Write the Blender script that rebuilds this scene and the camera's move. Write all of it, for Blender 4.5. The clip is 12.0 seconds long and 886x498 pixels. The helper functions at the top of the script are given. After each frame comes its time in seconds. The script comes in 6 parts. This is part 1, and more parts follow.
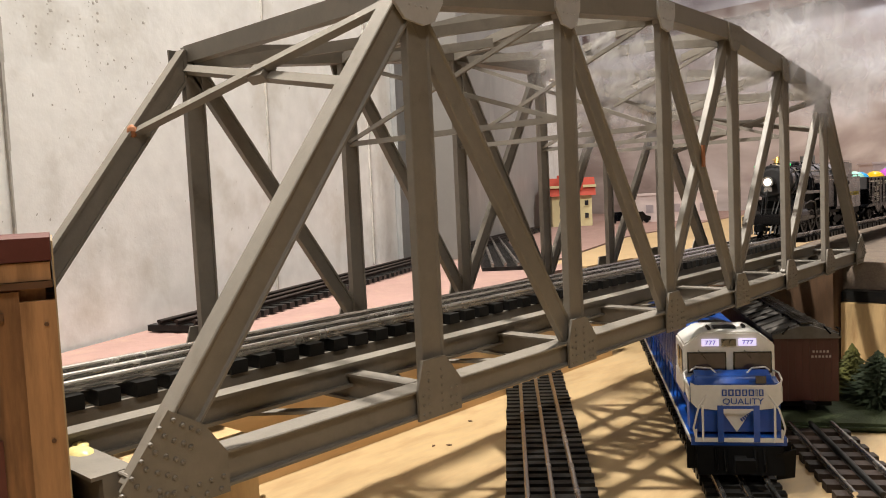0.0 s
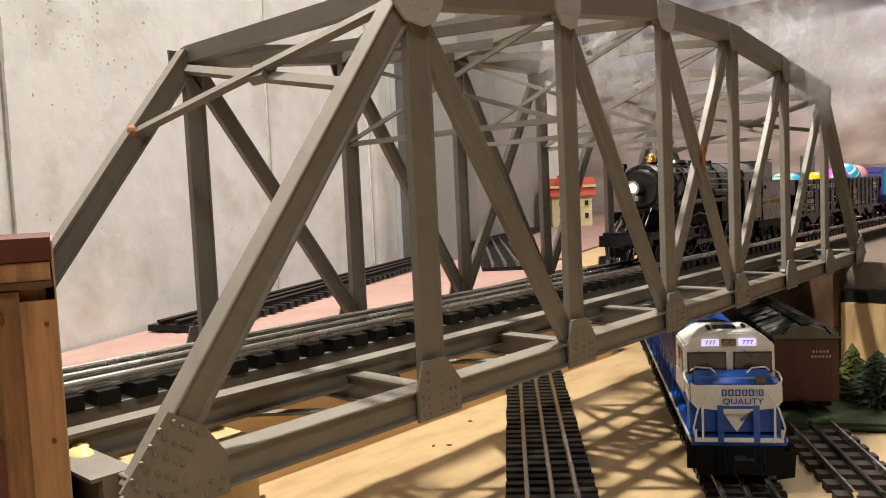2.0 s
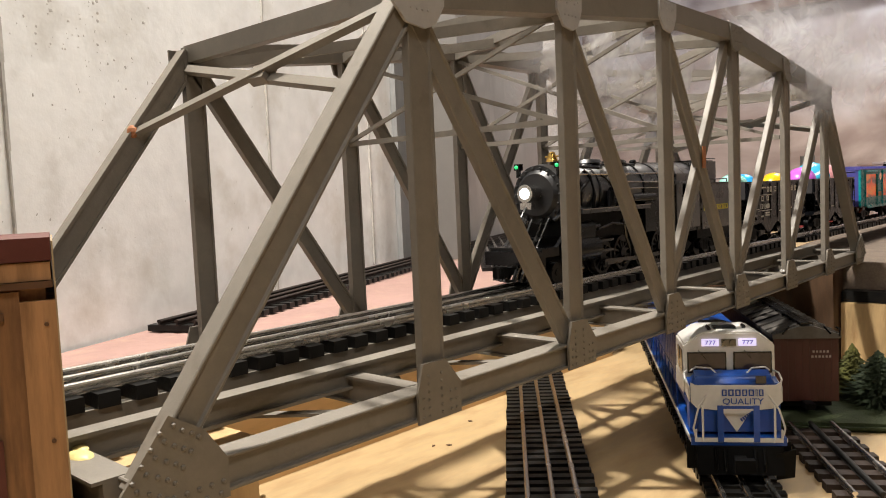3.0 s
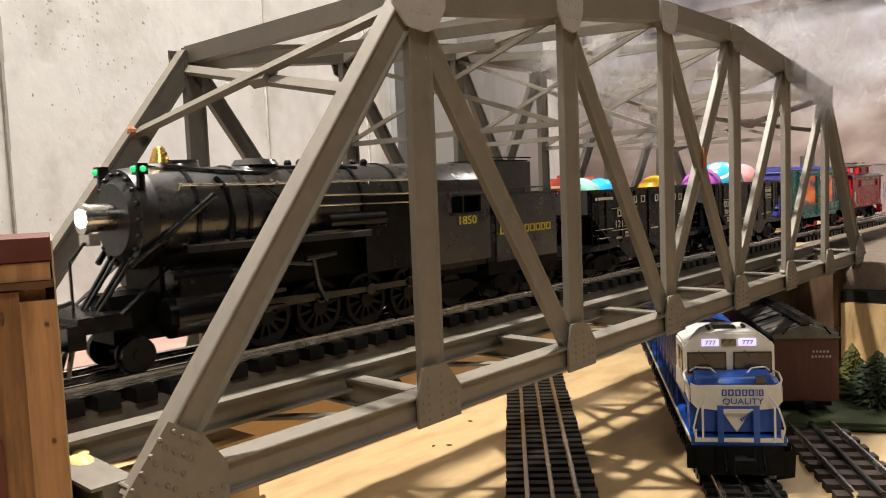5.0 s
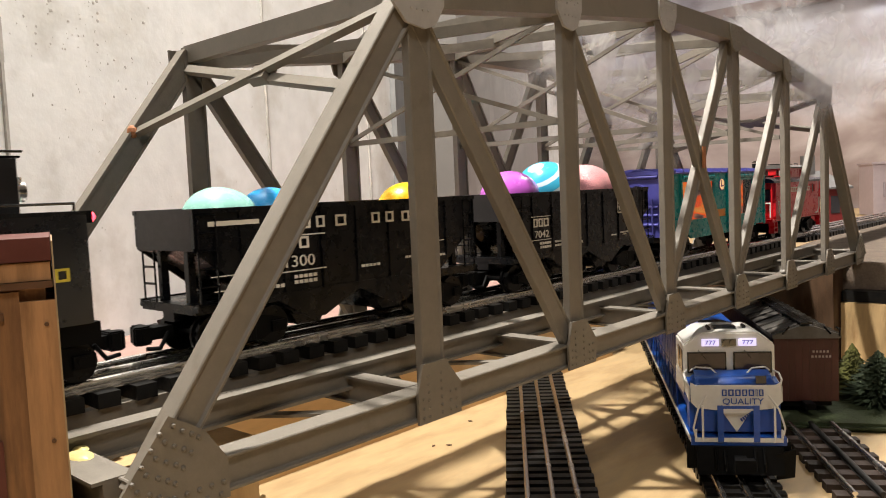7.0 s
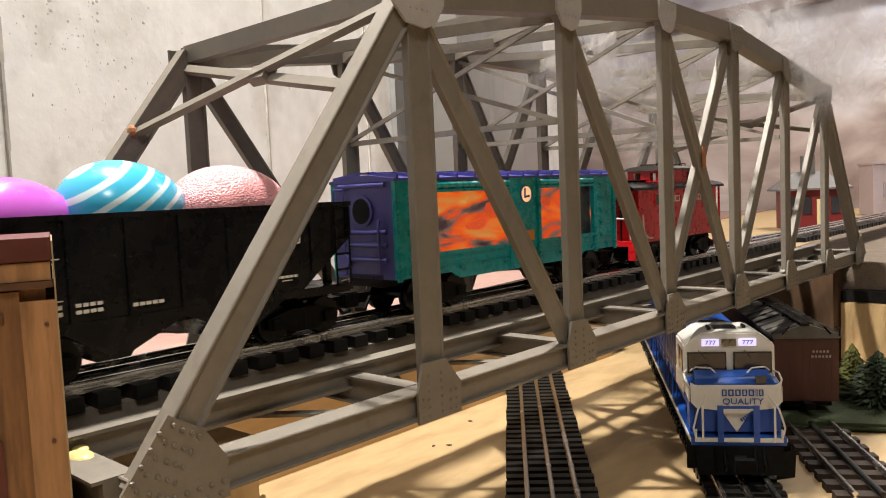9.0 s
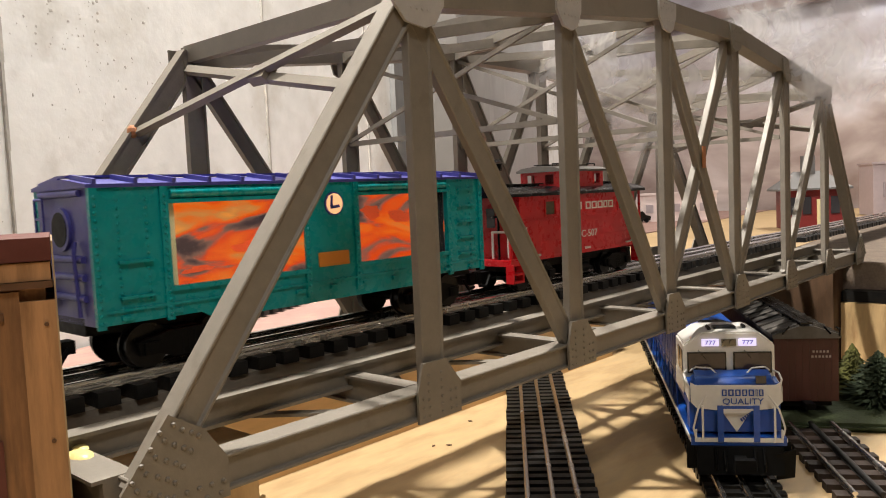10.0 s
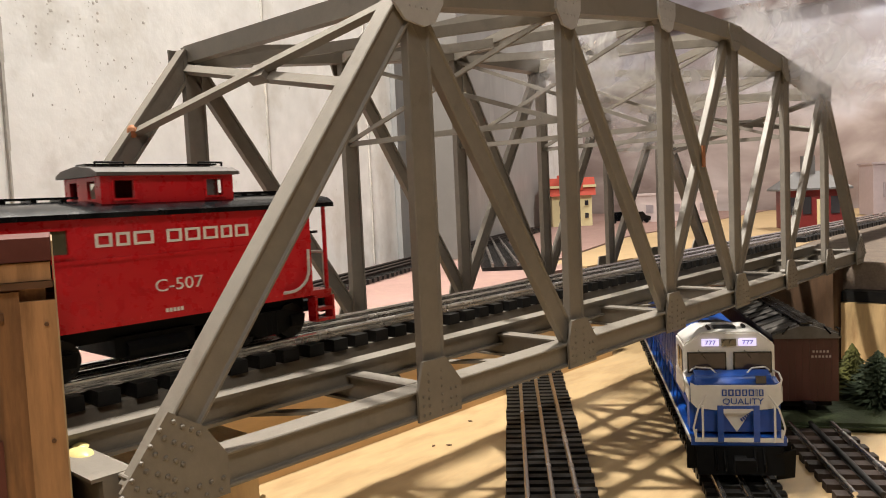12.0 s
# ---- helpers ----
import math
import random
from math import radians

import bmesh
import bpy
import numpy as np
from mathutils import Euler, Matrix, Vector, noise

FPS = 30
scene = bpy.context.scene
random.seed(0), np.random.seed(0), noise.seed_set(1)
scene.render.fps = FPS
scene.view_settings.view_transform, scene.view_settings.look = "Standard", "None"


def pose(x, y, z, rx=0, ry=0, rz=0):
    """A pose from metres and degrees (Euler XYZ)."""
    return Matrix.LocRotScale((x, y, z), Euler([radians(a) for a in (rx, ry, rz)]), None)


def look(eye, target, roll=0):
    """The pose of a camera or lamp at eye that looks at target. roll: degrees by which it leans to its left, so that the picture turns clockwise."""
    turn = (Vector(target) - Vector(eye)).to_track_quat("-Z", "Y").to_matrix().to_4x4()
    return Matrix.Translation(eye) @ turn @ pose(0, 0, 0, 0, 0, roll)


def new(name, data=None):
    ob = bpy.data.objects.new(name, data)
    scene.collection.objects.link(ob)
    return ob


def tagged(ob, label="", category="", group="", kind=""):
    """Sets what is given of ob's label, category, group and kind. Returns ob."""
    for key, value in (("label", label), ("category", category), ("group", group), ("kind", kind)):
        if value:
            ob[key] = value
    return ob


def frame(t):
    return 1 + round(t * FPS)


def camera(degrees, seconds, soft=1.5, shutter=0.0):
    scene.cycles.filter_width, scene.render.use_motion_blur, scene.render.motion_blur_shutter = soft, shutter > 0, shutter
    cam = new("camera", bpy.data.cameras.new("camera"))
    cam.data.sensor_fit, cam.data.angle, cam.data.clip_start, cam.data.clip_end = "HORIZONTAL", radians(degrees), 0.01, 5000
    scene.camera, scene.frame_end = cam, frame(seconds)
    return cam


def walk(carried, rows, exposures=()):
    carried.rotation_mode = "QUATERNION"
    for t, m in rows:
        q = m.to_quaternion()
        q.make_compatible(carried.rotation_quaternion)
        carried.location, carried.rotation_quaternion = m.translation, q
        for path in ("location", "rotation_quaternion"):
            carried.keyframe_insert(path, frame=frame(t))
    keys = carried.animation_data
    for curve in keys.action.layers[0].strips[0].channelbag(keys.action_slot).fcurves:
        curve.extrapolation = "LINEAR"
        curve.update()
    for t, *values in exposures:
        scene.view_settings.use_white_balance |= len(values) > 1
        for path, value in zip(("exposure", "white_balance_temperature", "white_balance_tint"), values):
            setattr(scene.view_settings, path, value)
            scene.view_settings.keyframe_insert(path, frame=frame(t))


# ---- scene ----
U = 0.122          # one bridge panel, metres
cam = camera(60.1, 12.0, soft=1.0, shutter=0.12)
EYE = Vector((-0.2482, -0.2342, 0.0910))
VIEW = look(EYE, EYE + Vector((0.74105, 0.66813, -0.06673)), -2.68)
walk(cam, [(0.0, VIEW), (12.0, VIEW)], exposures=[(0.0, 0.0), (2.5, 0.0), (5.0, 0.14), (7.0, 0.13), (9.5, 0.13), (12.0, 0.12)])

# ---- light: a dim basement lit by warm ceiling lamps and one added fill ----
world = bpy.data.worlds.new("world")
scene.world = world
world.use_nodes = True
world.node_tree.nodes["Background"].inputs[0].default_value = (0.95, 0.91, 0.86, 1)
world.node_tree.nodes["Background"].inputs[1].default_value = 0.035


def ceiling_light(x, y, z, energy, size, colour=(1.0, 0.94, 0.85), aim=None):
    data = bpy.data.lights.new("ceiling_light", "AREA")
    data.shape, data.size, data.energy, data.color = "DISK", size, energy, colour
    ob = new("ceiling_light_source", data)
    ob.matrix_world = look((x, y, z), aim or (x + 0.001, y, z - 1))
    return ob


ceiling_light(0.03, 0.222, 1.16, 32.5, 0.07, aim=(0.25, 0.1, 0))
# unseen fill lamp, added to brighten the near faces of the bridge
ceiling_light(-0.50, -0.72, 1.02, 6.7, 0.25)
ceiling_light(1.85, 0.10, 1.34, 20.0, 0.30)


# ---- materials ----
def material(name, colour, rough=0.6, metal=0.0, vary=0.15, scale=60.0, bump=0.1, spots=None, stretch=(1, 1, 1), spot_at=(0.55, 0.7), gloss=0.5, piece=0.0):
    m = bpy.data.materials.new(name)
    m.use_nodes = True
    nt = m.node_tree
    bsdf = nt.nodes["Principled BSDF"]
    bsdf.inputs["Metallic"].default_value = metal
    bsdf.inputs["Specular IOR Level"].default_value = gloss
    co = nt.nodes.new("ShaderNodeTexCoord")
    mp = nt.nodes.new("ShaderNodeMapping")
    mp.inputs["Scale"].default_value = stretch
    nt.links.new(co.outputs["Object"], mp.inputs["Vector"])

    def tex(sc, detail):
        n = nt.nodes.new("ShaderNodeTexNoise")
        n.inputs["Scale"].default_value, n.inputs["Detail"].default_value = sc, detail
        n.inputs["Roughness"].default_value = 0.6
        nt.links.new(mp.outputs[0], n.inputs["Vector"])
        return n

    big, fine = tex(scale * 0.22, 3), tex(scale * 2.2, 6)
    add = nt.nodes.new("ShaderNodeMath")
    add.operation = "ADD"
    nt.links.new(big.outputs[0], add.inputs[0])
    nt.links.new(fine.outputs[0], add.inputs[1])
    ramp = nt.nodes.new("ShaderNodeMapRange")
    ramp.inputs[1].default_value, ramp.inputs[2].default_value = 0.7, 1.3
    ramp.inputs[3].default_value, ramp.inputs[4].default_value = 1 - vary, 1 + vary
    nt.links.new(add.outputs[0], ramp.inputs[0])
    value = ramp.outputs[0]
    if piece:
        info = nt.nodes.new("ShaderNodeObjectInfo")
        pr = nt.nodes.new("ShaderNodeMapRange")
        pr.inputs[3].default_value, pr.inputs[4].default_value = 1 - piece, 1 + piece
        nt.links.new(info.outputs["Random"], pr.inputs[0])
        mul = nt.nodes.new("ShaderNodeMath")
        mul.operation = "MULTIPLY"
        nt.links.new(value, mul.inputs[0])
        nt.links.new(pr.outputs[0], mul.inputs[1])
        value = mul.outputs[0]
    scaled = nt.nodes.new("ShaderNodeVectorMath")
    scaled.operation = "SCALE"
    scaled.inputs[0].default_value = colour
    nt.links.new(value, scaled.inputs["Scale"])
    out = scaled.outputs[0]
    if spots:
        sp = tex(scale * 0.7, 5)
        sr = nt.nodes.new("ShaderNodeMapRange")
        sr.inputs[1].default_value, sr.inputs[2].default_value = spot_at
        nt.links.new(sp.outputs[0], sr.inputs[0])
        mix = nt.nodes.new("ShaderNodeMix")
        mix.data_type = "RGBA"
        nt.links.new(sr.outputs[0], mix.inputs["Factor"])
        nt.links.new(out, mix.inputs["A"])
        mix.inputs["B"].default_value = (*spots, 1)
        out = mix.outputs["Result"]
    nt.links.new(out, bsdf.inputs["Base Color"])
    rr = nt.nodes.new("ShaderNodeMapRange")
    rr.inputs[1].default_value, rr.inputs[2].default_value = 0.3, 0.7
    rr.inputs[3].default_value, rr.inputs[4].default_value = max(rough - 0.08, 0.03), min(rough + 0.08, 1)
    nt.links.new(fine.outputs[0], rr.inputs[0])
    nt.links.new(rr.outputs[0], bsdf.inputs["Roughness"])
    if bump:
        b = nt.nodes.new("ShaderNodeBump")
        b.inputs["Strength"].default_value, b.inputs["Distance"].default_value = bump, 0.002
        nt.links.new(fine.outputs[0], b.inputs["Height"])
        nt.links.new(b.outputs[0], bsdf.inputs["Normal"])
    return m


def glowing(name, colour, strength):
    m = bpy.data.materials.new(name)
    m.use_nodes = True
    b = m.node_tree.nodes["Principled BSDF"]
    b.inputs["Base Color"].default_value = (*colour, 1)
    b.inputs["Emission Color"].default_value = (*colour, 1)
    b.inputs["Emission Strength"].default_value = strength
    return m


def clear(name, colour, rough=0.05, weight=1.0):
    m = bpy.data.materials.new(name)
    m.use_nodes = True
    b = m.node_tree.nodes["Principled BSDF"]
    b.inputs["Base Color"].default_value = (*colour, 1)
    b.inputs["Roughness"].default_value = rough
    b.inputs["Transmission Weight"].default_value = weight
    b.inputs["IOR"].default_value = 1.1
    return m


GREY = material("bridge_grey_paint", (0.172, 0.153, 0.128), 0.52, vary=0.14, scale=90, bump=0.12, spots=(0.135, 0.116, 0.092), spot_at=(0.60, 0.75))
PLATE_SHEEN = material("pale_grey_plate_paint", (0.36, 0.35, 0.345), 0.42, vary=0.12, scale=90, bump=0.12)
RUST = material("orange_primer", (0.32, 0.12, 0.045), 0.7, scale=200)
CONCRETE = material("concrete", (0.80, 0.80, 0.79), 0.85, vary=0.10, scale=20, bump=0.25, spots=(0.62, 0.60, 0.56), spot_at=(0.52, 0.74))
PLY = material("plywood", (0.43, 0.305, 0.158), 0.55, vary=0.16, scale=26, bump=0.08, stretch=(0.7, 2.2, 1), spots=(0.33, 0.215, 0.105), spot_at=(0.50, 0.74))
PINE = material("pine_wood", (0.52, 0.35, 0.17), 0.6, vary=0.18, scale=40, bump=0.1, stretch=(3, 3, 0.5), spots=(0.36, 0.2, 0.08), spot_at=(0.6, 0.75))
OLD_WOOD = material("stained_wood", (0.23, 0.108, 0.042), 0.55, vary=0.35, scale=60, bump=0.2, stretch=(4, 4, 0.5), spots=(0.09, 0.04, 0.018), spot_at=(0.50, 0.70))
MAROON_WOOD = material("maroon_paint", (0.10, 0.022, 0.016), 0.5, vary=0.2, scale=80)
PINK = material("pink_foam", (0.30, 0.185, 0.160), 0.9, vary=0.15, scale=60, bump=0.3, spots=(0.34, 0.22, 0.17))
TAN = material("tan_board", (0.42, 0.29, 0.15), 0.8, vary=0.1, scale=30, bump=0.1)
STEEL = material("rail_steel", (0.70, 0.68, 0.65), 0.23, metal=1.0, vary=0.08, scale=12, bump=0.0)
DULL_STEEL = material("worn_rail_steel", (0.46, 0.44, 0.41), 0.27, metal=1.0, vary=0.15, scale=30, bump=0.0)
TIE = material("black_tie", (0.010, 0.0095, 0.009), 0.42, vary=0.3, scale=120, bump=0.1, piece=0.3, gloss=0.25)
BROWN_TIE = material("brown_tie", (0.024, 0.016, 0.013), 0.6, vary=0.3, scale=120, bump=0.1, piece=0.3, gloss=0.25)
BLACK = material("locomotive_black", (0.0022, 0.0030, 0.0052), 0.30, vary=0.2, scale=40, bump=0.0, gloss=0.95)
coat = BLACK.node_tree.nodes["Principled BSDF"].inputs
coat["Coat Weight"].default_value, coat["Coat Roughness"].default_value = 1.0, 0.16
SATIN = material("satin_black", (0.003, 0.0032, 0.0042), 0.22, vary=0.2, scale=60, bump=0.0, gloss=0.4)
HOPPER = material("hopper_black", (0.0038, 0.0042, 0.0058), 0.28, vary=0.2, scale=60, bump=0.0, gloss=0.35)
CHROME = material("bright_metal", (0.6, 0.58, 0.55), 0.2, metal=1.0, vary=0.1, scale=200, bump=0.02)
BRASS = material("brass", (0.65, 0.42, 0.12), 0.3, metal=1.0, vary=0.1, scale=200, bump=0.02)
GOLD = material("yellow_lettering", (0.62, 0.52, 0.06), 0.5, vary=0.05, bump=0)
WHITE = material("white_lettering", (0.75, 0.72, 0.66), 0.5, vary=0.05, bump=0)
WHITE_PAINT = material("white_paint", (0.60, 0.585, 0.555), 0.38, vary=0.08, scale=80, bump=0.03)
TEAL = material("teal_plastic", (0.0, 0.26, 0.28), 0.28, vary=0.06, scale=80, bump=0.03)
NAVY = material("violet_blue_plastic", (0.055, 0.055, 0.26), 0.38, vary=0.08, scale=80, bump=0.03)
RED = material("caboose_red", (0.53, 0.010, 0.016), 0.30, vary=0.03, scale=80, bump=0.03)
BLUE = material("diesel_blue", (0.004, 0.052, 0.28), 0.35, vary=0.08, scale=80, bump=0.03)
FREIGHT = material("freight_maroon", (0.050, 0.0085, 0.0065), 0.5, vary=0.18, scale=80, bump=0.08)
ROOF_GREY = material("dusty_roof", (0.10, 0.09, 0.085), 0.5, vary=0.25, scale=80, bump=0.1)
GRASS = material("grass_mat", (0.030, 0.042, 0.014), 0.95, vary=0.3, scale=250, bump=0.8)
NEEDLE = material("evergreen_bristle", (0.030, 0.045, 0.020), 0.8, vary=0.4, scale=200, bump=0.2)
NEEDLE_LIGHT = material("yellow_green_bristle", (0.10, 0.10, 0.02), 0.8, vary=0.4, scale=200, bump=0.2)
CREAM = material("cream_plastic", (0.70, 0.62, 0.36), 0.5, vary=0.08, scale=60, bump=0.05)
ROOF_RED = material("red_roof", (0.50, 0.06, 0.03), 0.5, vary=0.12, scale=60, bump=0.1)
FLOOR = material("worn_floor", (0.13, 0.125, 0.12), 0.8, vary=0.25, scale=12, bump=0.2)
FAR_WALL = material("unlit_basement_wall", (0.09, 0.085, 0.08), 0.9, vary=0.15, scale=10, bump=0.2)
DARK_WINDOW = material("dark_window", (0.03, 0.03, 0.035), 0.15, vary=0.1, bump=0)
PALE = material("pale_pink_plaster", (0.66, 0.56, 0.55), 0.7, vary=0.08, scale=40, bump=0.05)
CEILING = material("ceiling_paint", (0.72, 0.69, 0.64), 0.9, vary=0.08, scale=10)
TRIM_BROWN = material("trim_brown", (0.10, 0.045, 0.035), 0.6, vary=0.15, scale=40)
GLUE = material("dried_glue", (0.62, 0.52, 0.22), 0.35, vary=0.15, scale=120, bump=0.2)
GLASS = clear("clear_plastic", (0.95, 0.97, 0.97))
LAMP_WHITE = glowing("headlight_glow", (1.0, 0.95, 0.85), 30.0)
LAMP_VIOLET = glowing("number_board_glow", (0.72, 0.66, 1.0), 0.75)
LAMP_RED = glowing("red_marker_glow", (1.0, 0.05, 0.08), 5.0)
LAMP_GREEN = glowing("green_marker_glow", (0.03, 0.7, 0.2), 0.8)


def sky_paint():
    m = material("painted_sky", (0.45, 0.42, 0.40), 0.9, vary=0.05, scale=20, bump=0.02)
    nt = m.node_tree
    bsdf = nt.nodes["Principled BSDF"]
    co = nt.nodes.new("ShaderNodeTexCoord")
    mp = nt.nodes.new("ShaderNodeMapping")
    mp.inputs["Scale"].default_value = (1, 1.0, 2.2)
    n = nt.nodes.new("ShaderNodeTexNoise")
    n.inputs["Scale"].default_value, n.inputs["Detail"].default_value = 2.6, 5
    n.inputs["Distortion"].default_value = 0.6
    ramp = nt.nodes.new("ShaderNodeValToRGB")
    ramp.color_ramp.elements[0].position, ramp.color_ramp.elements[0].color = 0.36, (0.25, 0.21, 0.20, 1)
    ramp.color_ramp.elements[1].position, ramp.color_ramp.elements[1].color = 0.66, (0.64, 0.63, 0.64, 1)
    mid = ramp.color_ramp.elements.new(0.5)
    mid.color = (0.40, 0.365, 0.36, 1)
    nt.links.new(co.outputs["Object"], mp.inputs["Vector"])
    nt.links.new(mp.outputs[0], n.inputs["Vector"])
    nt.links.new(n.outputs[0], ramp.inputs[0])
    # the painted sky turns from warm haze low down to blue-white above
    split = nt.nodes.new("ShaderNodeSeparateXYZ")
    nt.links.new(co.outputs["Object"], split.inputs[0])
    wave = nt.nodes.new("ShaderNodeMath")
    wave.operation = "MULTIPLY_ADD"
    wave.inputs[1].default_value = 0.5
    nt.links.new(n.outputs[0], wave.inputs[0])
    nt.links.new(split.outputs[2], wave.inputs[2])
    rise = nt.nodes.new("ShaderNodeMapRange")
    rise.inputs[1].default_value, rise.inputs[2].default_value = 0.55, 0.95
    nt.links.new(wave.outputs[0], rise.inputs[0])
    tint = nt.nodes.new("ShaderNodeMix")
    tint.data_type, tint.blend_type = "RGBA", "MULTIPLY"
    tint.inputs["Factor"].default_value = 1.0
    hue = nt.nodes.new("ShaderNodeMix")
    hue.data_type = "RGBA"
    hue.inputs["A"].default_value, hue.inputs["B"].default_value = (1.0, 0.88, 0.84, 1), (1.02, 1.08, 1.28, 1)
    nt.links.new(rise.outputs[0], hue.inputs["Factor"])
    nt.links.new(ramp.outputs[0], tint.inputs["A"])
    nt.links.new(hue.outputs["Result"], tint.inputs["B"])
    nt.links.new(tint.outputs["Result"], bsdf.inputs["Base Color"])
    return m


SKY = sky_paint()


# ---- shape helpers; coordinates are multiplied by k ----
def block(bm, x0, x1, y0, y1, z0, z1, k=U, m=None):
    vs = [bm.verts.new((m @ Vector((x * k, y * k, z * k))) if m else (x * k, y * k, z * k)) for z in (z0, z1) for y in (y0, y1) for x in (x0, x1)]
    for f in ((0, 2, 3, 1), (4, 5, 7, 6), (0, 1, 5, 4), (2, 6, 7, 3), (0, 4, 6, 2), (1, 3, 7, 5)):
        bm.faces.new([vs[i] for i in f])
    return vs


def prism(bm, pts, axis, a, b, k=U):
    """A polygon in the plane across an axis, given thickness from a to b on it."""
    def at(p, v):
        q = {"x": (v, p[0], p[1]), "y": (p[0], v, p[1]), "z": (p[0], p[1], v)}[axis]
        return [c * k for c in q]
    lo, hi = [bm.verts.new(at(p, a)) for p in pts], [bm.verts.new(at(p, b)) for p in pts]
    bm.faces.new(lo)
    bm.faces.new(hi[::-1])
    for i in range(len(pts)):
        j = (i + 1) % len(pts)
        bm.faces.new((lo[j], lo[i], hi[i], hi[j]))
    bmesh.ops.recalc_face_normals(bm, faces=bm.faces[:])


def beam(bm, a, b, w, d, side=(0, 1, 0), k=U):
    """A bar from a to b; d across along side, w along the other way."""
    a, b = Vector(a) * k, Vector(b) * k
    along = (b - a).normalized()
    n = Vector(side)
    n = (n - along * n.dot(along)).normalized()
    o = along.cross(n)
    w, d = w * k / 2, d * k / 2
    vs = [bm.verts.new(p + o * w * i + n * d * j) for p in (a, b) for i, j in ((-1, -1), (1, -1), (1, 1), (-1, 1))]
    for f in ((0, 3, 2, 1), (4, 5, 6, 7), (0, 1, 5, 4), (1, 2, 6, 5), (2, 3, 7, 6), (3, 0, 4, 7)):
        bm.faces.new([vs[i] for i in f])


def ibar(bm, a, b, w, d, lip, inset, side=(0, 1, 0), k=U):
    """A bar of I section from a to b: flanges w apart and d deep along side, the web sunk by inset."""
    a, b = Vector(a) * k, Vector(b) * k
    along = (b - a).normalized()
    n = Vector(side)
    n = (n - along * n.dot(along)).normalized()
    o = along.cross(n)
    w, d, lip, t = w * k / 2, d * k / 2, lip * k, (d / 2 - inset) * k
    prof = [(-w, -d), (-w, d), (-w + lip, d), (-w + lip, t), (w - lip, t), (w - lip, d), (w, d), (w, -d), (w - lip, -d), (w - lip, -t), (-w + lip, -t), (-w + lip, -d)]
    lo, hi = [[bm.verts.new(q + o * i + n * j) for i, j in prof] for q in (a, b)]
    bm.faces.new(lo)
    bm.faces.new(hi[::-1])
    for i in range(12):
        j = (i + 1) % 12
        bm.faces.new((lo[j], lo[i], hi[i], hi[j]))
    bmesh.ops.recalc_face_normals(bm, faces=bm.faces[:])


def tube(bm, a, b, r, r2=None, seg=20, k=U):
    a, b = Vector(a) * k, Vector(b) * k
    d = b - a
    m = Matrix.Translation((a + b) / 2) @ d.to_track_quat("Z", "Y").to_matrix().to_4x4()
    bmesh.ops.create_cone(bm, cap_ends=True, segments=seg, radius1=r * k, radius2=(r if r2 is None else r2) * k, depth=d.length, matrix=m)


def ball(bm, c, rx, ry=None, rz=None, seg=16, k=U):
    m = Matrix.Translation(Vector(c) * k) @ Matrix.Diagonal((rx * k, (ry or rx) * k, (rz or ry or rx) * k, 1))
    bmesh.ops.create_uvsphere(bm, u_segments=seg, v_segments=max(6, seg // 2), radius=1, matrix=m)


def path(bm, pts, r, seg=8, k=U):
    for a, b in zip(pts, pts[1:]):
        tube(bm, a, b, r, seg=seg, k=k)
    for p in pts[1:-1]:
        ball(bm, p, r, seg=8, k=k)


def soften(bm, width, k=U, segments=2):
    bmesh.ops.bevel(bm, geom=[e for e in bm.edges if len(e.link_faces) == 2 and e.calc_face_angle(0) > 0.5], offset=width * k, segments=segments, affect="EDGES", clamp_overlap=True)


def part(name, bm, mat, parent=None, label="", smooth=False, at=None):
    me = bpy.data.meshes.new(name)
    bm.to_mesh(me)
    bm.free()
    me.materials.append(mat)
    if smooth:
        for f in me.polygons:
            f.use_smooth = True
        me.set_sharp_from_angle(angle=radians(38))
    ob = new(name, me)
    if parent is not None:
        ob.parent = parent
    if at is not None:
        ob.matrix_basis = at
    if label:
        tagged(ob, label)
    return ob


def again(ob, m, parent=None):
    """Another object on the same mesh."""
    o = new(ob.name.split(".")[0], ob.data)
    o.parent = parent if parent is not None else ob.parent
    o.matrix_basis = m
    return o


def thing(name, m, label, category, group=""):
    ob = new(name)
    ob.empty_display_size = 0.02
    ob.matrix_basis = m
    return tagged(ob, label, category, group)


def setting(name, bm, mat, label=""):
    ob = part(name, bm, mat, None, label)
    return tagged(ob, label, kind="structure")


def B():
    return bmesh.new()


def letters(name, text, size, mat, parent, at, stretch=1.0, label=""):
    cu = bpy.data.curves.new(name, "FONT")
    cu.body, cu.size, cu.align_x, cu.align_y, cu.extrude = text, size * U, "CENTER", "CENTER", 0.0002
    cu.resolution_u = 3
    tmp = bpy.data.objects.new(name, cu)
    scene.collection.objects.link(tmp)
    me = bpy.data.meshes.new_from_object(tmp.evaluated_get(bpy.context.evaluated_depsgraph_get()))
    bpy.data.objects.remove(tmp)
    me.transform(Matrix.Diagonal((stretch, 1, 1, 1)))
    me.materials.clear()
    me.materials.append(mat)
    ob = new(name, me)
    ob.parent = parent
    ob.matrix_basis = at
    if label:
        tagged(ob, label)
    return ob


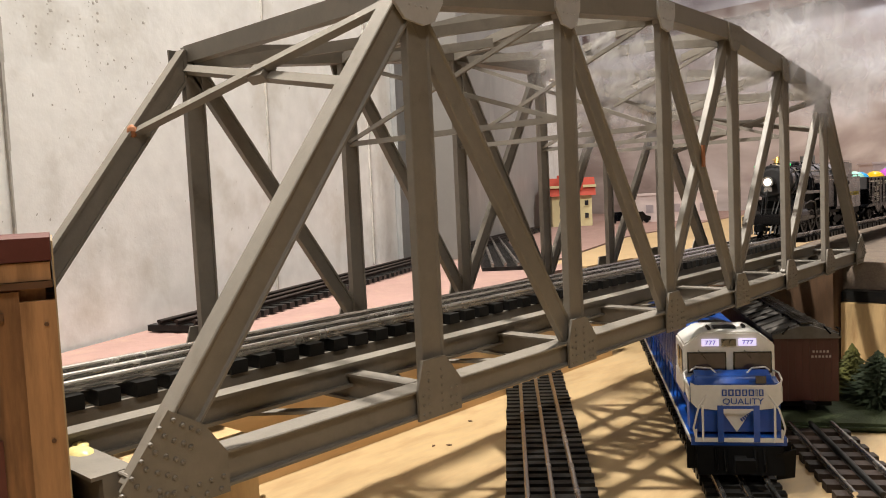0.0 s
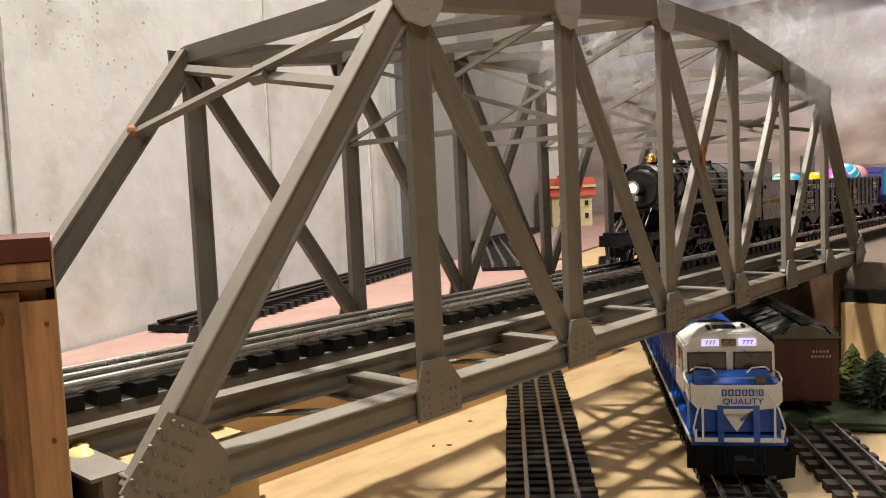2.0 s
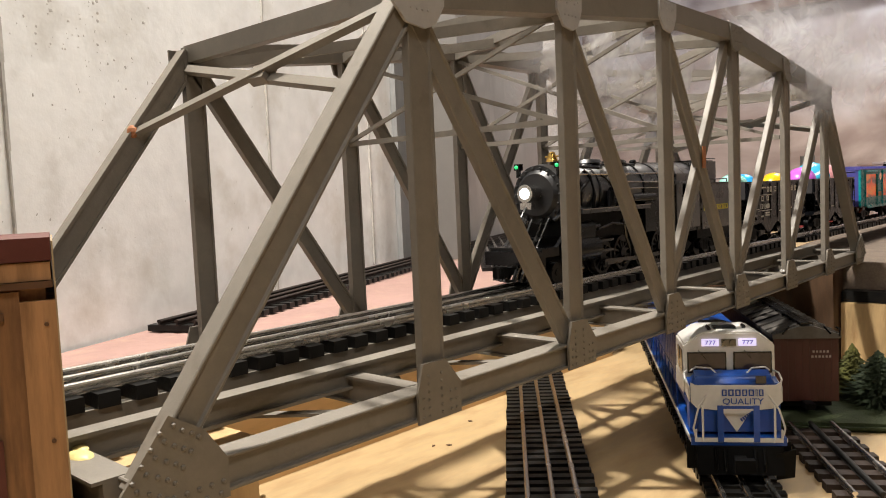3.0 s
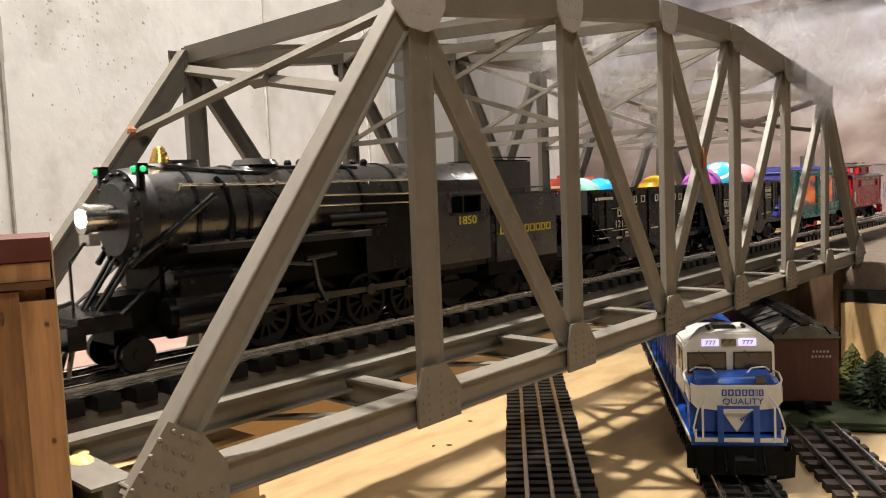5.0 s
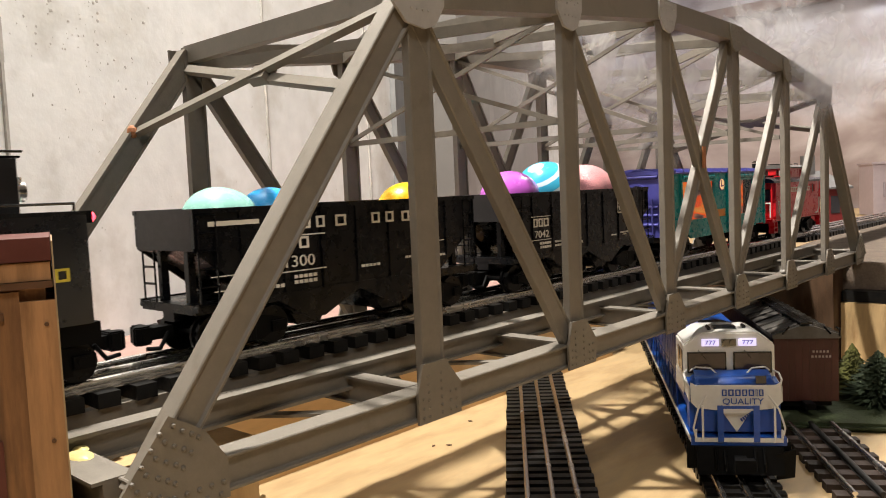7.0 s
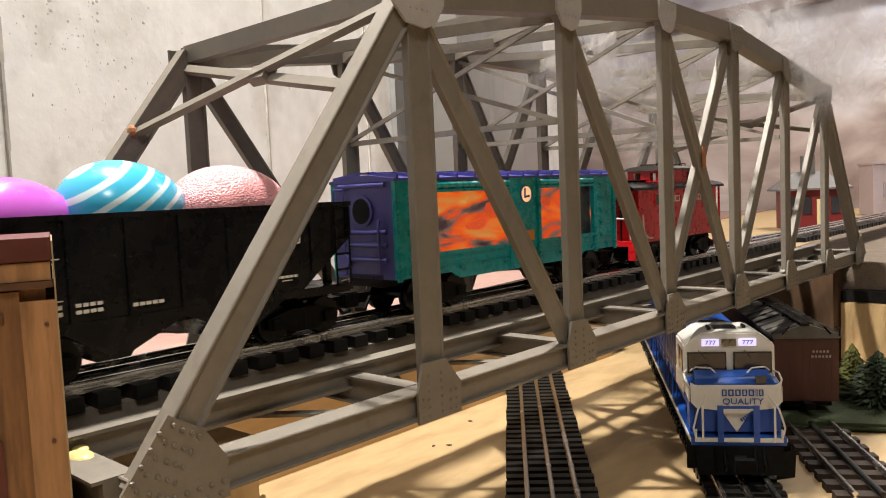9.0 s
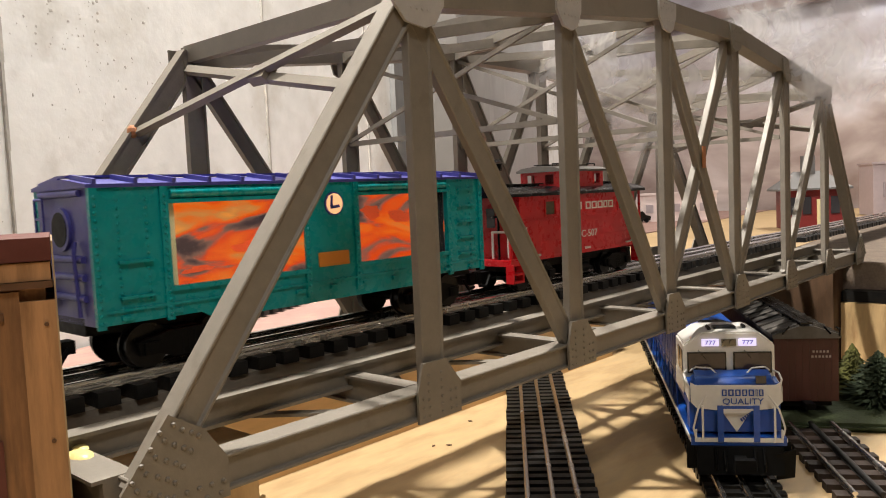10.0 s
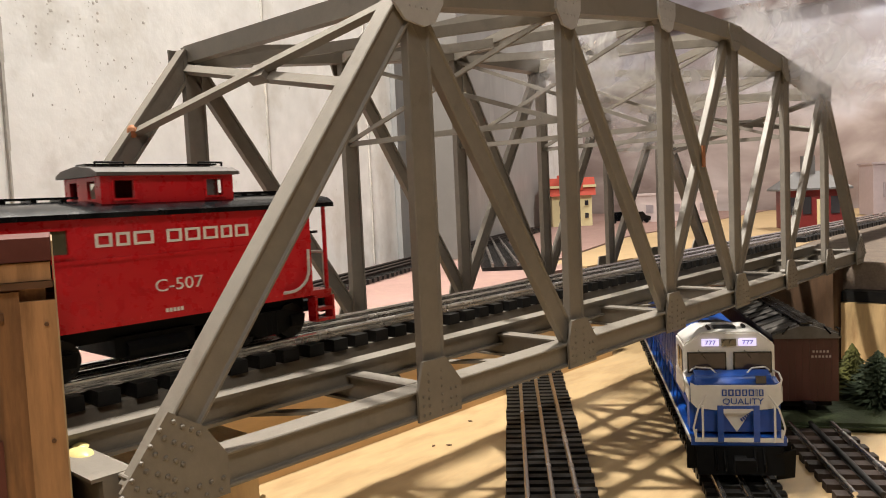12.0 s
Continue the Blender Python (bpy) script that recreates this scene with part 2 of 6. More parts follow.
def bars(name, widths, height, gap, mat, parent, at, label="", open_frames=False):
    """Plain upright blocks, one for each letter of a word, centred; None is a space."""
    bm = B()
    total = sum((w if w else 0.5 * height) + gap for w in widths) - gap
    x = -total / 2
    for w in widths:
        if w and open_frames:
            t, hh = min(w * 0.26, height * 0.24), height / 2
            for p, q, u, v in ((x, x + t, -hh, hh), (x + w - t, x + w, -hh, hh), (x + t, x + w - t, -hh, -hh + t * 0.8), (x + t, x + w - t, hh - t * 0.8, hh)):
                block(bm, p, q, u, v, 0, 0.002)
        elif w:
            block(bm, x, x + w, -height / 2, height / 2, 0, 0.002)
        x += (w if w else 0.5 * height) + gap
    return part(name, bm, mat, parent, label, at=at)


SIDE = pose(0, 0, 0, 90)      # writing upright, read from the -y side


def on_side(x, y, z):
    return Matrix.Translation((x * U, y * U, z * U)) @ SIDE


# ---- the room and the layout's boards ----
TABLE_Z, UPPER_Z, LOW_RAIL = -0.124, -0.0073, -0.113


def wall_line(x):
    return 0.345 + 0.446 * x


def room():
    bm = B()
    x0, x1 = -1.6, 2.75
    prism(bm, [(x0, wall_line(x0)), (x1, wall_line(x1)), (x1, wall_line(x1) + 0.12), (x0, wall_line(x0) + 0.12)], "z", -0.75, 1.4, k=1)
    wall = setting("wall_north", bm, CONCRETE, "grey poured concrete basement wall with pits and seams")
    u = Vector((1, 0.446, 0)).normalized()
    n = Vector((-u.y, u.x, 0))
    for s in (-0.061, 0.244, 0.489, 1.0, 1.6):
        x = s
        bm = B()
        turn = Matrix.Translation((x, wall_line(x), 0)) @ Matrix.Rotation(math.atan2(u.y, u.x), 4, "Z")
        random.seed(int(s * 100) + 50)
        z, off = -0.7, 0.0
        while z < 1.35:
            h = random.uniform(0.02, 0.07)
            off = max(-0.0012, min(0.0012, off + random.uniform(-0.0006, 0.0006)))
            w = random.uniform(0.0006, 0.0018)
            block(bm, off - w, off + w, -0.0022, 0.001, z, z + h, k=1, m=turn)
            z += h + random.choice((0, 0, 0.004))
        part("form_seam", bm, CONCRETE_DARK, wall, "rough dark seam between the casting forms")
    random.seed(9)
    bm = B()
    for i in range(420):
        x = random.uniform(-0.28, 0.2) if i < 190 else random.uniform(0.2, 0.9)
        z = random.uniform(0.05, 0.75)
        r = random.choice((0.0010, 0.0012, 0.0016, 0.002, 0.003)) * random.uniform(0.5, 1.1)
        p = Vector((x, wall_line(x), z)) + n * 0.00045
        m = Matrix.Translation(p) @ Matrix.Rotation(math.atan2(u.y, u.x), 4, "Z") @ Matrix.Diagonal((r * random.uniform(0.5, 1.2), 0.0006, r, 1))
        bmesh.ops.create_icosphere(bm, subdivisions=1, radius=1, matrix=m)
    for i in range(130):
        x, z = random.gauss(0.0, 0.045), random.gauss(0.225, 0.035)
        r = random.choice((0.0006, 0.0008, 0.0010, 0.0018)) * random.uniform(0.6, 1.2)
        p = Vector((x, wall_line(x), z)) + n * 0.00035
        m = Matrix.Translation(p) @ Matrix.Rotation(math.atan2(u.y, u.x), 4, "Z") @ Matrix.Diagonal((r * random.uniform(0.6, 1.6), 0.0006, r, 1))
        bmesh.ops.create_icosphere(bm, subdivisions=1, radius=1, matrix=m)
    tagged(part("surface_pits", bm, CONCRETE_DARK, wall, "small pits and pock marks in the concrete"), kind="stuff")
    bm = B()
    block(bm, 2.6, 2.7, -3.0, 1.6, -0.75, 1.4, k=1)
    setting("backdrop", bm, SKY, "painted cloudy sky on the end wall")
    bm = B()
    block(bm, 2.55, 2.597, -3.0, 1.46, 0.690, 0.727, k=1)
    setting("trim", bm, TRIM_BROWN, "brown wooden rail along the top of the painted sky")
    # unseen walls: dark colour stands for an unlit part of the basement
    bm = B()
    block(bm, -2.1, 2.7, -3.1, -3.0, -0.75, 1.4, k=1)
    setting("wall_south", bm, FAR_WALL, "unseen wall, coloured dark to look unlit")
    bm = B()
    block(bm, -2.1, -2.0, -3.0, 1.6, -0.75, 1.4, k=1)
    setting("wall_west", bm, FAR_WALL, "unseen wall, coloured dark to look unlit")
    bm = B()
    block(bm, -2.1, 2.8, -3.1, 1.7, 1.4, 1.45, k=1)
    setting("ceiling", bm, CEILING, "plain basement ceiling")
    # unseen floor, kept dark so black cars reflect less from below
    bm = B()
    block(bm, -2.1, 2.8, -3.1, 1.7, -0.80, -0.75, k=1)
    setting("floor", bm, FLOOR, "unseen basement floor, coloured dark to cut reflections")


CONCRETE_DARK = material("pitted_concrete", (0.44, 0.42, 0.39), 0.9, vary=0.25, scale=60, bump=0.3)
room()


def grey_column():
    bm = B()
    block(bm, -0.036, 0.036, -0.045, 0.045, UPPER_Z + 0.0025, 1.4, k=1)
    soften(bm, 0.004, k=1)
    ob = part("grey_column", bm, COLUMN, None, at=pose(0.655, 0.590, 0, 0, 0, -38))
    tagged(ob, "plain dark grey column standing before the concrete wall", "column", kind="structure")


# sheet added over the wall; its darker grey stands in for shade there
def wall_shade_sheet():
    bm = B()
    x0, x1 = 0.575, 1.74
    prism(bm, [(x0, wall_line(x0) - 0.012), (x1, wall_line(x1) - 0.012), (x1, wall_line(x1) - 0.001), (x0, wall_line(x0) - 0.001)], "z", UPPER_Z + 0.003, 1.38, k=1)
    setting("wall_panel", bm, WALL_SHADE, "added grey sheet on the concrete wall, carrying its shaded look")


WALL_SHADE = material("satin_grey_sheet", (0.30, 0.30, 0.30), 0.42, vary=0.22, scale=14, bump=0.08, stretch=(1.5, 1.5, 0.6), spots=(0.42, 0.42, 0.41), spot_at=(0.56, 0.78))
wall_shade_sheet()
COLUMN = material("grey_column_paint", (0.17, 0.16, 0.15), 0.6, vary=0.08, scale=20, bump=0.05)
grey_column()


BALLAST = material("brown_ballast", (0.17, 0.13, 0.10), 0.9, vary=0.3, scale=150, bump=0.4)


def boards():
    bm = B()
    prism(bm, [(-0.9, -0.55), (2.55, -0.75), (2.55, 1.44), (-0.9, -0.065)], "z", TABLE_Z - 0.018, TABLE_Z, k=1)
    setting("table_board", bm, PLY, "pale plywood train table board with faint stains")
    bm = B()
    prism(bm, [(0.745, -0.75), (2.55, -0.75), (2.55, 0.30), (0.745, 0.115)], "z", UPPER_Z - 0.032, UPPER_Z, k=1)
    setting("upper_board", bm, BALLAST, "tan upper board of the layout")
    bm = B()
    prism(bm, [(0.62, 0.296), (0.745, 0.296), (0.745, 0.117), (2.55, 0.302), (2.55, 0.72), (1.15, 0.53), (0.62, 0.36)], "z", UPPER_Z - 0.02, UPPER_Z, k=1)
    setting("tan_ground", bm, TAN, "tan painted board behind the bridge")
    bm = B()
    prism(bm, [(-0.16, 0.262), (0.30, 0.262), (0.618, 0.302), (0.618, 0.362), (1.15, 0.532), (2.55, 0.722), (2.55, 1.475), (-0.16, 0.268)], "z", UPPER_Z - 0.02, UPPER_Z + 0.002, k=1)
    setting("pink_ground", bm, PINK, "pink insulation foam ground with rough surface")


boards()


# ---- track ----
def track(name, length, pitch, tie_len, tie_w, tie_h, rail_h, gauge, tie_mat, rail_mat, m, label, lo=0.0, mid_mat=None):
    """Three-rail track along +x from lo, its rail tops at z = 0; metres."""
    t = thing(name, m, label, "track")
    n = int((length - lo) / pitch)
    bm = B()
    block(bm, -tie_w / 2, tie_w / 2, -tie_len / 2, tie_len / 2, -rail_h - tie_h, -rail_h, k=1)
    soften(bm, 0.0005, k=1, segments=1)
    first = part("tie", bm, tie_mat, t, at=pose(lo + pitch / 2, 0, 0))
    random.seed(len(name) + n)
    for i in range(1, n):
        again(first, pose(lo + pitch * (i + 0.5) + random.uniform(-0.0006, 0.0006), random.uniform(-0.0006, 0.0006), 0, 0, 0, random.uniform(-1.2, 1.2)))
    for y in (-gauge / 2, 0, gauge / 2):
        bm = B()
        half = [(0.0007, 0), (0.0014, -0.0003), (0.0019, -0.0010), (0.0019, -0.0016), (0.0013, -0.0023), (0.0006, -0.0027), (0.0006, -rail_h + 0.0009), (0.0016, -rail_h + 0.0005), (0.0016, -rail_h)]
        prof = half + [(-p, q) for p, q in half[::-1]]
        prism(bm, [(p + y, q) for p, q in prof], "x", lo, length, k=1)
        part("rail", bm, (mid_mat or rail_mat) if y == 0 else rail_mat, t)
    return t


RAIL_Z = 0.205 * U
TRACK_Y = 0.80 * U


# ---- the bridge ----
WIDE = 1.50
NODES = [-1.112, 0, 1, 2, 3, 4, 5, 6.112]
TOP = [0, 1.495, 1.612, 1.726, 1.726, 1.612, 1.495, 0]


def rivets(bm, pts, y, r=0.0078):
    for x, z in pts:
        m = Matrix.Translation((x * U, y * U, z * U)) @ Matrix.Diagonal((r * U, r * 0.95 * U, r * U, 1))
        bmesh.ops.create_icosphere(bm, subdivisions=1, radius=1, matrix=m)


def channel(bm, x0, x1, y0, y1, z0, z1, lip=0.012, inset=0.02):
    """A level beam with a web and proud flanges above and below."""
    ibar(bm, (x0, (y0 + y1) / 2, (z0 + z1) / 2), (x1, (y0 + y1) / 2, (z0 + z1) / 2), z1 - z0, y1 - y0, lip, inset)


def bridge():
    b = thing("truss_bridge", pose(0, 0, 0), "grey painted riveted model truss bridge with curved top chord", "bridge")
    for y, inner in ((0.0, 1), (WIDE, -1)):
        yc = y + 0.05
        for i in range(7):
            bm = B()
            x0, x1 = NODES[i], NODES[i + 1]
            channel(bm, x0 + (0.0 if i else -0.03), x1 - 0.002, y, y + 0.10, -0.054, 0.054)
            if inner > 0:
                soften(bm, 0.0035, segments=1)
            part("bottom_chord", bm, GREY, b)
        for i in range(1, 6):
            bm = B()
            a, c = (NODES[i], yc, TOP[i]), (NODES[i + 1], yc, TOP[i + 1])
            beam(bm, a, c, 0.105, 0.10)
            soften(bm, 0.006, segments=1)
            part("top_chord", bm, GREY, b)
        for i, j in ((0, 1), (7, 6)):
            bm = B()
            a, c = Vector((NODES[i], yc, TOP[i])), Vector((NODES[j], yc, TOP[j]))
            a.y = c.y = y + 0.042
            ibar(bm, a, c, 0.100, 0.080, 0.013, 0.010)
            if inner > 0:
                soften(bm, 0.0035, segments=1)
            part("end_post", bm, GREY, b)
        for i in range(1, 7):
            bm = B()
            x, h = NODES[i] + (0.034 if inner > 0 else 0.004), TOP[i] - 0.03
            yp = y + 0.034 if inner > 0 else y + 0.022
            ibar(bm, (x, yp, 0.05), (x, yp, h), 0.122 if inner > 0 else 0.102, 0.038, 0.012, 0.008)
            if inner > 0:
                soften(bm, 0.0035, segments=1)
            part("post", bm, GREY, b)
        for i, j in ((1, 2), (2, 3), (3, 4), (4, 3), (5, 4), (6, 5)):
            bm = B()
            a, c = Vector((NODES[i], yc, TOP[i] - 0.03)), Vector((NODES[j], yc, 0.04))
            off = 0.0 if (i, j) != (4, 3) else 0.015
            a.y = c.y = y + (0.040 if inner > 0 else 0.030) + off
            ibar(bm, a, c, 0.098 if inner > 0 else 0.084, 0.038, 0.013, 0.009)
            if inner > 0:
                soften(bm, 0.0035, segments=1)
            part("diagonal", bm, GREY, b)
        outer = y - 0.012 if inner > 0 else y + 0.10
        for i in range(8):
            bm, rv = B(), B()
            x = NODES[i]
            if i in (0, 7):
                s = 1 if i == 0 else -1
                pts = [(0.068, 0.215), (0.172, 0.150), (0.240, 0.052), (0.240, -0.062), (0.02, -0.062), (-0.075, 0.035)]
                prism(bm, [(x + s * p, q) for p, q in pts], "y", outer, outer + 0.012)
                dots = [(0.068 - 0.028 * n + 0.012, 0.185 - 0.037 * n) for n in range(5)] + [(0.105 - 0.026 * n, 0.165 - 0.036 * n) for n in range(5)]
                dots += [(0.152 - 0.026 * n, 0.135 - 0.036 * n) for n in range(5)] + [(0.03 + 0.038 * n, -0.012) for n in range(6)] + [(0.03 + 0.045 * n, -0.045) for n in range(5)]
                dots += [(0.040 - 0.028 * n, 0.172 - 0.037 * n) for n in range(5)] + [(0.132 - 0.026 * n, 0.150 - 0.036 * n) for n in range(5)]
                rivets(rv, [(x + s * p, q) for p, q in dots], y - 0.012 if inner > 0 else y + 0.112, 0.0088)
            else:
                s = 1
                pts = [(-0.055, 0.157), (0.068, 0.157), (0.150, 0.056), (0.148, -0.062), (-0.085, -0.062), (-0.085, 0.056)]
                prism(bm, [(x + p, q) for p, q in pts], "y", outer, outer + 0.012)
                dots = [(p, 0.03 * n - 0.04) for n in range(6) for p in (-0.03, 0.04)] + [(p, q) for p in (-0.06, 0.09, 0.12) for q in (-0.04, -0.005, 0.03)]
                rivets(rv, [(x + p, q) for p, q in dots], y - 0.012 if inner > 0 else y + 0.112, 0.0072)
            plate = part("gusset_plate", bm, GREY, b)
            tagged(part("rivets", rv, GREY, plate, smooth=True), kind="stuff")
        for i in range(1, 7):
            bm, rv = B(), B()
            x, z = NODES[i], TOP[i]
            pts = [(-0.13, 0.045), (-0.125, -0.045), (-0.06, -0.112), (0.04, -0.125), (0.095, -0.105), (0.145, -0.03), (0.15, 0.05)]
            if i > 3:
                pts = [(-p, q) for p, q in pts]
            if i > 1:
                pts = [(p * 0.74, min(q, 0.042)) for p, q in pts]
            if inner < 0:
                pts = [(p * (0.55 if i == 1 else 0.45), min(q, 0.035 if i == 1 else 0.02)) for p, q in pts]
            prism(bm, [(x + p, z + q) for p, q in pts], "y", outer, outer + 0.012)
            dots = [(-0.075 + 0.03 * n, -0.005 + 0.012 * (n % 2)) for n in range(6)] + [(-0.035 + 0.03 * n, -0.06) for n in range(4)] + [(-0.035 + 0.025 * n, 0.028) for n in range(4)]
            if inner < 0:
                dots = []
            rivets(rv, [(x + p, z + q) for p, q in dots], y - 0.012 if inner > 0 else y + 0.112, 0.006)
            # near plates at nodes 1 to 3: paler grey carries their sheen
            plate = part("gusset_plate", bm, PLATE_SHEEN if inner > 0 and i < 4 else GREY, b)
            tagged(part("rivets", rv, PLATE_SHEEN if inner > 0 and i < 4 else GREY, plate, smooth=True), kind="stuff")
    y0, y1 = 0.06, WIDE + 0.04
    # cross struts and bracing in the plane of the top chords
    for i in range(1, 7):
        bm = B()
        x, z = NODES[i], TOP[i]
        beam(bm, (x, y0, z + 0.008), (x, y1, z + 0.008), 0.082 if i in (1, 6) else 0.07, 0.05, side=(1, 0, 0))
        part("top_strut", bm, GREY, b)
        if i < 6:
            a, c = NODES[i + 1], TOP[i + 1]
            for p, q, dz in ((y0, y1, 0.0), (y1, y0, -0.022)):
                bm = B()
                beam(bm, (x, p, z - 0.03 + dz), (a, q, c - 0.03 + dz), 0.02, 0.05, side=(0, 0, 1))
                part("top_brace", bm, GREY, b)
    # sway frames below the struts
    for i in range(2, 6):
        x, z = NODES[i], TOP[i]
        zl = 1.085
        bm = B()
        beam(bm, (x, y0, zl), (x, y1, zl), 0.028, 0.024, side=(1, 0, 0))
        part("sway_strut", bm, GREY, b)
        for p, q, dx in ((y0, y1, 0.012), (y1, y0, -0.012)):
            bm = B()
            beam(bm, (x + dx, p, zl), (x + dx, q, z - 0.05), 0.022, 0.016, side=(1, 0, 0))
            part("sway_brace", bm, GREY, b)
    # portal bracing in the slope of the end posts
    for i, j in ((0, 1), (7, 6)):
        a, c = Vector((NODES[i], 0, 0)), Vector((NODES[j], 0, TOP[j]))

        def on_post(f, y):
            p = a.lerp(c, f)
            return Vector((p.x, y, p.z))
        side = (c - a).normalized().cross(Vector((0, 1, 0)))
        for p, q, s in ((on_post(0.735, y1), on_post(0.965, y0), 0.018), (on_post(0.965, y1), on_post(0.775, y0), -0.018)):
            bm = B()
            beam(bm, p + side * s, q + side * s, 0.040, 0.03, side=side)
            part("portal_brace", bm, GREY, b)
        bm = B()
        m = on_post(0.861, 0.73)
        d = (c - a).normalized()
        beam(bm, m - d * 0.036, m + d * 0.036, 0.11, 0.046, side=side)
        part("portal_plate", bm, GREY, b)
    bm = B()
    k = Vector(NODES[:1] + [0, 0]).lerp(Vector((0, 0, TOP[1])), 0.735)
    ball(bm, (k.x - 0.03, y1 - 0.02, k.z + 0.02), 0.024, 0.029, 0.032, seg=10)
    part("bare_joint", bm, RUST, b, "bare orange-brown solder joint where paint is missing")
    bm = B()
    block(bm, 2.49, 2.53, 0.012, 0.020, 0.86, 0.99)
    part("bare_joint", bm, RUST, b, "patch of orange primer on a diagonal crossing")
    # floor system
    for i in range(8):
        x = NODES[i] + (-0.04 if i == 0 else 0.04 if i == 7 else 0)
        bm = B()
        d = 0.06 if i in (0, 7) else 0.04
        ibar(bm, (x, 0.10, 0.0), (x, WIDE, 0.0), 0.11, 2 * d, 0.010, d / 2, side=(1, 0, 0))
        part("floor_beam", bm, GREY, b)
    for y in (0.42, 1.10):
        bm = B()
        channel(bm, NODES[0] - 0.06, NODES[7] + 0.06, y, y + 0.085, 0.0, 0.098, lip=0.012, inset=0.025)
        part("stringer", bm, GREY, b)
    for y in (0.625, 0.925):
        bm = B()
        block(bm, NODES[0] - 0.06, NODES[7] + 0.06, y, y + 0.05, 0.0, 0.1115)
        part("track_bearer", bm, GREY, b)
    for i in range(7):
        for p, q, dz in ((0.10, WIDE, -0.03), (WIDE, 0.10, -0.045)):
            bm = B()
            beam(bm, (NODES[i], p, dz), (NODES[i + 1], q, dz), 0.05, 0.012, side=(0, 0, 1))
            part("bottom_brace", bm, GREY, b)
    for x, y, r in ((-1.13, 0.36, 0.034), (-1.17, 0.47, 0.026), (-1.10, 0.43, 0.022)):
        bm = B()
        ball(bm, (x, y, 0.055), r, r * 1.7, r * 0.4, seg=10)
        part("glue_blob", bm, GLUE, b, "yellowed blob of dried glue", smooth=True)
    return b


BRIDGE = bridge()


# ---- track laid on the boards ----
TRACK_POSE = pose(0, TRACK_Y, RAIL_Z)
BRIDGE_TRACK = track("bridge_track", 6.2 * U, 0.0152, 0.047, 0.0092, 0.0062, 0.0050, 0.0325, TIE, STEEL, TRACK_POSE, "three-rail track with black ties on the bridge deck", lo=-2.6 * U)
track("upper_track", 14.0 * U, 0.0152, 0.060, 0.0085, 0.006, 0.0048, 0.0325, TIE, STEEL, pose(0, TRACK_Y, RAIL_Z), "three-rail track on the upper board beyond the bridge", lo=6.22 * U)
track("lower_track", 0.75, 0.0135, 0.064, 0.0075, 0.006, 0.0048, 0.034, TIE, STEEL, pose(0.1766, 0.0585, LOW_RAIL, 0, 0, 37.0), "three-rail track with black ties passing under the bridge", lo=-0.30)
track("diesel_track", 0.75, 0.0135, 0.052, 0.0075, 0.006, 0.0048, 0.034, TIE, STEEL, pose(0.2771, -0.0310, LOW_RAIL, 0, 0, 31.9), "dark three-rail track under the blue diesel", lo=-0.20)
track("siding_track", 0.155, 0.0195, 0.054, 0.0100, 0.006, 0.0048, 0.034, BROWN_TIE, STEEL, pose(0.301, -0.1147, LOW_RAIL, 0, 0, 32.1), "short cut end of three-rail track with brown ties", lo=-0.003, mid_mat=TIE)
track("wall_track", 1.3, 0.0152, 0.060, 0.0085, 0.005, 0.0048, 0.0325, TIE, BROWN_TIE, pose(0.17, 0.372, UPPER_Z + 0.013, 0, 0, 24.0), "dark track running along the concrete wall", lo=-0.13)

track("branch_track", 0.55, 0.0152, 0.060, 0.0085, 0.005, 0.0048, 0.0325, TIE, DULL_STEEL, pose(0.60, 0.420, UPPER_Z + 0.012, 0, 0, 40.0), "dark track crossing the pink ground behind the bridge", lo=-0.10)

# ---- the train; each car's base is the middle of its track at rail top ----
TRAIN, WHEELS, RODS = [], [], []


def wheelset(parent, x, r, z=None):
    bm = B()
    for s in (-1, 1):
        tube(bm, (0, s * 0.10, 0), (0, s * 0.145, 0), r, seg=24)
        tube(bm, (0, s * 0.10, 0), (0, s * 0.112, 0), r * 1.12, seg=24)
        tube(bm, (0, s * 0.145, 0), (0, s * 0.150, 0), r * 0.35, seg=12)
    tube(bm, (0, -0.10, 0), (0, 0.10, 0), 0.02, seg=8)
    w = part("wheelset", bm, WHEEL, parent, smooth=True)
    at = Vector((x * U, 0, (z or r) * U))
    w.matrix_basis = Matrix.Translation(at)
    WHEELS.append((w, at, r))
    return w


WHEEL = material("dark_wheel", (0.008, 0.008, 0.009), 0.32, metal=0.6, vary=0.2, scale=100, bump=0.03)
TRUCK = material("truck_black", (0.0025, 0.0025, 0.0027), 0.5, vary=0.3, scale=100, bump=0.0, gloss=0.12)


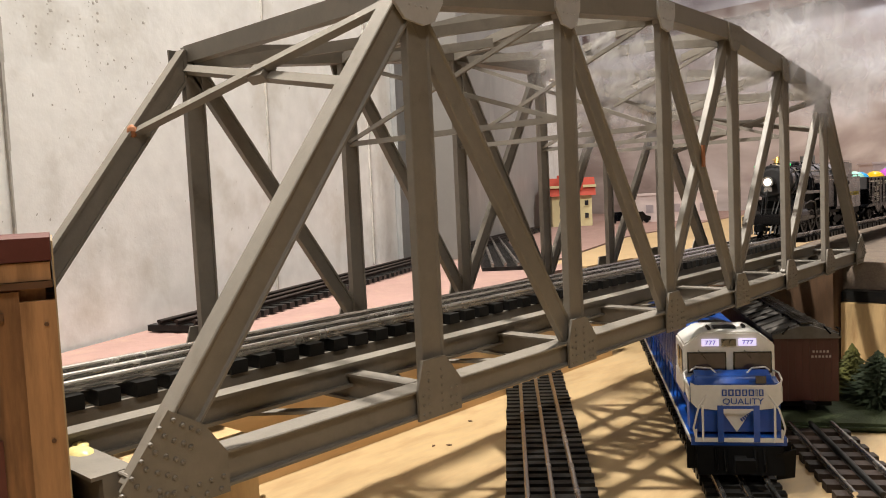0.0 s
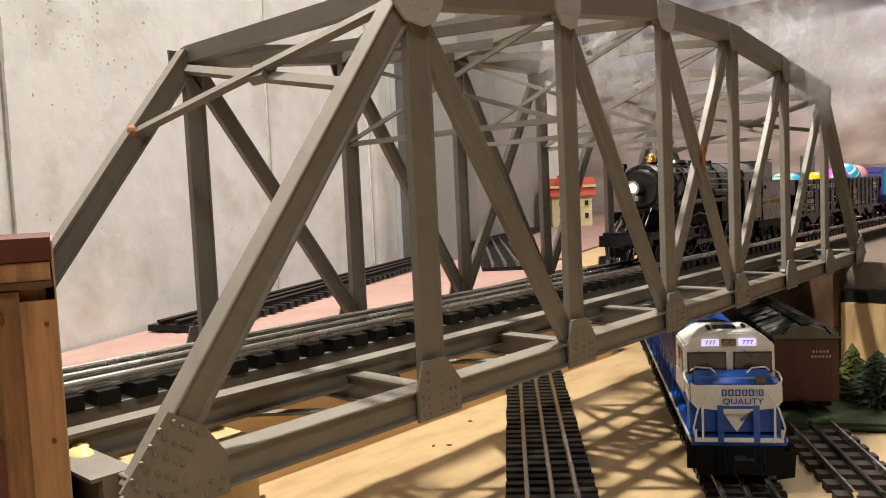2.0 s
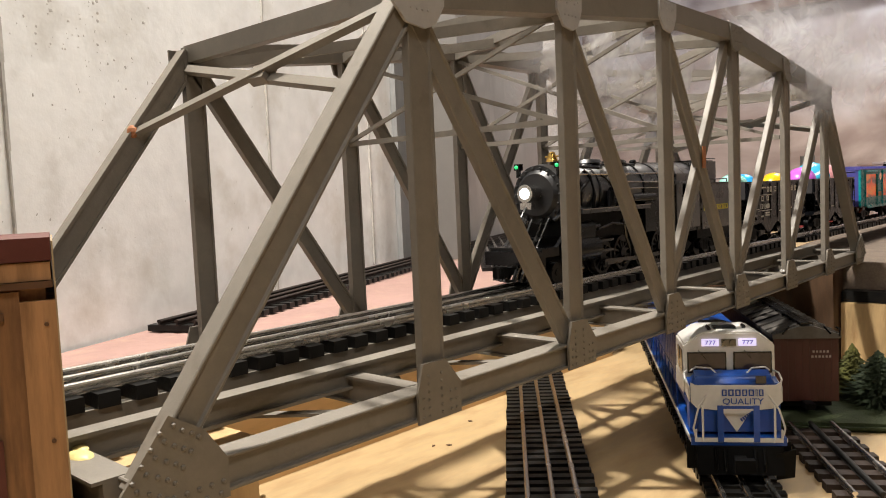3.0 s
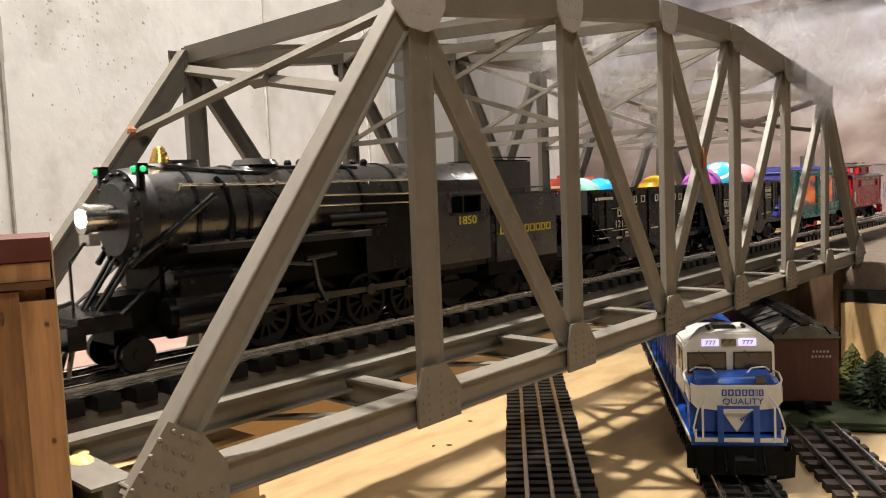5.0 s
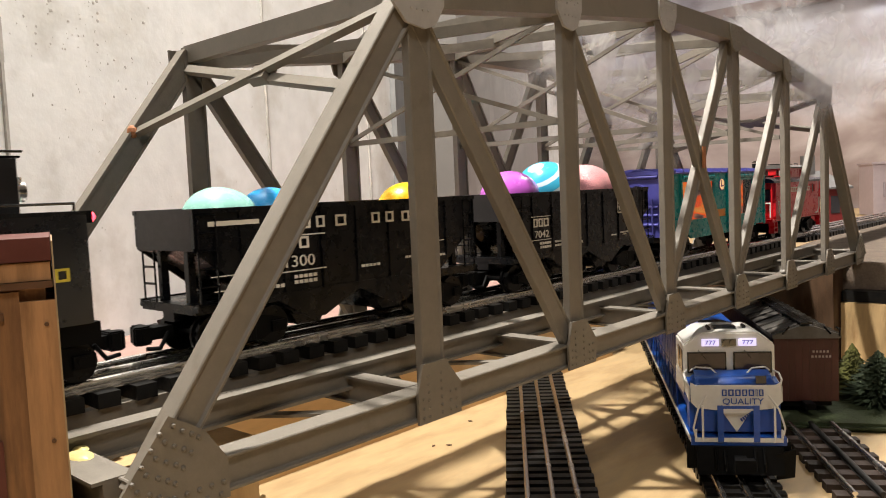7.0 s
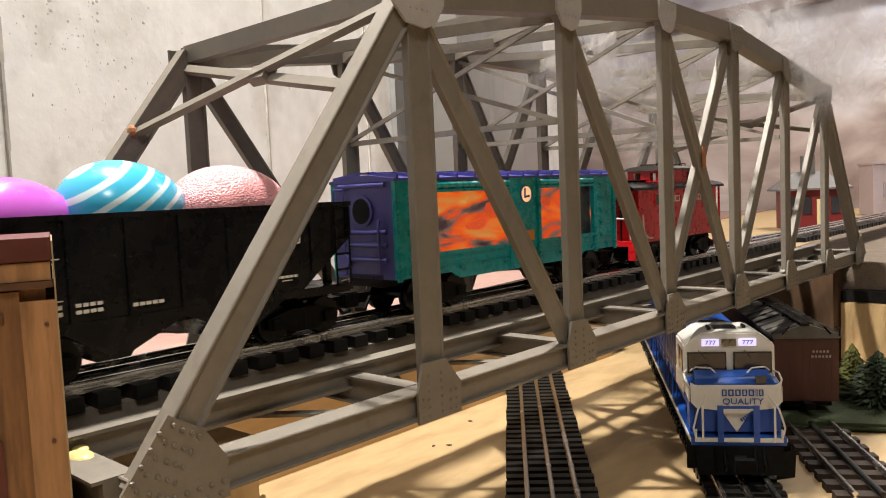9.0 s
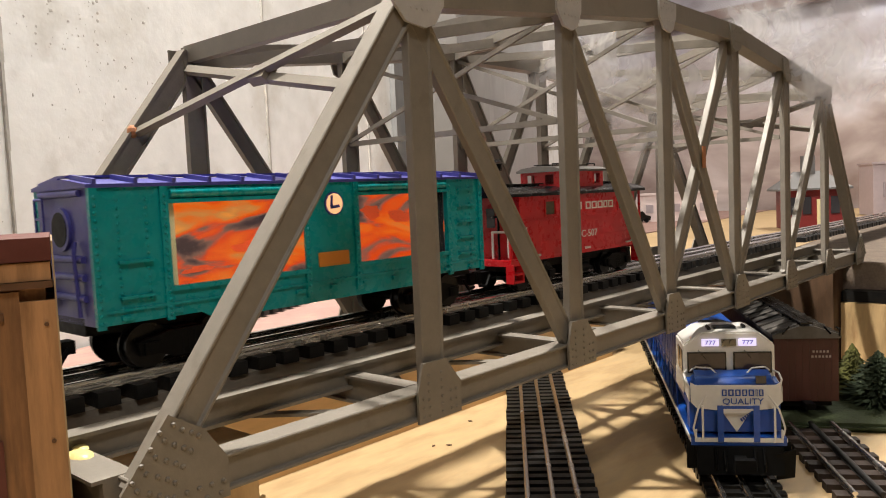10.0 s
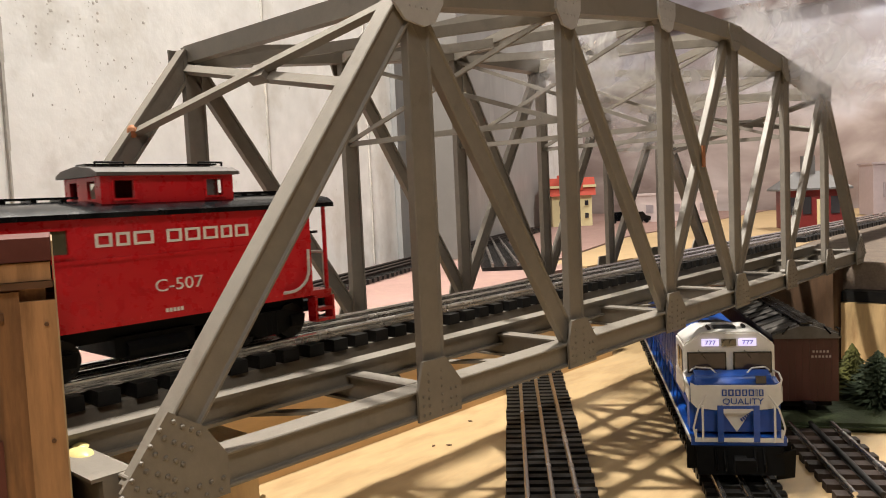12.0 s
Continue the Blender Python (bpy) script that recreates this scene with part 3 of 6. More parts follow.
def truck(parent, x, r=0.075, base=0.13):
    for s in (-1, 1):
        bm = B()
        y = s * 0.165
        prism(bm, [(x - base - 0.05, 0.095), (x - base - 0.04, 0.05), (x - base + 0.03, 0.05), (x - 0.06, 0.03), (x + 0.06, 0.03), (x + base - 0.03, 0.05), (x + base + 0.04, 0.05), (x + base + 0.05, 0.095), (x + 0.07, 0.125), (x - 0.07, 0.125)], "y", y - 0.012, y + 0.012)
        frame_ob = part("truck_sideframe", bm, TRUCK, parent)
        for d in (-base, base):
            bm = B()
            block(bm, x + d - 0.03, x + d + 0.03, y - 0.024, y + 0.024, 0.052, 0.095)
            tube(bm, (x + d, y - 0.026, 0.073), (x + d, y + 0.026, 0.073), 0.018, seg=10)
            part("journal_box", bm, TRUCK, frame_ob)
        bm = B()
        for d in (-0.025, 0, 0.025):
            tube(bm, (x + d, y, 0.035), (x + d, y, 0.115), 0.014, seg=8)
        part("bolster_spring", bm, TRUCK, frame_ob)
    bm = B()
    block(bm, x - 0.05, x + 0.05, -0.16, 0.16, 0.07, 0.13)
    part("truck_bolster", bm, TRUCK, parent)
    for d in (-base, base):
        wheelset(parent, x + d, r)


def coupler(parent, x, s):
    bm = B()
    block(bm, min(x, x + s * 0.10), max(x, x + s * 0.10), -0.03, 0.03, 0.075, 0.12)
    body = part("coupler", bm, TRUCK, parent)
    bm = B()
    prism(bm, [(x + s * 0.09, -0.045), (x + s * 0.135, -0.050), (x + s * 0.155, -0.030), (x + s * 0.150, 0.0), (x + s * 0.125, 0.012), (x + s * 0.140, 0.040), (x + s * 0.090, 0.045)], "z", 0.062, 0.132)
    soften(bm, 0.006, segments=2)
    part("knuckle", bm, TRUCK, body, smooth=True)
    bm = B()
    path(bm, [(x + s * 0.03, -0.05, 0.10), (x + s * 0.07, -0.055, 0.045), (x + s * 0.12, -0.05, 0.050)], 0.008)
    part("air_hose", bm, TRUCK, body, smooth=True)


def ladder(parent, x, y, z0, z1, w=0.09, n=6, axis="x", mat=None):
    bm = B()
    for i in range(n):
        z = z0 + (z1 - z0) * i / (n - 1)
        a, c = ((x - w / 2, y, z), (x + w / 2, y, z)) if axis == "x" else ((x, y - w / 2, z), (x, y + w / 2, z))
        tube(bm, a, c, 0.005, seg=6)
    for d in (-w / 2, w / 2):
        a = (x + d, y, z0) if axis == "x" else (x, y + d, z0)
        tube(bm, a, (a[0], a[1], z1), 0.004, seg=6)
    return part("ladder", bm, mat or SATIN, parent)


def egg(name, x, z, length, r, mat, label, car, x0):
    bm = B()
    bmesh.ops.create_uvsphere(bm, u_segments=32, v_segments=20, radius=1)
    for v in bm.verts:
        taper = 1 - 0.16 * v.co.x
        v.co = Vector((v.co.x * length * U, v.co.y * r * taper * U, v.co.z * r * taper * U))
    e = part(name, bm, mat, None, label, smooth=True)
    e.matrix_basis = pose(0, 0, 0)
    tagged(e, label, "easter egg", "eggs in the hopper cars")
    RIDERS.append((e, x0, Matrix.Translation((x * U, 0, z * U)) @ pose(0, 0, 0, 0, -6, 4)))
    return e


RIDERS = []


def glitter(name, colour, glint):
    m = material(name, colour, 0.35, vary=0.2, scale=400, bump=0.0)
    nt = m.node_tree
    b = nt.nodes["Principled BSDF"]
    v = nt.nodes.new("ShaderNodeTexVoronoi")
    v.inputs["Scale"].default_value = 1000
    co = nt.nodes.new("ShaderNodeTexCoord")
    nt.links.new(co.outputs["Object"], v.inputs["Vector"])
    bp = nt.nodes.new("ShaderNodeBump")
    bp.inputs["Strength"].default_value, bp.inputs["Distance"].default_value = 0.7, 0.0008
    nt.links.new(v.outputs["Distance"], bp.inputs["Height"])
    nt.links.new(bp.outputs[0], b.inputs["Normal"])
    b.inputs["Metallic"].default_value = glint
    return m


def striped(name, a, c, scale):
    m = material(name, a, 0.22, vary=0.04, bump=0)
    nt = m.node_tree
    b = nt.nodes["Principled BSDF"]
    co = nt.nodes.new("ShaderNodeTexCoord")
    mp = nt.nodes.new("ShaderNodeMapping")
    mp.inputs["Rotation"].default_value = (0.0, 0.45, 0.2)
    w = nt.nodes.new("ShaderNodeTexWave")
    w.bands_direction = "Z"
    w.inputs["Scale"].default_value, w.inputs["Distortion"].default_value = scale, 0.6
    ramp = nt.nodes.new("ShaderNodeValToRGB")
    ramp.color_ramp.elements[0].position, ramp.color_ramp.elements[0].color = 0.72, (*a, 1)
    ramp.color_ramp.elements[1].position, ramp.color_ramp.elements[1].color = 0.84, (*c, 1)
    nt.links.new(co.outputs["Object"], mp.inputs["Vector"])
    nt.links.new(mp.outputs[0], w.inputs["Vector"])
    nt.links.new(w.outputs["Color"], ramp.inputs[0])
    nt.links.new(ramp.outputs[0], b.inputs["Base Color"])
    return m


MINT = material("mint_plastic", (0.30, 0.62, 0.54), 0.25, vary=0.04, bump=0)
SKY_BLUE = material("blue_plastic", (0.02, 0.34, 0.78), 0.25, vary=0.04, bump=0)
YELLOW = material("yellow_plastic", (0.80, 0.45, 0.01), 0.25, vary=0.04, bump=0)
PURPLE = material("purple_plastic", (0.55, 0.12, 0.62), 0.22, vary=0.04, bump=0)
PINK_GLITTER = glitter("pink_glitter", (0.80, 0.36, 0.39), 0.15)
BLUE_STRIPED = striped("blue_stripes", (0.05, 0.42, 0.66), (0.62, 0.76, 0.80), 42)


def locomotive():
    x0 = -2.95
    o = thing("steam_locomotive", pose(x0 * U, TRACK_Y, RAIL_Z), "glossy black model steam locomotive with lit headlight", "locomotive", "train on the bridge")
    zc, r = 0.535, 0.185
    bm = B()
    tube(bm, (-0.71, 0, zc), (0.25, 0, zc + 0.005), r, r * 1.03, seg=40)
    tube(bm, (0.25, 0, zc + 0.005), (0.72, 0, zc - 0.005), r * 1.03, r * 1.1, seg=40)
    boiler = part("boiler", bm, BLACK, o, smooth=True)
    for x in (-0.56, -0.34, -0.08, 0.24, 0.48):
        bm = B()
        tube(bm, (x - 0.008, 0, zc), (x + 0.008, 0, zc), r * 1.045 + (0.008 if x > 0.2 else 0), seg=40)
        part("boiler_band", bm, SATIN, boiler, smooth=True)
    bm = B()
    block(bm, 0.24, 0.74, -0.20, 0.20, 0.24, 0.58)
    soften(bm, 0.05, segments=3)
    part("firebox", bm, SATIN, o, smooth=True)
    bm = B()
    tube(bm, (-0.77, 0, zc), (-0.71, 0, zc), r * 0.97, r * 1.02, seg=40)
    tube(bm, (-0.795, 0, zc), (-0.77, 0, zc), r * 0.70, r * 0.82, seg=32)
    front = part("smokebox_front", bm, SMOKEBOX, o, "dull grey-black smokebox front", smooth=True)
    bm = B()
    for i in range(18):
        a = i * math.tau / 18
        ball(bm, (-0.778, math.cos(a) * r * 0.88, zc + math.sin(a) * r * 0.88), 0.009, seg=8)
    part("door_bolts", bm, SMOKEBOX, front, smooth=True)
    bm = B()
    tube(bm, (-0.905, 0, zc + 0.01), (-0.78, 0, zc + 0.01), 0.050, seg=24)
    tube(bm, (-0.907, 0, zc + 0.01), (-0.89, 0, zc + 0.01), 0.055, seg=24)
    lamp = part("headlight", bm, CHROME, o, "round chromed headlight", smooth=True)
    bm = B()
    tube(bm, (-0.913, 0, zc + 0.01), (-0.908, 0, zc + 0.01), 0.031, 0.033, seg=24)
    part("headlight_lens", bm, LAMP_WHITE, lamp, "lit white lens")
    bm = B()
    block(bm, -0.90, -0.86, -0.04, 0.04, zc - 0.085, zc - 0.045)
    part("number_board", bm, CHROME, lamp)
    for y in (-0.15, 0.15):
        bm = B()
        tube(bm, (-0.755, y, zc + 0.11), (-0.755, y, zc + 0.17), 0.016, seg=8)
        block(bm, -0.775, -0.735, y - 0.02, y + 0.02, zc + 0.155, zc + 0.195)
        ml = part("marker_lamp", bm, SATIN, o)
        bm = B()
        ball(bm, (-0.777, y, zc + 0.175), 0.012, seg=10)
        ball(bm, (-0.755, y + (-0.022 if y < 0 else 0.022), zc + 0.175), 0.011, seg=10)
        part("marker_lens", bm, LAMP_GREEN, ml, "green glowing lens")
    bm = B()
    tube(bm, (-0.52, 0, zc + r - 0.03), (-0.52, 0, zc + r + 0.020), 0.085, 0.066, seg=24)
    tube(bm, (-0.52, 0, zc + r + 0.016), (-0.52, 0, zc + r + 0.027), 0.070, seg=24)
    part("smokestack", bm, BLACK, o, smooth=True)
    bm = B()
    tube(bm, (-0.60, 0, zc + r + 0.018), (-0.60, 0, zc + r + 0.066), 0.040, 0.022, seg=20)
    ball(bm, (-0.60, 0, zc + r + 0.066), 0.022, 0.022, 0.016, seg=12)
    tube(bm, (-0.60, -0.05, zc + r + 0.050), (-0.60, 0.05, zc + r + 0.050), 0.006, seg=8)
    part("bell", bm, BRASS, o, "polished brass bell", smooth=True)
    for x, lx in ((-0.18, 0.090), (0.17, 0.080)):
        bm = B()
        ball(bm, (x, 0, zc + r - 0.035), lx * 1.45, lx * 1.1, 0.062, seg=24)
        tube(bm, (x, 0, zc + r + 0.008), (x, 0, zc + r + 0.030), lx * 1.08, lx * 0.92, seg=24)
        tube(bm, (x, 0, zc + r + 0.030), (x, 0, zc + r + 0.036), lx * 0.5, lx * 0.42, seg=16)
        part("steam_dome", bm, BLACK, o, smooth=True)
    bm = B()
    for x, y in ((0.02, 0.045), (0.02, -0.045), (0.05, 0.0), (0.39, 0.04), (0.39, -0.04), (0.43, 0.0)):
        tube(bm, (x, y, zc + r - 0.03), (x, y, zc + r + 0.012), 0.02, 0.014, seg=10)
        ball(bm, (x, y, zc + r + 0.016), 0.018, seg=10)
    part("safety_valves", bm, SATIN, o, smooth=True)
    for s in (-1, 1):
        bm = B()
        y = s * r
        path(bm, [(-0.62, y * 0.86, zc + 0.115), (-0.2, y * 0.88, zc + 0.112), (0.64, y * 0.94, zc + 0.115)], 0.0055)
        path(bm, [(-0.05, y * 1.0, zc + 0.058), (0.02, y * 1.06, zc + 0.058), (0.50, y * 1.08, zc + 0.050), (0.66, y * 1.09, zc + 0.068)], 0.0045)
        path(bm, [(-0.02, y * 1.04, zc + 0.015), (0.70, y * 1.1, zc + 0.008)], 0.0045)
        for x in (-0.62, -0.42, -0.2, 0.05, 0.3, 0.55):
            tube(bm, (x, y * 0.85, zc + 0.095), (x, y * 0.95, zc + 0.12), 0.006, seg=6)
        part("handrail", bm, CHROME, o, "thin bright boiler handrail and pipes", smooth=True)
        bm = B()
        path(bm, [(-0.50, y * 1.06, zc + 0.075), (-0.72, y * 0.98, zc - 0.085), (-0.80, s * 0.13, zc - 0.16)], 0.012)
        part("sloping_handrail", bm, SATIN, o, smooth=True)
        bm = B()
        path(bm, [(-0.62, s * 0.06, zc + r + 0.005), (-0.50, s * 0.08, zc + r - 0.012), (-0.40, s * 0.10, zc + r - 0.02), (-0.20, s * 0.11, zc + r - 0.03), (-0.12, s * 0.07, zc + r - 0.005), (0.30, s * 0.09, zc + r - 0.01)], 0.009)
        path(bm, [(-0.45, s * 0.13, zc + 0.14), (-0.43, s * 0.165, zc + 0.10), (-0.42, s * 0.19, zc - 0.02), (-0.43, s * 0.185, zc - 0.12)], 0.012)
        path(bm, [(-0.28, s * 0.15, zc + 0.12), (-0.20, s * 0.185, zc + 0.05), (-0.12, s * 0.195, zc + 0.01)], 0.008)
        part("piping", bm, SATIN, o, smooth=True)
        bm = B()
        tube(bm, (0.02, s * 0.205, zc - 0.055), (0.34, s * 0.205, zc - 0.055), 0.032, seg=16)
        part("air_tank", bm, SATIN, o, smooth=True)
        bm = B()
        tube(bm, (-0.24, s * 0.20, zc + 0.005), (-0.24, s * 0.20, zc - 0.09), 0.032, seg=14)
        tube(bm, (-0.17, s * 0.20, zc + 0.03), (-0.17, s * 0.20, zc - 0.06), 0.026, seg=14)
        part("air_pump", bm, SATIN, o, smooth=True)
        bm = B()
        block(bm, -0.62, 0.24, min(s * 0.17, s * 0.235), max(s * 0.17, s * 0.235), zc - 0.115, zc - 0.10)
        block(bm, -0.64, 0.24, min(s * 0.228, s * 0.236), max(s * 0.228, s * 0.236), zc - 0.128, zc - 0.098)
        board = part("running_board", bm, BLACK, o)
        # bright strip drawn along the board's edge in place of its highlight
        bm = B()
        block(bm, -0.64, 0.24, min(s * 0.236, s * 0.239), max(s * 0.236, s * 0.239), zc - 0.104, zc - 0.099)
        part("board_edge", bm, CHROME, board, "bright metal strip in place of a highlight on the edge")
        bm = B()
        prism(bm, [(-0.62, zc - 0.115), (-0.60, zc - 0.10), (-0.86, 0.23), (-0.88, 0.22)], "y", min(s * 0.175, s * 0.20), max(s * 0.175, s * 0.20))
        part("sloping_step", bm, SATIN, o)
        bm = B()
        tube(bm, (-0.70, s * 0.17, 0.19), (-0.44, s * 0.17, 0.19), 0.085, seg=24)
        tube(bm, (-0.69, s * 0.165, 0.315), (-0.45, s * 0.165, 0.315), 0.048, seg=20)
        block(bm, -0.67, -0.47, min(s * 0.10, s * 0.22), max(s * 0.10, s * 0.22), 0.19, 0.32)
        cyl = part("cylinder", bm, SATIN, o, smooth=True)
        bm = B()
        tube(bm, (-0.715, s * 0.17, 0.19), (-0.70, s * 0.17, 0.19), 0.06, seg=20)
        part("cylinder_cover", bm, CHROME_DARK, cyl, "bright machined cover", smooth=True)
        bm = B()
        tube(bm, (-0.445, s * 0.165, 0.315), (-0.36, s * 0.165, 0.315), 0.03, seg=16)
        part("valve_cover", bm, CHROME_DARK, cyl, "bright machined cover", smooth=True)
        bm = B()
        block(bm, -0.44, -0.20, min(s * 0.175, s * 0.195), max(s * 0.175, s * 0.195), 0.215, 0.23)
        block(bm, -0.44, -0.20, min(s * 0.175, s * 0.195), max(s * 0.175, s * 0.195), 0.150, 0.165)
        part("crosshead_guide", bm, CHROME_DARK, o)
        bm = B()
        path(bm, [(-0.40, s * 0.195, 0.30), (-0.22, s * 0.195, 0.33), (-0.05, s * 0.195, 0.31)], 0.010)
        path(bm, [(-0.06, s * 0.20, 0.33), (-0.04, s * 0.20, 0.22), (0.0, s * 0.20, 0.15)], 0.010)
        path(bm, [(-0.10, s * 0.20, 0.335), (0.06, s * 0.20, 0.345)], 0.012)
        part("valve_gear", bm, CHROME_DARK, o, smooth=True)
    # drivers and rods
    rd = 0.118
    driver_x = [-0.27, 0.0, 0.27, 0.54]
    throw = 0.05
    for x in driver_x:
        bm = B()
        for s in (-1, 1):
            tube(bm, (0, s * 0.10, 0), (0, s * 0.112, 0), rd * 1.09, seg=32)
            n = 32
            for (ra, rb, ya, yb) in ((rd, rd * 0.84, 0.10, 0.148), (rd * 0.3, 0.001, 0.10, 0.155)):
                vs = []
                for i in range(n):
                    a = i * math.tau / n
                    vs.append([bm.verts.new((math.cos(a) * q * U, s * w * U, math.sin(a) * q * U)) for q, w in ((ra, ya), (ra, yb), (rb, yb), (rb, ya))])
                for i in range(n):
                    j = (i + 1) % n
                    for f in range(4):
                        g = (f + 1) % 4
                        bm.faces.new((vs[i][f], vs[i][g], vs[j][g], vs[j][f]))
            for i in range(12):
                a = i * math.tau / 12
                beam(bm, (math.cos(a) * rd * 0.2, s * 0.135, math.sin(a) * rd * 0.2), (math.cos(a) * rd * 0.9, s * 0.135, math.sin(a) * rd * 0.9), 0.013, 0.02)
            prism(bm, [(math.cos(a) * rd * 0.85, math.sin(a) * rd * 0.85) for a in [radians(q) for q in range(230, 311, 10)]], "y", min(s * 0.12, s * 0.147), max(s * 0.12, s * 0.147))
            tube(bm, (0, s * 0.15, throw), (0, s * 0.185, throw), 0.02, seg=12)
        bmesh.ops.recalc_face_normals(bm, faces=bm.faces[:])
        w = part("driving_wheel", bm, WHEEL, o, "spoked driving wheel pair", smooth=True)
        at = Vector((x * U, 0, rd * U))
        w.matrix_basis = Matrix.Translation(at)
        WHEELS.append((w, at, rd))
    for s in (-1, 1):
        bm = B()
        beam(bm, (driver_x[0], s * 0.168, 0), (driver_x[-1], s * 0.168, 0), 0.028, 0.012)
        for x in driver_x:
            tube(bm, (x, s * 0.160, 0), (x, s * 0.178, 0), 0.028, seg=14)
        rod = part("side_rod", bm, CHROME_DARK, o, "worn steel side rod", smooth=True)
        RODS.append((rod, Vector((0, 0, rd * U)), rd, throw))
        bm = B()
        beam(bm, (-0.30, s * 0.188, 0.02), (0.27, s * 0.188, 0), 0.022, 0.012)
        tube(bm, (0.27, s * 0.182, 0), (0.27, s * 0.198, 0), 0.026, seg=14)
        rod = part("main_rod", bm, CHROME_DARK, o, "worn steel main rod", smooth=True)
        RODS.append((rod, Vector((0, 0, rd * U)), rd, throw))
    bm = B()
    block(bm, -0.86, 0.95, -0.085, 0.085, 0.10, 0.27)
    block(bm, -0.70, 0.70, -0.13, 0.13, 0.24, 0.42)
    block(bm, 0.55, 1.06, -0.15, 0.15, 0.16, 0.26)
    part("engine_frame", bm, TRUCK, o)
    wheelset(o, -0.80, 0.062)
    wheelset(o, 0.86, 0.085)
    bm = B()
    prism(bm, [(0.70, 0.10), (0.76, 0.13), (0.97, 0.13), (1.04, 0.10), (0.97, 0.06), (0.86, 0.04), (0.75, 0.06)], "y", -0.175, -0.155)
    prism(bm, [(0.70, 0.10), (0.76, 0.13), (0.97, 0.13), (1.04, 0.10), (0.97, 0.06), (0.86, 0.04), (0.75, 0.06)], "y", 0.155, 0.175)
    part("trailing_truck", bm, TRUCK, o)
    # pilot
    bm = B()
    block(bm, -1.02, -0.84, -0.19, 0.19, 0.17, 0.225)
    block(bm, -1.06, -1.00, -0.20, 0.20, 0.125, 0.205)
    pil = part("pilot_beam", bm, SATIN, o)
    bm = B()
    for i in range(9):
        y = -0.16 + 0.04 * i
        beam(bm, (-1.03, y, 0.13), (-1.03 - 0.08 * (1 - abs(y) / 0.2), y * 0.9, 0.03), 0.012, 0.016)
    part("pilot_bars", bm, CHROME_DARK, pil)
    bm = B()
    path(bm, [(-1.03, -0.17, 0.2), (-1.08, -0.17, 0.21), (-1.08, -0.17, 0.27), (-1.03, -0.17, 0.28)], 0.008)
    path(bm, [(-0.955, 0.0, 0.22), (-0.955, 0.0, 0.40), (-0.90, 0.0, 0.46)], 0.006)
    for y in (-0.07, -0.035, 0.035, 0.07):
        path(bm, [(-0.90, y, 0.22), (-0.77, y * 1.2, 0.40)], 0.008)
    part("pilot_rail", bm, CHROME_DARK, pil, smooth=True)
    coupler(o, -1.06, -1)
    # cab
    bm = B()
    block(bm, 0.695, 0.71, -0.205, 0.205, 0.23, 0.66)
    cab = part("cab", bm, BLACK, o)
    for s in (-1, 1):
        y0, y1 = (s * 0.205, s * 0.218) if s > 0 else (s * 0.218, s * 0.205)
        for a, c, p, q in ((0.70, 1.10, 0.23, 0.475), (0.70, 0.80, 0.475, 0.64), (1.03, 1.10, 0.475, 0.64), (0.80, 1.03, 0.59, 0.64)):
            bm = B()
            block(bm, a, c, y0, y1, p, q)
            part("cab_panel", bm, BLACK, cab)
    bm = B()
    prof = [(math.sin(a) * 0.235, 0.50 + math.cos(a) * 0.235) for a in [radians(q) for q in range(-72, 73, 12)]]
    prof = [(p, min(q, 0.735)) for p, q in prof]
    prism(bm, prof + [(p * 0.94, q - 0.014) for p, q in prof[::-1]], "x", 0.67, 1.14)
    part("cab_roof", bm, BLACK, cab, smooth=True)
    bm = B()
    block(bm, 0.79, 1.04, -0.228, -0.216, 0.465, 0.477)
    block(bm, 0.89, 0.90, -0.214, -0.209, 0.475, 0.59)
    part("window_sill", bm, CHROME_DARK, cab)
    bm = B()
    block(bm, 0.72, 1.08, -0.20, 0.20, 0.20, 0.25)
    block(bm, 0.72, 0.80, -0.15, 0.15, 0.25, 0.5)
    # panel added behind the far window so the cab looks dark inside
    block(bm, 0.72, 1.08, 0.182, 0.201, 0.24, 0.60)
    part("backhead", bm, SATIN, cab)
    letters("cab_number", "1850", 0.060, GOLD, o, on_side(0.915, -0.2195, 0.435), 1.25, "yellow road number")
    TRAIN.append((o, x0))


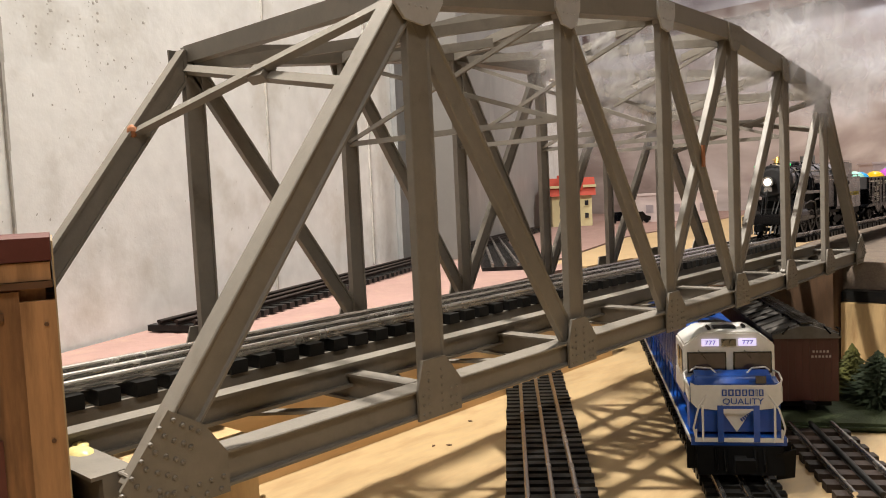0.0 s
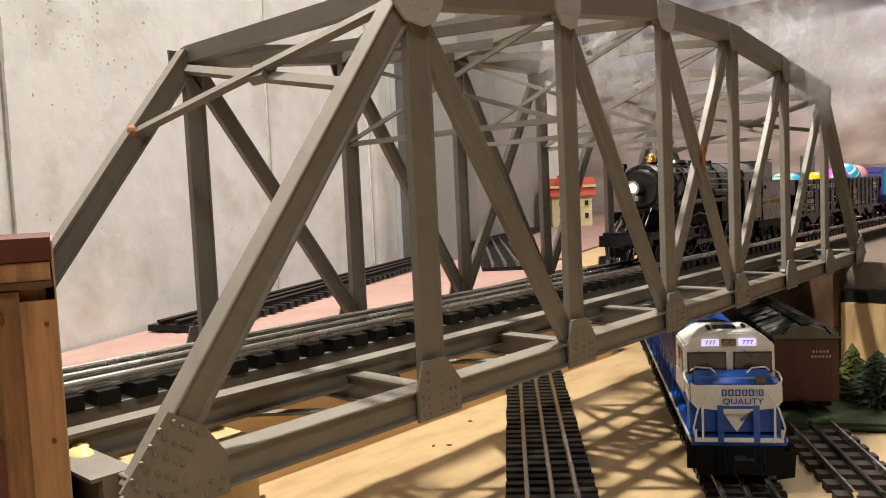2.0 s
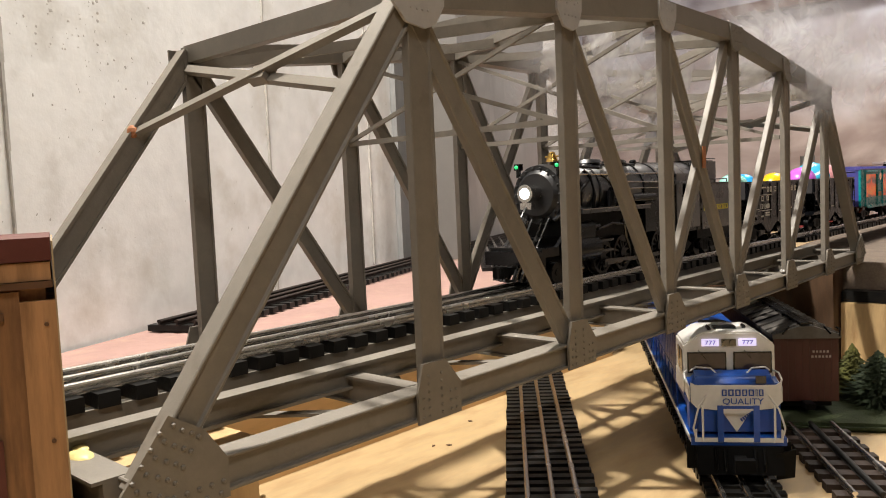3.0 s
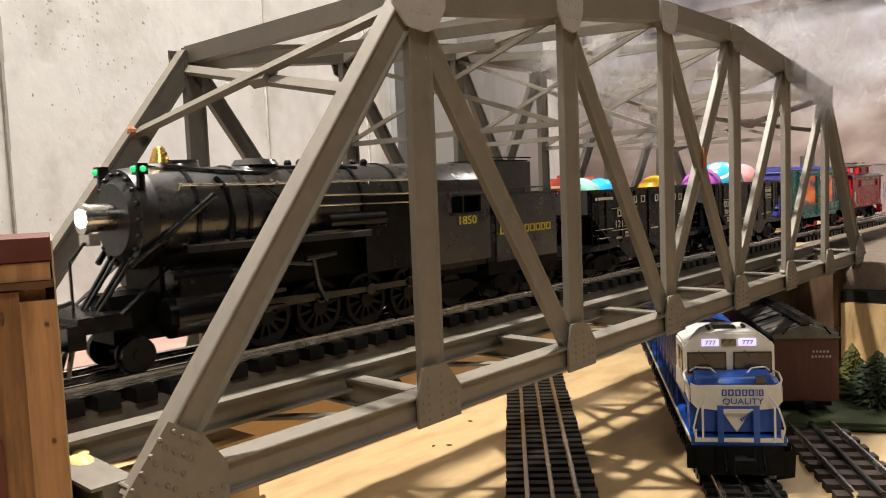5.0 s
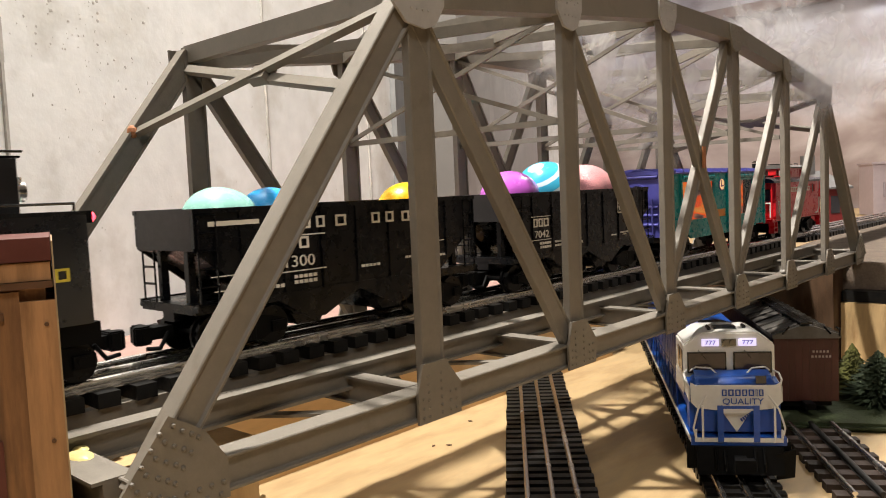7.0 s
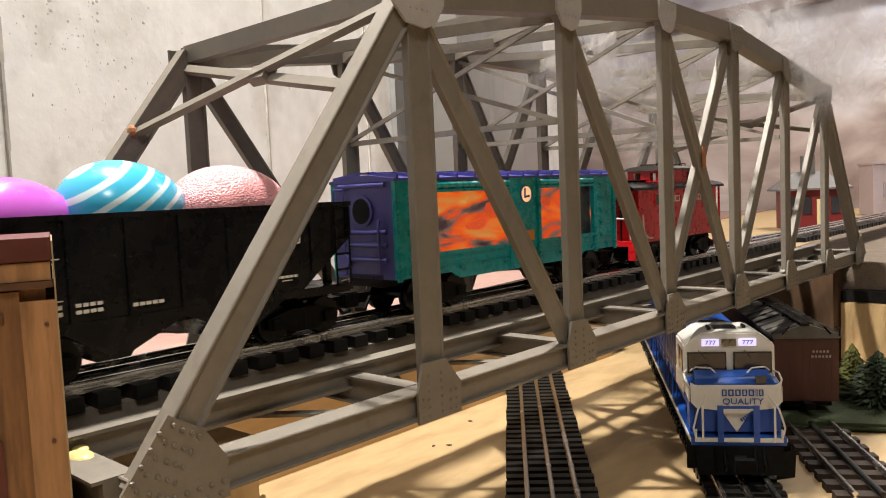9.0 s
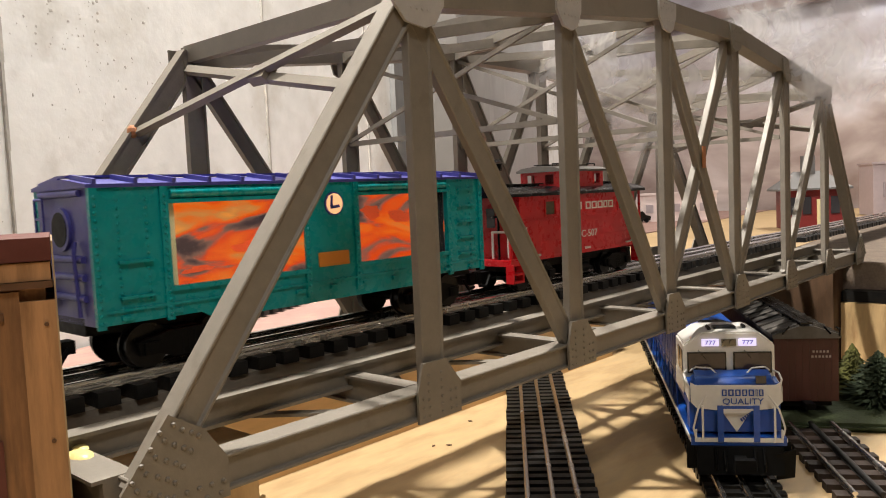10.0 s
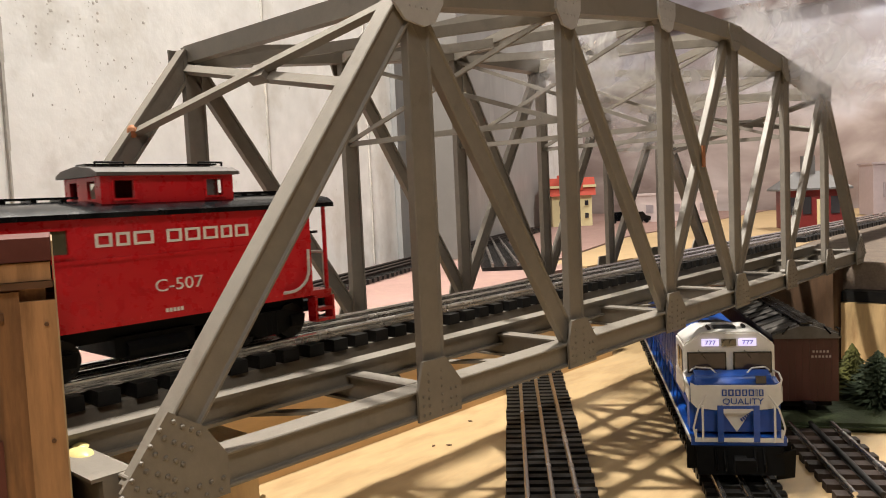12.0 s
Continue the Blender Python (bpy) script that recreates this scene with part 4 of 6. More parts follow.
def tender():
    x0 = -1.505
    o = thing("tender", pose(x0 * U, TRACK_Y, RAIL_Z), "black tender with yellow lettering and red rear lamps", "tender", "train on the bridge")
    h = 0.285
    bm = B()
    block(bm, -h, h, -0.212, 0.212, 0.20, 0.565)
    soften(bm, 0.018, segments=3)
    part("tank", bm, BLACK, o, smooth=True)
    bm = B()
    block(bm, -h - 0.01, 0.105, -0.165, 0.165, 0.56, 0.735)
    soften(bm, 0.03, segments=3)
    part("oil_bunker", bm, BLACK, o, smooth=True)
    bm = B()
    block(bm, -h + 0.01, 0.13, -0.13, 0.13, 0.738, 0.745)
    path(bm, [(-0.25, -0.15, 0.74), (-0.25, -0.15, 0.757), (0.13, -0.15, 0.757)], 0.004)
    part("bunker_walkway", bm, SATIN, o)
    bm = B()
    tube(bm, (0.115, -0.05, 0.60), (0.115, -0.05, 0.68), 0.04, seg=16)
    tube(bm, (0.115, -0.05, 0.635), (0.16, -0.05, 0.635), 0.034, seg=16)
    part("backup_lamp", bm, CHROME, o, "silver backup lamp", smooth=True)
    bm = B()
    path(bm, [(-h + 0.03, -0.195, 0.566), (-h + 0.03, -0.195, 0.59), (h - 0.03, -0.195, 0.59), (h - 0.03, -0.195, 0.566)], 0.0045)
    path(bm, [(0.0, -0.195, 0.566), (0.0, -0.195, 0.59)], 0.0045)
    part("deck_rail", bm, CHROME_DARK, o, smooth=True)
    bm = B()
    block(bm, -h, h, -0.2145, -0.2115, 0.552, 0.565)
    part("tank_rim", bm, CHROME_DARK, o)
    bm = B()
    for x in (-0.10, 0.06):
        for i in range(13):
            ball(bm, (x, -0.212, 0.25 + 0.024 * i), 0.004, seg=6)
    part("rivet_rows", bm, BLACK, o)
    for x, z in ((-0.22, 0.50), (-0.325, 0.385), (-0.325, 0.33)):
        bm = B()
        block(bm, x - 0.02, x + 0.02, -0.219, -0.213, z - 0.02, z + 0.02)
        block(bm, x - 0.013, x + 0.013, -0.2215, -0.218, z - 0.013, z + 0.013)
        part("step_opening", bm, CHROME_DARK, o)
    bm = B()
    block(bm, -0.36, -h, -0.205, 0.205, 0.20, 0.45)
    part("front_gangway", bm, SATIN, o)
    for y in (-0.19, 0.19):
        bm = B()
        block(bm, h, h + 0.02, y - 0.02, y + 0.02, 0.525, 0.565)
        ml = part("marker_lamp", bm, SATIN, o)
        bm = B()
        ball(bm, (h + 0.02, y, 0.545), 0.018, seg=12)
        part("marker_lens", bm, LAMP_RED, ml, "red glowing lens", smooth=True)
    bars("lettering", [0.055, 0.045, 0.068, None, 0.042, 0.046, 0.046, 0.04, 0.046], 0.043, 0.0085, GOLD, o, on_side(-0.02, -0.2145, 0.365), "yellow lettering in plain blocks", True)
    bm = B()
    block(bm, -h - 0.05, h + 0.03, -0.19, 0.19, 0.13, 0.20)
    part("underframe", bm, TRUCK, o)
    truck(o, -0.16, base=0.09, r=0.065)
    truck(o, 0.16, base=0.09, r=0.065)
    coupler(o, h + 0.03, 1)
    TRAIN.append((o, x0))


def hopper(x0, label, side_marks):
    o = thing("hopper_car", pose(x0 * U, TRACK_Y, RAIL_Z), label, "hopper car", "train on the bridge")
    h = e = 0.7875
    for s in (-1, 1):
        y0, y1 = (-0.212, -0.200) if s < 0 else (0.200, 0.212)
        bm = B()
        prism(bm, [(-h, 0.548), (-h, 0.40), (-0.53, 0.205), (-0.42, 0.17), (-0.28, 0.085), (-0.20, 0.085), (0.0, 0.175), (0.20, 0.085), (0.28, 0.085), (0.42, 0.17), (0.53, 0.205), (h, 0.40), (h, 0.548)], "y", y0, y1)
        side = part("side_sheet", bm, HOPPER, o)
        for i in range(9):
            x = -h + 0.012 + (2 * h - 0.024) * i / 8
            bm = B()
            block(bm, x - 0.012, x + 0.012, (y0 - 0.008) if s < 0 else y1, y0 if s < 0 else (y1 + 0.008), 0.41 if i in (0, 8) else 0.27 if i in (1, 7) else 0.20, 0.535)
            part("side_stake", bm, HOPPER, side)
        bm = B()
        block(bm, -h - 0.004, h + 0.004, (y0 - 0.012) if s < 0 else y0, y1 if s < 0 else y1 + 0.012, 0.535, 0.553)
        part("top_rail", bm, HOPPER, side)
        bm = B()
        block(bm, -e, e, (y0 - 0.006) if s < 0 else y0, y1 if s < 0 else y1 + 0.006, 0.175, 0.205)
        part("side_sill", bm, HOPPER, side)
    for s in (-1, 1):
        bm = B()
        prism(bm, [(s * (h - 0.005), 0.41), (s * (h - 0.012), 0.42), (s * 0.30, 0.12), (s * 0.31, 0.10)], "y", -0.20, 0.20)
        part("end_slope_sheet", bm, HOPPER, o)
        bm = B()
        block(bm, min(s * (h - 0.012), s * h), max(s * (h - 0.012), s * h), -0.199, 0.199, 0.40, 0.553)
        part("end_sheet", bm, HOPPER_END_LIT, o, "black end sheet, the light on it put into a greyer colour")
        for y in (-0.10, 0.10):
            bm = B()
            block(bm, min(s * (e - 0.03), s * (e - 0.06)), max(s * (e - 0.03), s * (e - 0.06)), y - 0.014, y + 0.014, 0.19, 0.42)
            part("end_post", bm, HOPPER, o)
        bm = B()
        block(bm, min(s * 0.50, s * e), max(s * 0.50, s * e), -0.20, 0.20, 0.165, 0.20)
        part("end_platform", bm, HOPPER, o)
        ladder(o, s * (e - 0.015), 0.155, 0.20, 0.53, axis="y")
        ladder(o, s * (e - 0.05), -0.222, 0.20, 0.53, w=0.075, axis="x")
        coupler(o, s * e, s)
        truck(o, s * 0.55)
    for x in (-0.24, 0.24):
        bm = B()
        prism(bm, [(x - 0.13, 0.18), (x + 0.13, 0.18), (x + 0.06, 0.055), (x - 0.06, 0.055)], "y", -0.15, 0.15)
        part("discharge_chute", bm, HOPPER, o)
    bm = B()
    block(bm, -h + 0.015, h - 0.015, -0.199, 0.199, 0.40, 0.41)
    block(bm, -e, e, -0.04, 0.04, 0.13, 0.18)
    part("inner_floor", bm, HOPPER, o)
    for kind, x, z, data in side_marks:
        if kind == "text":
            letters("car_number", data[0], data[1], WHITE, o, on_side(x, -0.2215, z), 1.25, "white painted characters")
        elif kind == "bars":
            bars("lettering", data[0], data[1], data[2], WHITE, o, on_side(x, -0.2215, z), "small white lettering in plain bars", data[1] > 0.03)
        else:
            bm = B()
            w, hh = data
            for a in ((-w, w, hh - 0.006, hh), (-w, w, -hh, -hh + 0.006), (-w, -w + 0.006, -hh, hh), (w - 0.006, w, -hh, hh)):
                block(bm, x + a[0], x + a[1], -0.223, -0.2208, z + a[2], z + a[3])
            plate = part("herald_border", bm, WHITE, o)
            for dz, ww in ((0.02, [0.02] * 6), (-0.02, [0.02] * 5)):
                bars("herald_bars", ww, 0.026, 0.005, WHITE, plate, on_side(x, -0.2215, z + dz))
    TRAIN.append((o, x0))
    return o


CHROME_DARK = material("worn_bright_metal", (0.11, 0.11, 0.112), 0.2, metal=0.95, vary=0.12, scale=60, bump=0.0)
SMOKEBOX = material("graphite_grey", (0.012, 0.012, 0.0135), 0.42, vary=0.2, scale=120, bump=0.1)
# greyer copy of the hopper black; light on the ends is in the colour
HOPPER_END_LIT = material("hopper_end_black", (0.03, 0.028, 0.03), 0.5, vary=0.2, scale=120, bump=0.05)


def aquarium_car():
    x0 = 3.90
    o = thing("aquarium_car", pose(x0 * U, TRACK_Y, RAIL_Z), "teal aquarium boxcar with lit orange windows and blue roof", "boxcar", "train on the bridge")
    h = 1.0
    zb, zt, w0, w1 = 0.178, 0.635, 0.285, 0.575
    for s in (-1, 1):
        y0, y1 = (-0.215, -0.200) if s < 0 else (0.200, 0.215)
        out = -1 if s < 0 else 1

        def proud(a, c, d):
            return (y0 - d, y0) if s < 0 else (y1, y1 + d)
        bm = B()
        block(bm, -0.13, 0.14, y0, y1, zb, zt)
        body = part("side_wall", bm, TEAL, o)
        for a, c, p, q in ((-h, -0.73, zb, zt), (0.73, h, zb, zt), (-0.73, -0.13, zb, w0), (-0.73, -0.13, w1, zt), (0.14, 0.73, zb, w0), (0.14, 0.73, w1, zt)):
            bm = B()
            block(bm, a, c, y0, y1, p, q)
            part("wall_panel", bm, TEAL, body)
        for a, c in ((-0.73, -0.13), (0.14, 0.73)):
            bm = B()
            ya, yb = proud(0, 0, 0.012)
            block(bm, a - 0.005, c + 0.005, ya, yb, w0 - 0.018, w0)
            block(bm, a - 0.005, c + 0.005, ya, yb, w1, w1 + 0.014)
            block(bm, a - 0.012, a, ya, yb, w0 - 0.018, w1 + 0.014)
            block(bm, c, c + 0.012, ya, yb, w0 - 0.018, w1 + 0.014)
            part("window_frame", bm, TEAL, body)
            bm = B()
            tube(bm, (a + 0.01, y0 if s < 0 else y1, w1 + 0.035), (c - 0.01, y0 if s < 0 else y1, w1 + 0.035), 0.018, seg=12)
            part("awning_roller", bm, TEAL, body, smooth=True)
            bm = B()
            block(bm, a, c, y0 + 0.004, y0 + 0.006, w0, w1)
            g = part("window_pane", bm, GLASS, body, "clear plastic window")
            g.visible_shadow = False
        for x in (-0.13, 0.14, -0.745, 0.745, -h + 0.012, h - 0.012):
            bm = B()
            ya, yb = proud(0, 0, 0.010)
            block(bm, x - 0.014, x + 0.014, ya, yb, zb - 0.01, zt)
            for i in range(17):
                ball(bm, (x, ya if s < 0 else yb, zb + 0.01 + 0.026 * i), 0.0072, seg=6)
            part("rib", bm, TEAL, body)
        bm = B()
        ya, yb = proud(0, 0, 0.008)
        block(bm, -h, h, ya, yb, zb + 0.04, zb + 0.05)
        for i in range(11):
            block(bm, -0.9 + 0.18 * i - 0.02, -0.9 + 0.18 * i + 0.02, ya - 0.004, yb + 0.004, zb + 0.012, zb + 0.026)
        part("lower_moulding", bm, TEAL, body)
        bm = B()
        prism(bm, [(-0.62, zb), (0.62, zb), (0.56, zb - 0.035), (-0.56, zb - 0.035)], "y", y0, y1)
        part("side_skirt", bm, TEAL, body)
        bm = B()
        for xx in (-0.86, 0.86):
            for i in range(15):
                ball(bm, (xx - 0.05, y0 if s < 0 else y1, zb + 0.05 + 0.026 * i), 0.0065, seg=6)
                ball(bm, (xx + 0.05, y0 if s < 0 else y1, zb + 0.05 + 0.026 * i), 0.0065, seg=6)
        tagged(part("rivet_rows", bm, TEAL, body), kind="stuff")
        for xx in (-0.86, 0.87):
            for z in ((0.26, 0.38) if xx < 0 else (0.26, 0.34, 0.42, 0.50, 0.58)):
                bm = B()
                ya, yb = proud(0, 0, 0.016)
                block(bm, xx - 0.06, xx + 0.06, ya, yb, z, z + 0.010)
                part("grab_step", bm, TEAL, body)
    # round window with an orange glow and the orange patch on the door
    bm = B()
    tube(bm, (0.02, -0.221, 0.545), (0.02, -0.214, 0.545), 0.05, seg=28)
    rim = part("porthole", bm, NAVY, o, "round window with dark rim")
    bm = B()
    tube(bm, (0.02, -0.224, 0.545), (0.02, -0.2205, 0.545), 0.043, seg=28)
    part("porthole_pane", bm, FISH_PALE, rim, "glowing orange pane")
    bm = B()
    beam(bm, (0.005, -0.2255, 0.58), (0.0, -0.2255, 0.525), 0.012, 0.002)
    beam(bm, (0.0, -0.2255, 0.53), (0.045, -0.2255, 0.535), 0.012, 0.002)
    part("porthole_mark", bm, NAVY, rim)
    bm = B()
    block(bm, -0.075, 0.09, -0.219, -0.2145, 0.285, 0.345)
    soften(bm, 0.01, segments=1)
    part("orange_plaque", bm, ORANGE, o, "orange raised plaque")
    # lit tank scene behind the windows
    bm = B()
    block(bm, -0.78, 0.78, -0.172, 0.172, 0.26, 0.60)
    part("tank_scene", bm, AQUARIUM, o, "lit orange film of fish and coral")
    bm = B()
    block(bm, 0.60, 0.74, -0.186, 0.186, 0.26, 0.60)
    part("tank_end", bm, DARK_WINDOW, o)
    bm = B()
    block(bm, -0.745, -0.69, -0.186, 0.186, 0.27, 0.59)
    part("pale_strip", bm, CREAM, o)
    random.seed(5)
    for x, z, rx, rz, mat in ((-0.25, 0.475, 0.045, 0.036, FISH_RED), (-0.36, 0.40, 0.09, 0.024, FISH_RED), (-0.60, 0.33, 0.06, 0.012, FISH_RED), (0.27, 0.50, 0.06, 0.026, FISH_RED), (0.46, 0.47, 0.08, 0.028, FISH_RED)):
        bm = B()
        lobes = [random.uniform(0, math.tau) for _ in range(3)]
        pts = []
        for i in range(28):
            a = i * math.tau / 28
            q = 1 + 0.22 * math.sin(2 * a + lobes[0]) + 0.16 * math.sin(3 * a + lobes[1]) + 0.10 * math.sin(7 * a + lobes[2])
            pts.append((x + math.cos(a) * q * rx, z + math.sin(a) * q * rz))
        prism(bm, pts, "y", -0.176, -0.174)
        part("fish_shape", bm, mat, o)
    # ends
    for s in (-1, 1):
        bm = B()
        block(bm, min(s * h, s * (h - 0.015)), max(s * h, s * (h - 0.015)), -0.20, 0.20, zb, zt)
        prism(bm, [(-0.20, zt), (0.20, zt), (0.0, zt + 0.026)], "x", min(s * h, s * (h - 0.015)), max(s * h, s * (h - 0.015)))
        end = part("end_wall", bm, NAVY, o, "violet-blue plastic end")
        for i, (z, d) in enumerate(((0.27, 0.012), (0.34, 0.012), (0.40, 0.012), (0.62, 0.012))):
            bm = B()
            tube(bm, (s * (h + 0.004), -0.16, z), (s * (h + 0.004), 0.16, z), d, seg=10)
            part("end_rib", bm, NAVY, end, smooth=True)
        bm = B()
        tube(bm, (s * h, 0.0, 0.50), (s * (h + 0.012), 0.0, 0.50), 0.075, seg=28)
        ring = part("end_porthole", bm, NAVY, end, smooth=True)
        bm = B()
        tube(bm, (s * (h + 0.008), 0.0, 0.50), (s * (h + 0.014), 0.0, 0.50), 0.06, seg=28)
        part("end_porthole_pane", bm, TRUCK, ring, "dark round opening")
        bm = B()
        tube(bm, (s * (h + 0.02), 0.12, 0.26), (s * (h + 0.03), 0.12, 0.26), 0.035, seg=16)
        part("brake_wheel", bm, NAVY, end)
        ladder(o, s * (h + 0.016), 0.155, zb + 0.02, zt - 0.03, w=0.07, n=7, axis="y", mat=NAVY)
        bm = B()
        path(bm, [(s * (h + 0.012), -0.12, zb + 0.03), (s * (h + 0.02), -0.12, 0.42), (s * (h + 0.012), -0.12, 0.46)], 0.007)
        part("brake_staff", bm, NAVY, end, smooth=True)
        coupler(o, s * h, s)
        truck(o, s * 0.66, r=0.08, base=0.14)
    bm = B()
    prism(bm, [(-0.225, zt), (0.225, zt), (0.225, zt + 0.012), (0.05, zt + 0.034), (-0.05, zt + 0.034), (-0.225, zt + 0.012)], "x", -h - 0.01, h + 0.01)
    roof = part("roof", bm, NAVY, o, "violet-blue ribbed roof")
    for i in range(15):
        x = -h + 0.02 + (2 * h - 0.04) * i / 14
        for s in (-1, 1):
            bm = B()
            beam(bm, (x, s * 0.222, zt + 0.018), (x, s * 0.05, zt + 0.039), 0.014, 0.022)
            part("roof_rib", bm, NAVY, roof)
    bm = B()
    block(bm, -h, h, -0.045, 0.045, zt + 0.040, zt + 0.048)
    part("roof_walk", bm, NAVY, roof)
    bm = B()
    block(bm, -h, h, -0.12, 0.12, 0.14, 0.20)
    part("underframe", bm, TRUCK, o)
    TRAIN.append((o, x0))


FISH_RED = glowing("red_film", (0.60, 0.07, 0.02), 0.5)
FISH_PALE = glowing("pale_orange_film", (0.9, 0.50, 0.25), 0.75)
ORANGE = material("orange_plastic", (0.62, 0.22, 0.02), 0.4, vary=0.05, bump=0)


def aquarium_film():
    m = glowing("aquarium_film", (0.8, 0.2, 0.03), 0.8)
    nt = m.node_tree
    b = nt.nodes["Principled BSDF"]
    co = nt.nodes.new("ShaderNodeTexCoord")
    mp = nt.nodes.new("ShaderNodeMapping")
    mp.inputs["Scale"].default_value = (17, 17, 46)
    n = nt.nodes.new("ShaderNodeTexNoise")
    n.inputs["Scale"].default_value, n.inputs["Detail"].default_value, n.inputs["Distortion"].default_value = 1.0, 6, 0.8
    ramp = nt.nodes.new("ShaderNodeValToRGB")
    e = ramp.color_ramp.elements
    e[0].position, e[0].color = 0.42, (0.03, 0.02, 0.025, 1)
    e[1].position, e[1].color = 0.72, (0.90, 0.30, 0.04, 1)
    for p, c in ((0.475, (0.20, 0.10, 0.07, 1)), (0.515, (0.75, 0.06, 0.006, 1)), (0.57, (0.85, 0.13, 0.006, 1)), (0.63, (0.60, 0.22, 0.05, 1))):
        q = e.new(p)
        q.color = c
    nt.links.new(co.outputs["Object"], mp.inputs["Vector"])
    nt.links.new(mp.outputs[0], n.inputs["Vector"])
    nt.links.new(n.outputs[0], ramp.inputs[0])
    b.inputs["Base Color"].default_value = (0.04, 0.02, 0.015, 1)
    nt.links.new(ramp.outputs[0], b.inputs["Emission Color"])
    return m


AQUARIUM = aquarium_film()


def caboose():
    x0 = 5.92
    o = thing("caboose", pose(x0 * U, TRACK_Y, RAIL_Z), "bright red caboose with cupola and black roof", "caboose", "train on the bridge")
    h, zb, zt = 0.66, 0.165, 0.535
    for s in (-1, 1):
        y0, y1 = (-0.200, -0.188) if s < 0 else (0.188, 0.200)
        wins = [(-0.41, -0.31), (0.43, 0.52)]
        bm = B()
        block(bm, -h, h, y0, y1, zb, 0.42)
        side = part("side_wall", bm, RED, o)
        bm = B()
        block(bm, -h, h, y0, y1, 0.495, zt)
        part("letter_board", bm, RED, side)
        edges = [-h, wins[0][0], wins[0][1], wins[1][0], wins[1][1], h]
        for a, c in zip(edges[::2], edges[1::2]):
            bm = B()
            block(bm, a, c, y0, y1, 0.42, 0.495)
            part("wall_panel", bm, RED, side)
        ya, yb = (y0 - 0.006, y0) if s < 0 else (y1, y1 + 0.006)
        bm = B()
        block(bm, -h, h, ya, yb, 0.385, 0.397)
        part("belt_rail", bm, RED, side)
        for x in (-0.22, 0.22, -h + 0.02, h - 0.02):
            bm = B()
            for i in range(10):
                ball(bm, (x, y0 if s < 0 else y1, zb + 0.02 + 0.021 * i), 0.0035, seg=6)
            part("rivet_row", bm, RED, side)
        bm = B()
        for i in range(40):
            ball(bm, (-h + 0.02 + i * (2 * h - 0.04) / 39, y0 if s < 0 else y1, zb + 0.018), 0.0035, seg=6)
            ball(bm, (-h + 0.02 + i * (2 * h - 0.04) / 39, y0 if s < 0 else y1, 0.27), 0.0028, seg=6)
        tagged(part("sill_rivets", bm, RED, side), kind="stuff")
        for a, c in wins:
            bm = B()
            block(bm, a - 0.012, c + 0.012, ya - 0.002, yb + 0.002, 0.408, 0.418)
            block(bm, a - 0.008, a, ya, yb, 0.418, 0.50)
            block(bm, c, c + 0.008, ya, yb, 0.418, 0.50)
            block(bm, a - 0.008, c + 0.008, ya, yb, 0.497, 0.505)
            wf = part("window_frame", bm, RED, side)
            bm = B()
            block(bm, a, c, y0 + 0.004, y0 + 0.007, 0.42, 0.495)
            part("window_pane", bm, CABOOSE_PANE, wf, "dull olive window pane")
        for xx, d in ((-h + 0.03, 1), (h - 0.03, -1)):
            bm = B()
            y = ya - 0.012 if s < 0 else yb + 0.012
            pts = [(xx, y, 0.36)] + [(xx, y, 0.28)] + [(xx + d * 0.10 * (1 - math.cos(a)), y, 0.28 - 0.085 * math.sin(a)) for a in [radians(q) for q in (15, 30, 45, 60, 75, 90)]] + [(xx + d * 0.13, y, 0.195)]
            path(bm, pts, 0.0065)
            part("grab_rail", bm, WHITE_PAINT, side, "white curved grab rail", smooth=True)
    for s in (-1, 1):
        bm = B()
        xa, xb = sorted((s * h, s * (h - 0.012)))
        block(bm, xa, xb, -0.188, 0.188, zb, zt + 0.02)
        end = part("end_wall", bm, RED_DARK, o)
        bm = B()
        xa, xb = sorted((s * h, s * (h + 0.006)))
        block(bm, xa, xb, -0.05, 0.05, 0.19, 0.46)
        door = part("door", bm, RED, end)
        for y in (0.0, 0.12, -0.12):
            bm = B()
            block(bm, xa - 0.003, xb + 0.003, y - 0.03, y + 0.03, 0.36, 0.47)
            part("end_window", bm, DARK_WINDOW, end)
        bm = B()
        xa, xb = sorted((s * h, s * (h + 0.095)))
        block(bm, xa, xb, -0.20, 0.20, 0.150, 0.185)
        plat = part("platform", bm, RED, o)
        for y in (-0.19, 0.19):
            bm = B()
            tube(bm, (s * (h + 0.082), y, 0.18), (s * (h + 0.082), y, 0.54), 0.009, seg=8)
            part("corner_post", bm, RED, plat)
            bm = B()
            path(bm, [(s * (h + 0.082), y * 0.93, 0.20), (s * (h + 0.082), y * 0.93, 0.34), (s * (h + 0.082), y * 0.35, 0.34), (s * (h + 0.082), y * 0.35, 0.19)], 0.0065)
            part("end_rail", bm, WHITE_PAINT, plat, smooth=True)
            bm = B()
            x = s * (h + 0.047)
            for z in (0.055, 0.10):
                block(bm, x - 0.045, x + 0.045, y - 0.025, y + 0.025, z, z + 0.012)
            for d in (-0.045, 0.045):
                block(bm, x + d - 0.006, x + d + 0.006, y - 0.025, y + 0.025, 0.055, 0.16)
            part("steps", bm, RED, plat)
        ladder(o, s * (h + 0.09), 0.06, 0.20, 0.56, axis="y", mat=SATIN)
        bm = B()
        path(bm, [(s * (h + 0.068), -0.1, 0.18), (s * (h + 0.068), -0.1, 0.42)], 0.007)
        tube(bm, (s * (h + 0.068), -0.1, 0.42), (s * (h + 0.068), -0.1, 0.43), 0.04, seg=16)
        part("brake_wheel", bm, SATIN, plat)
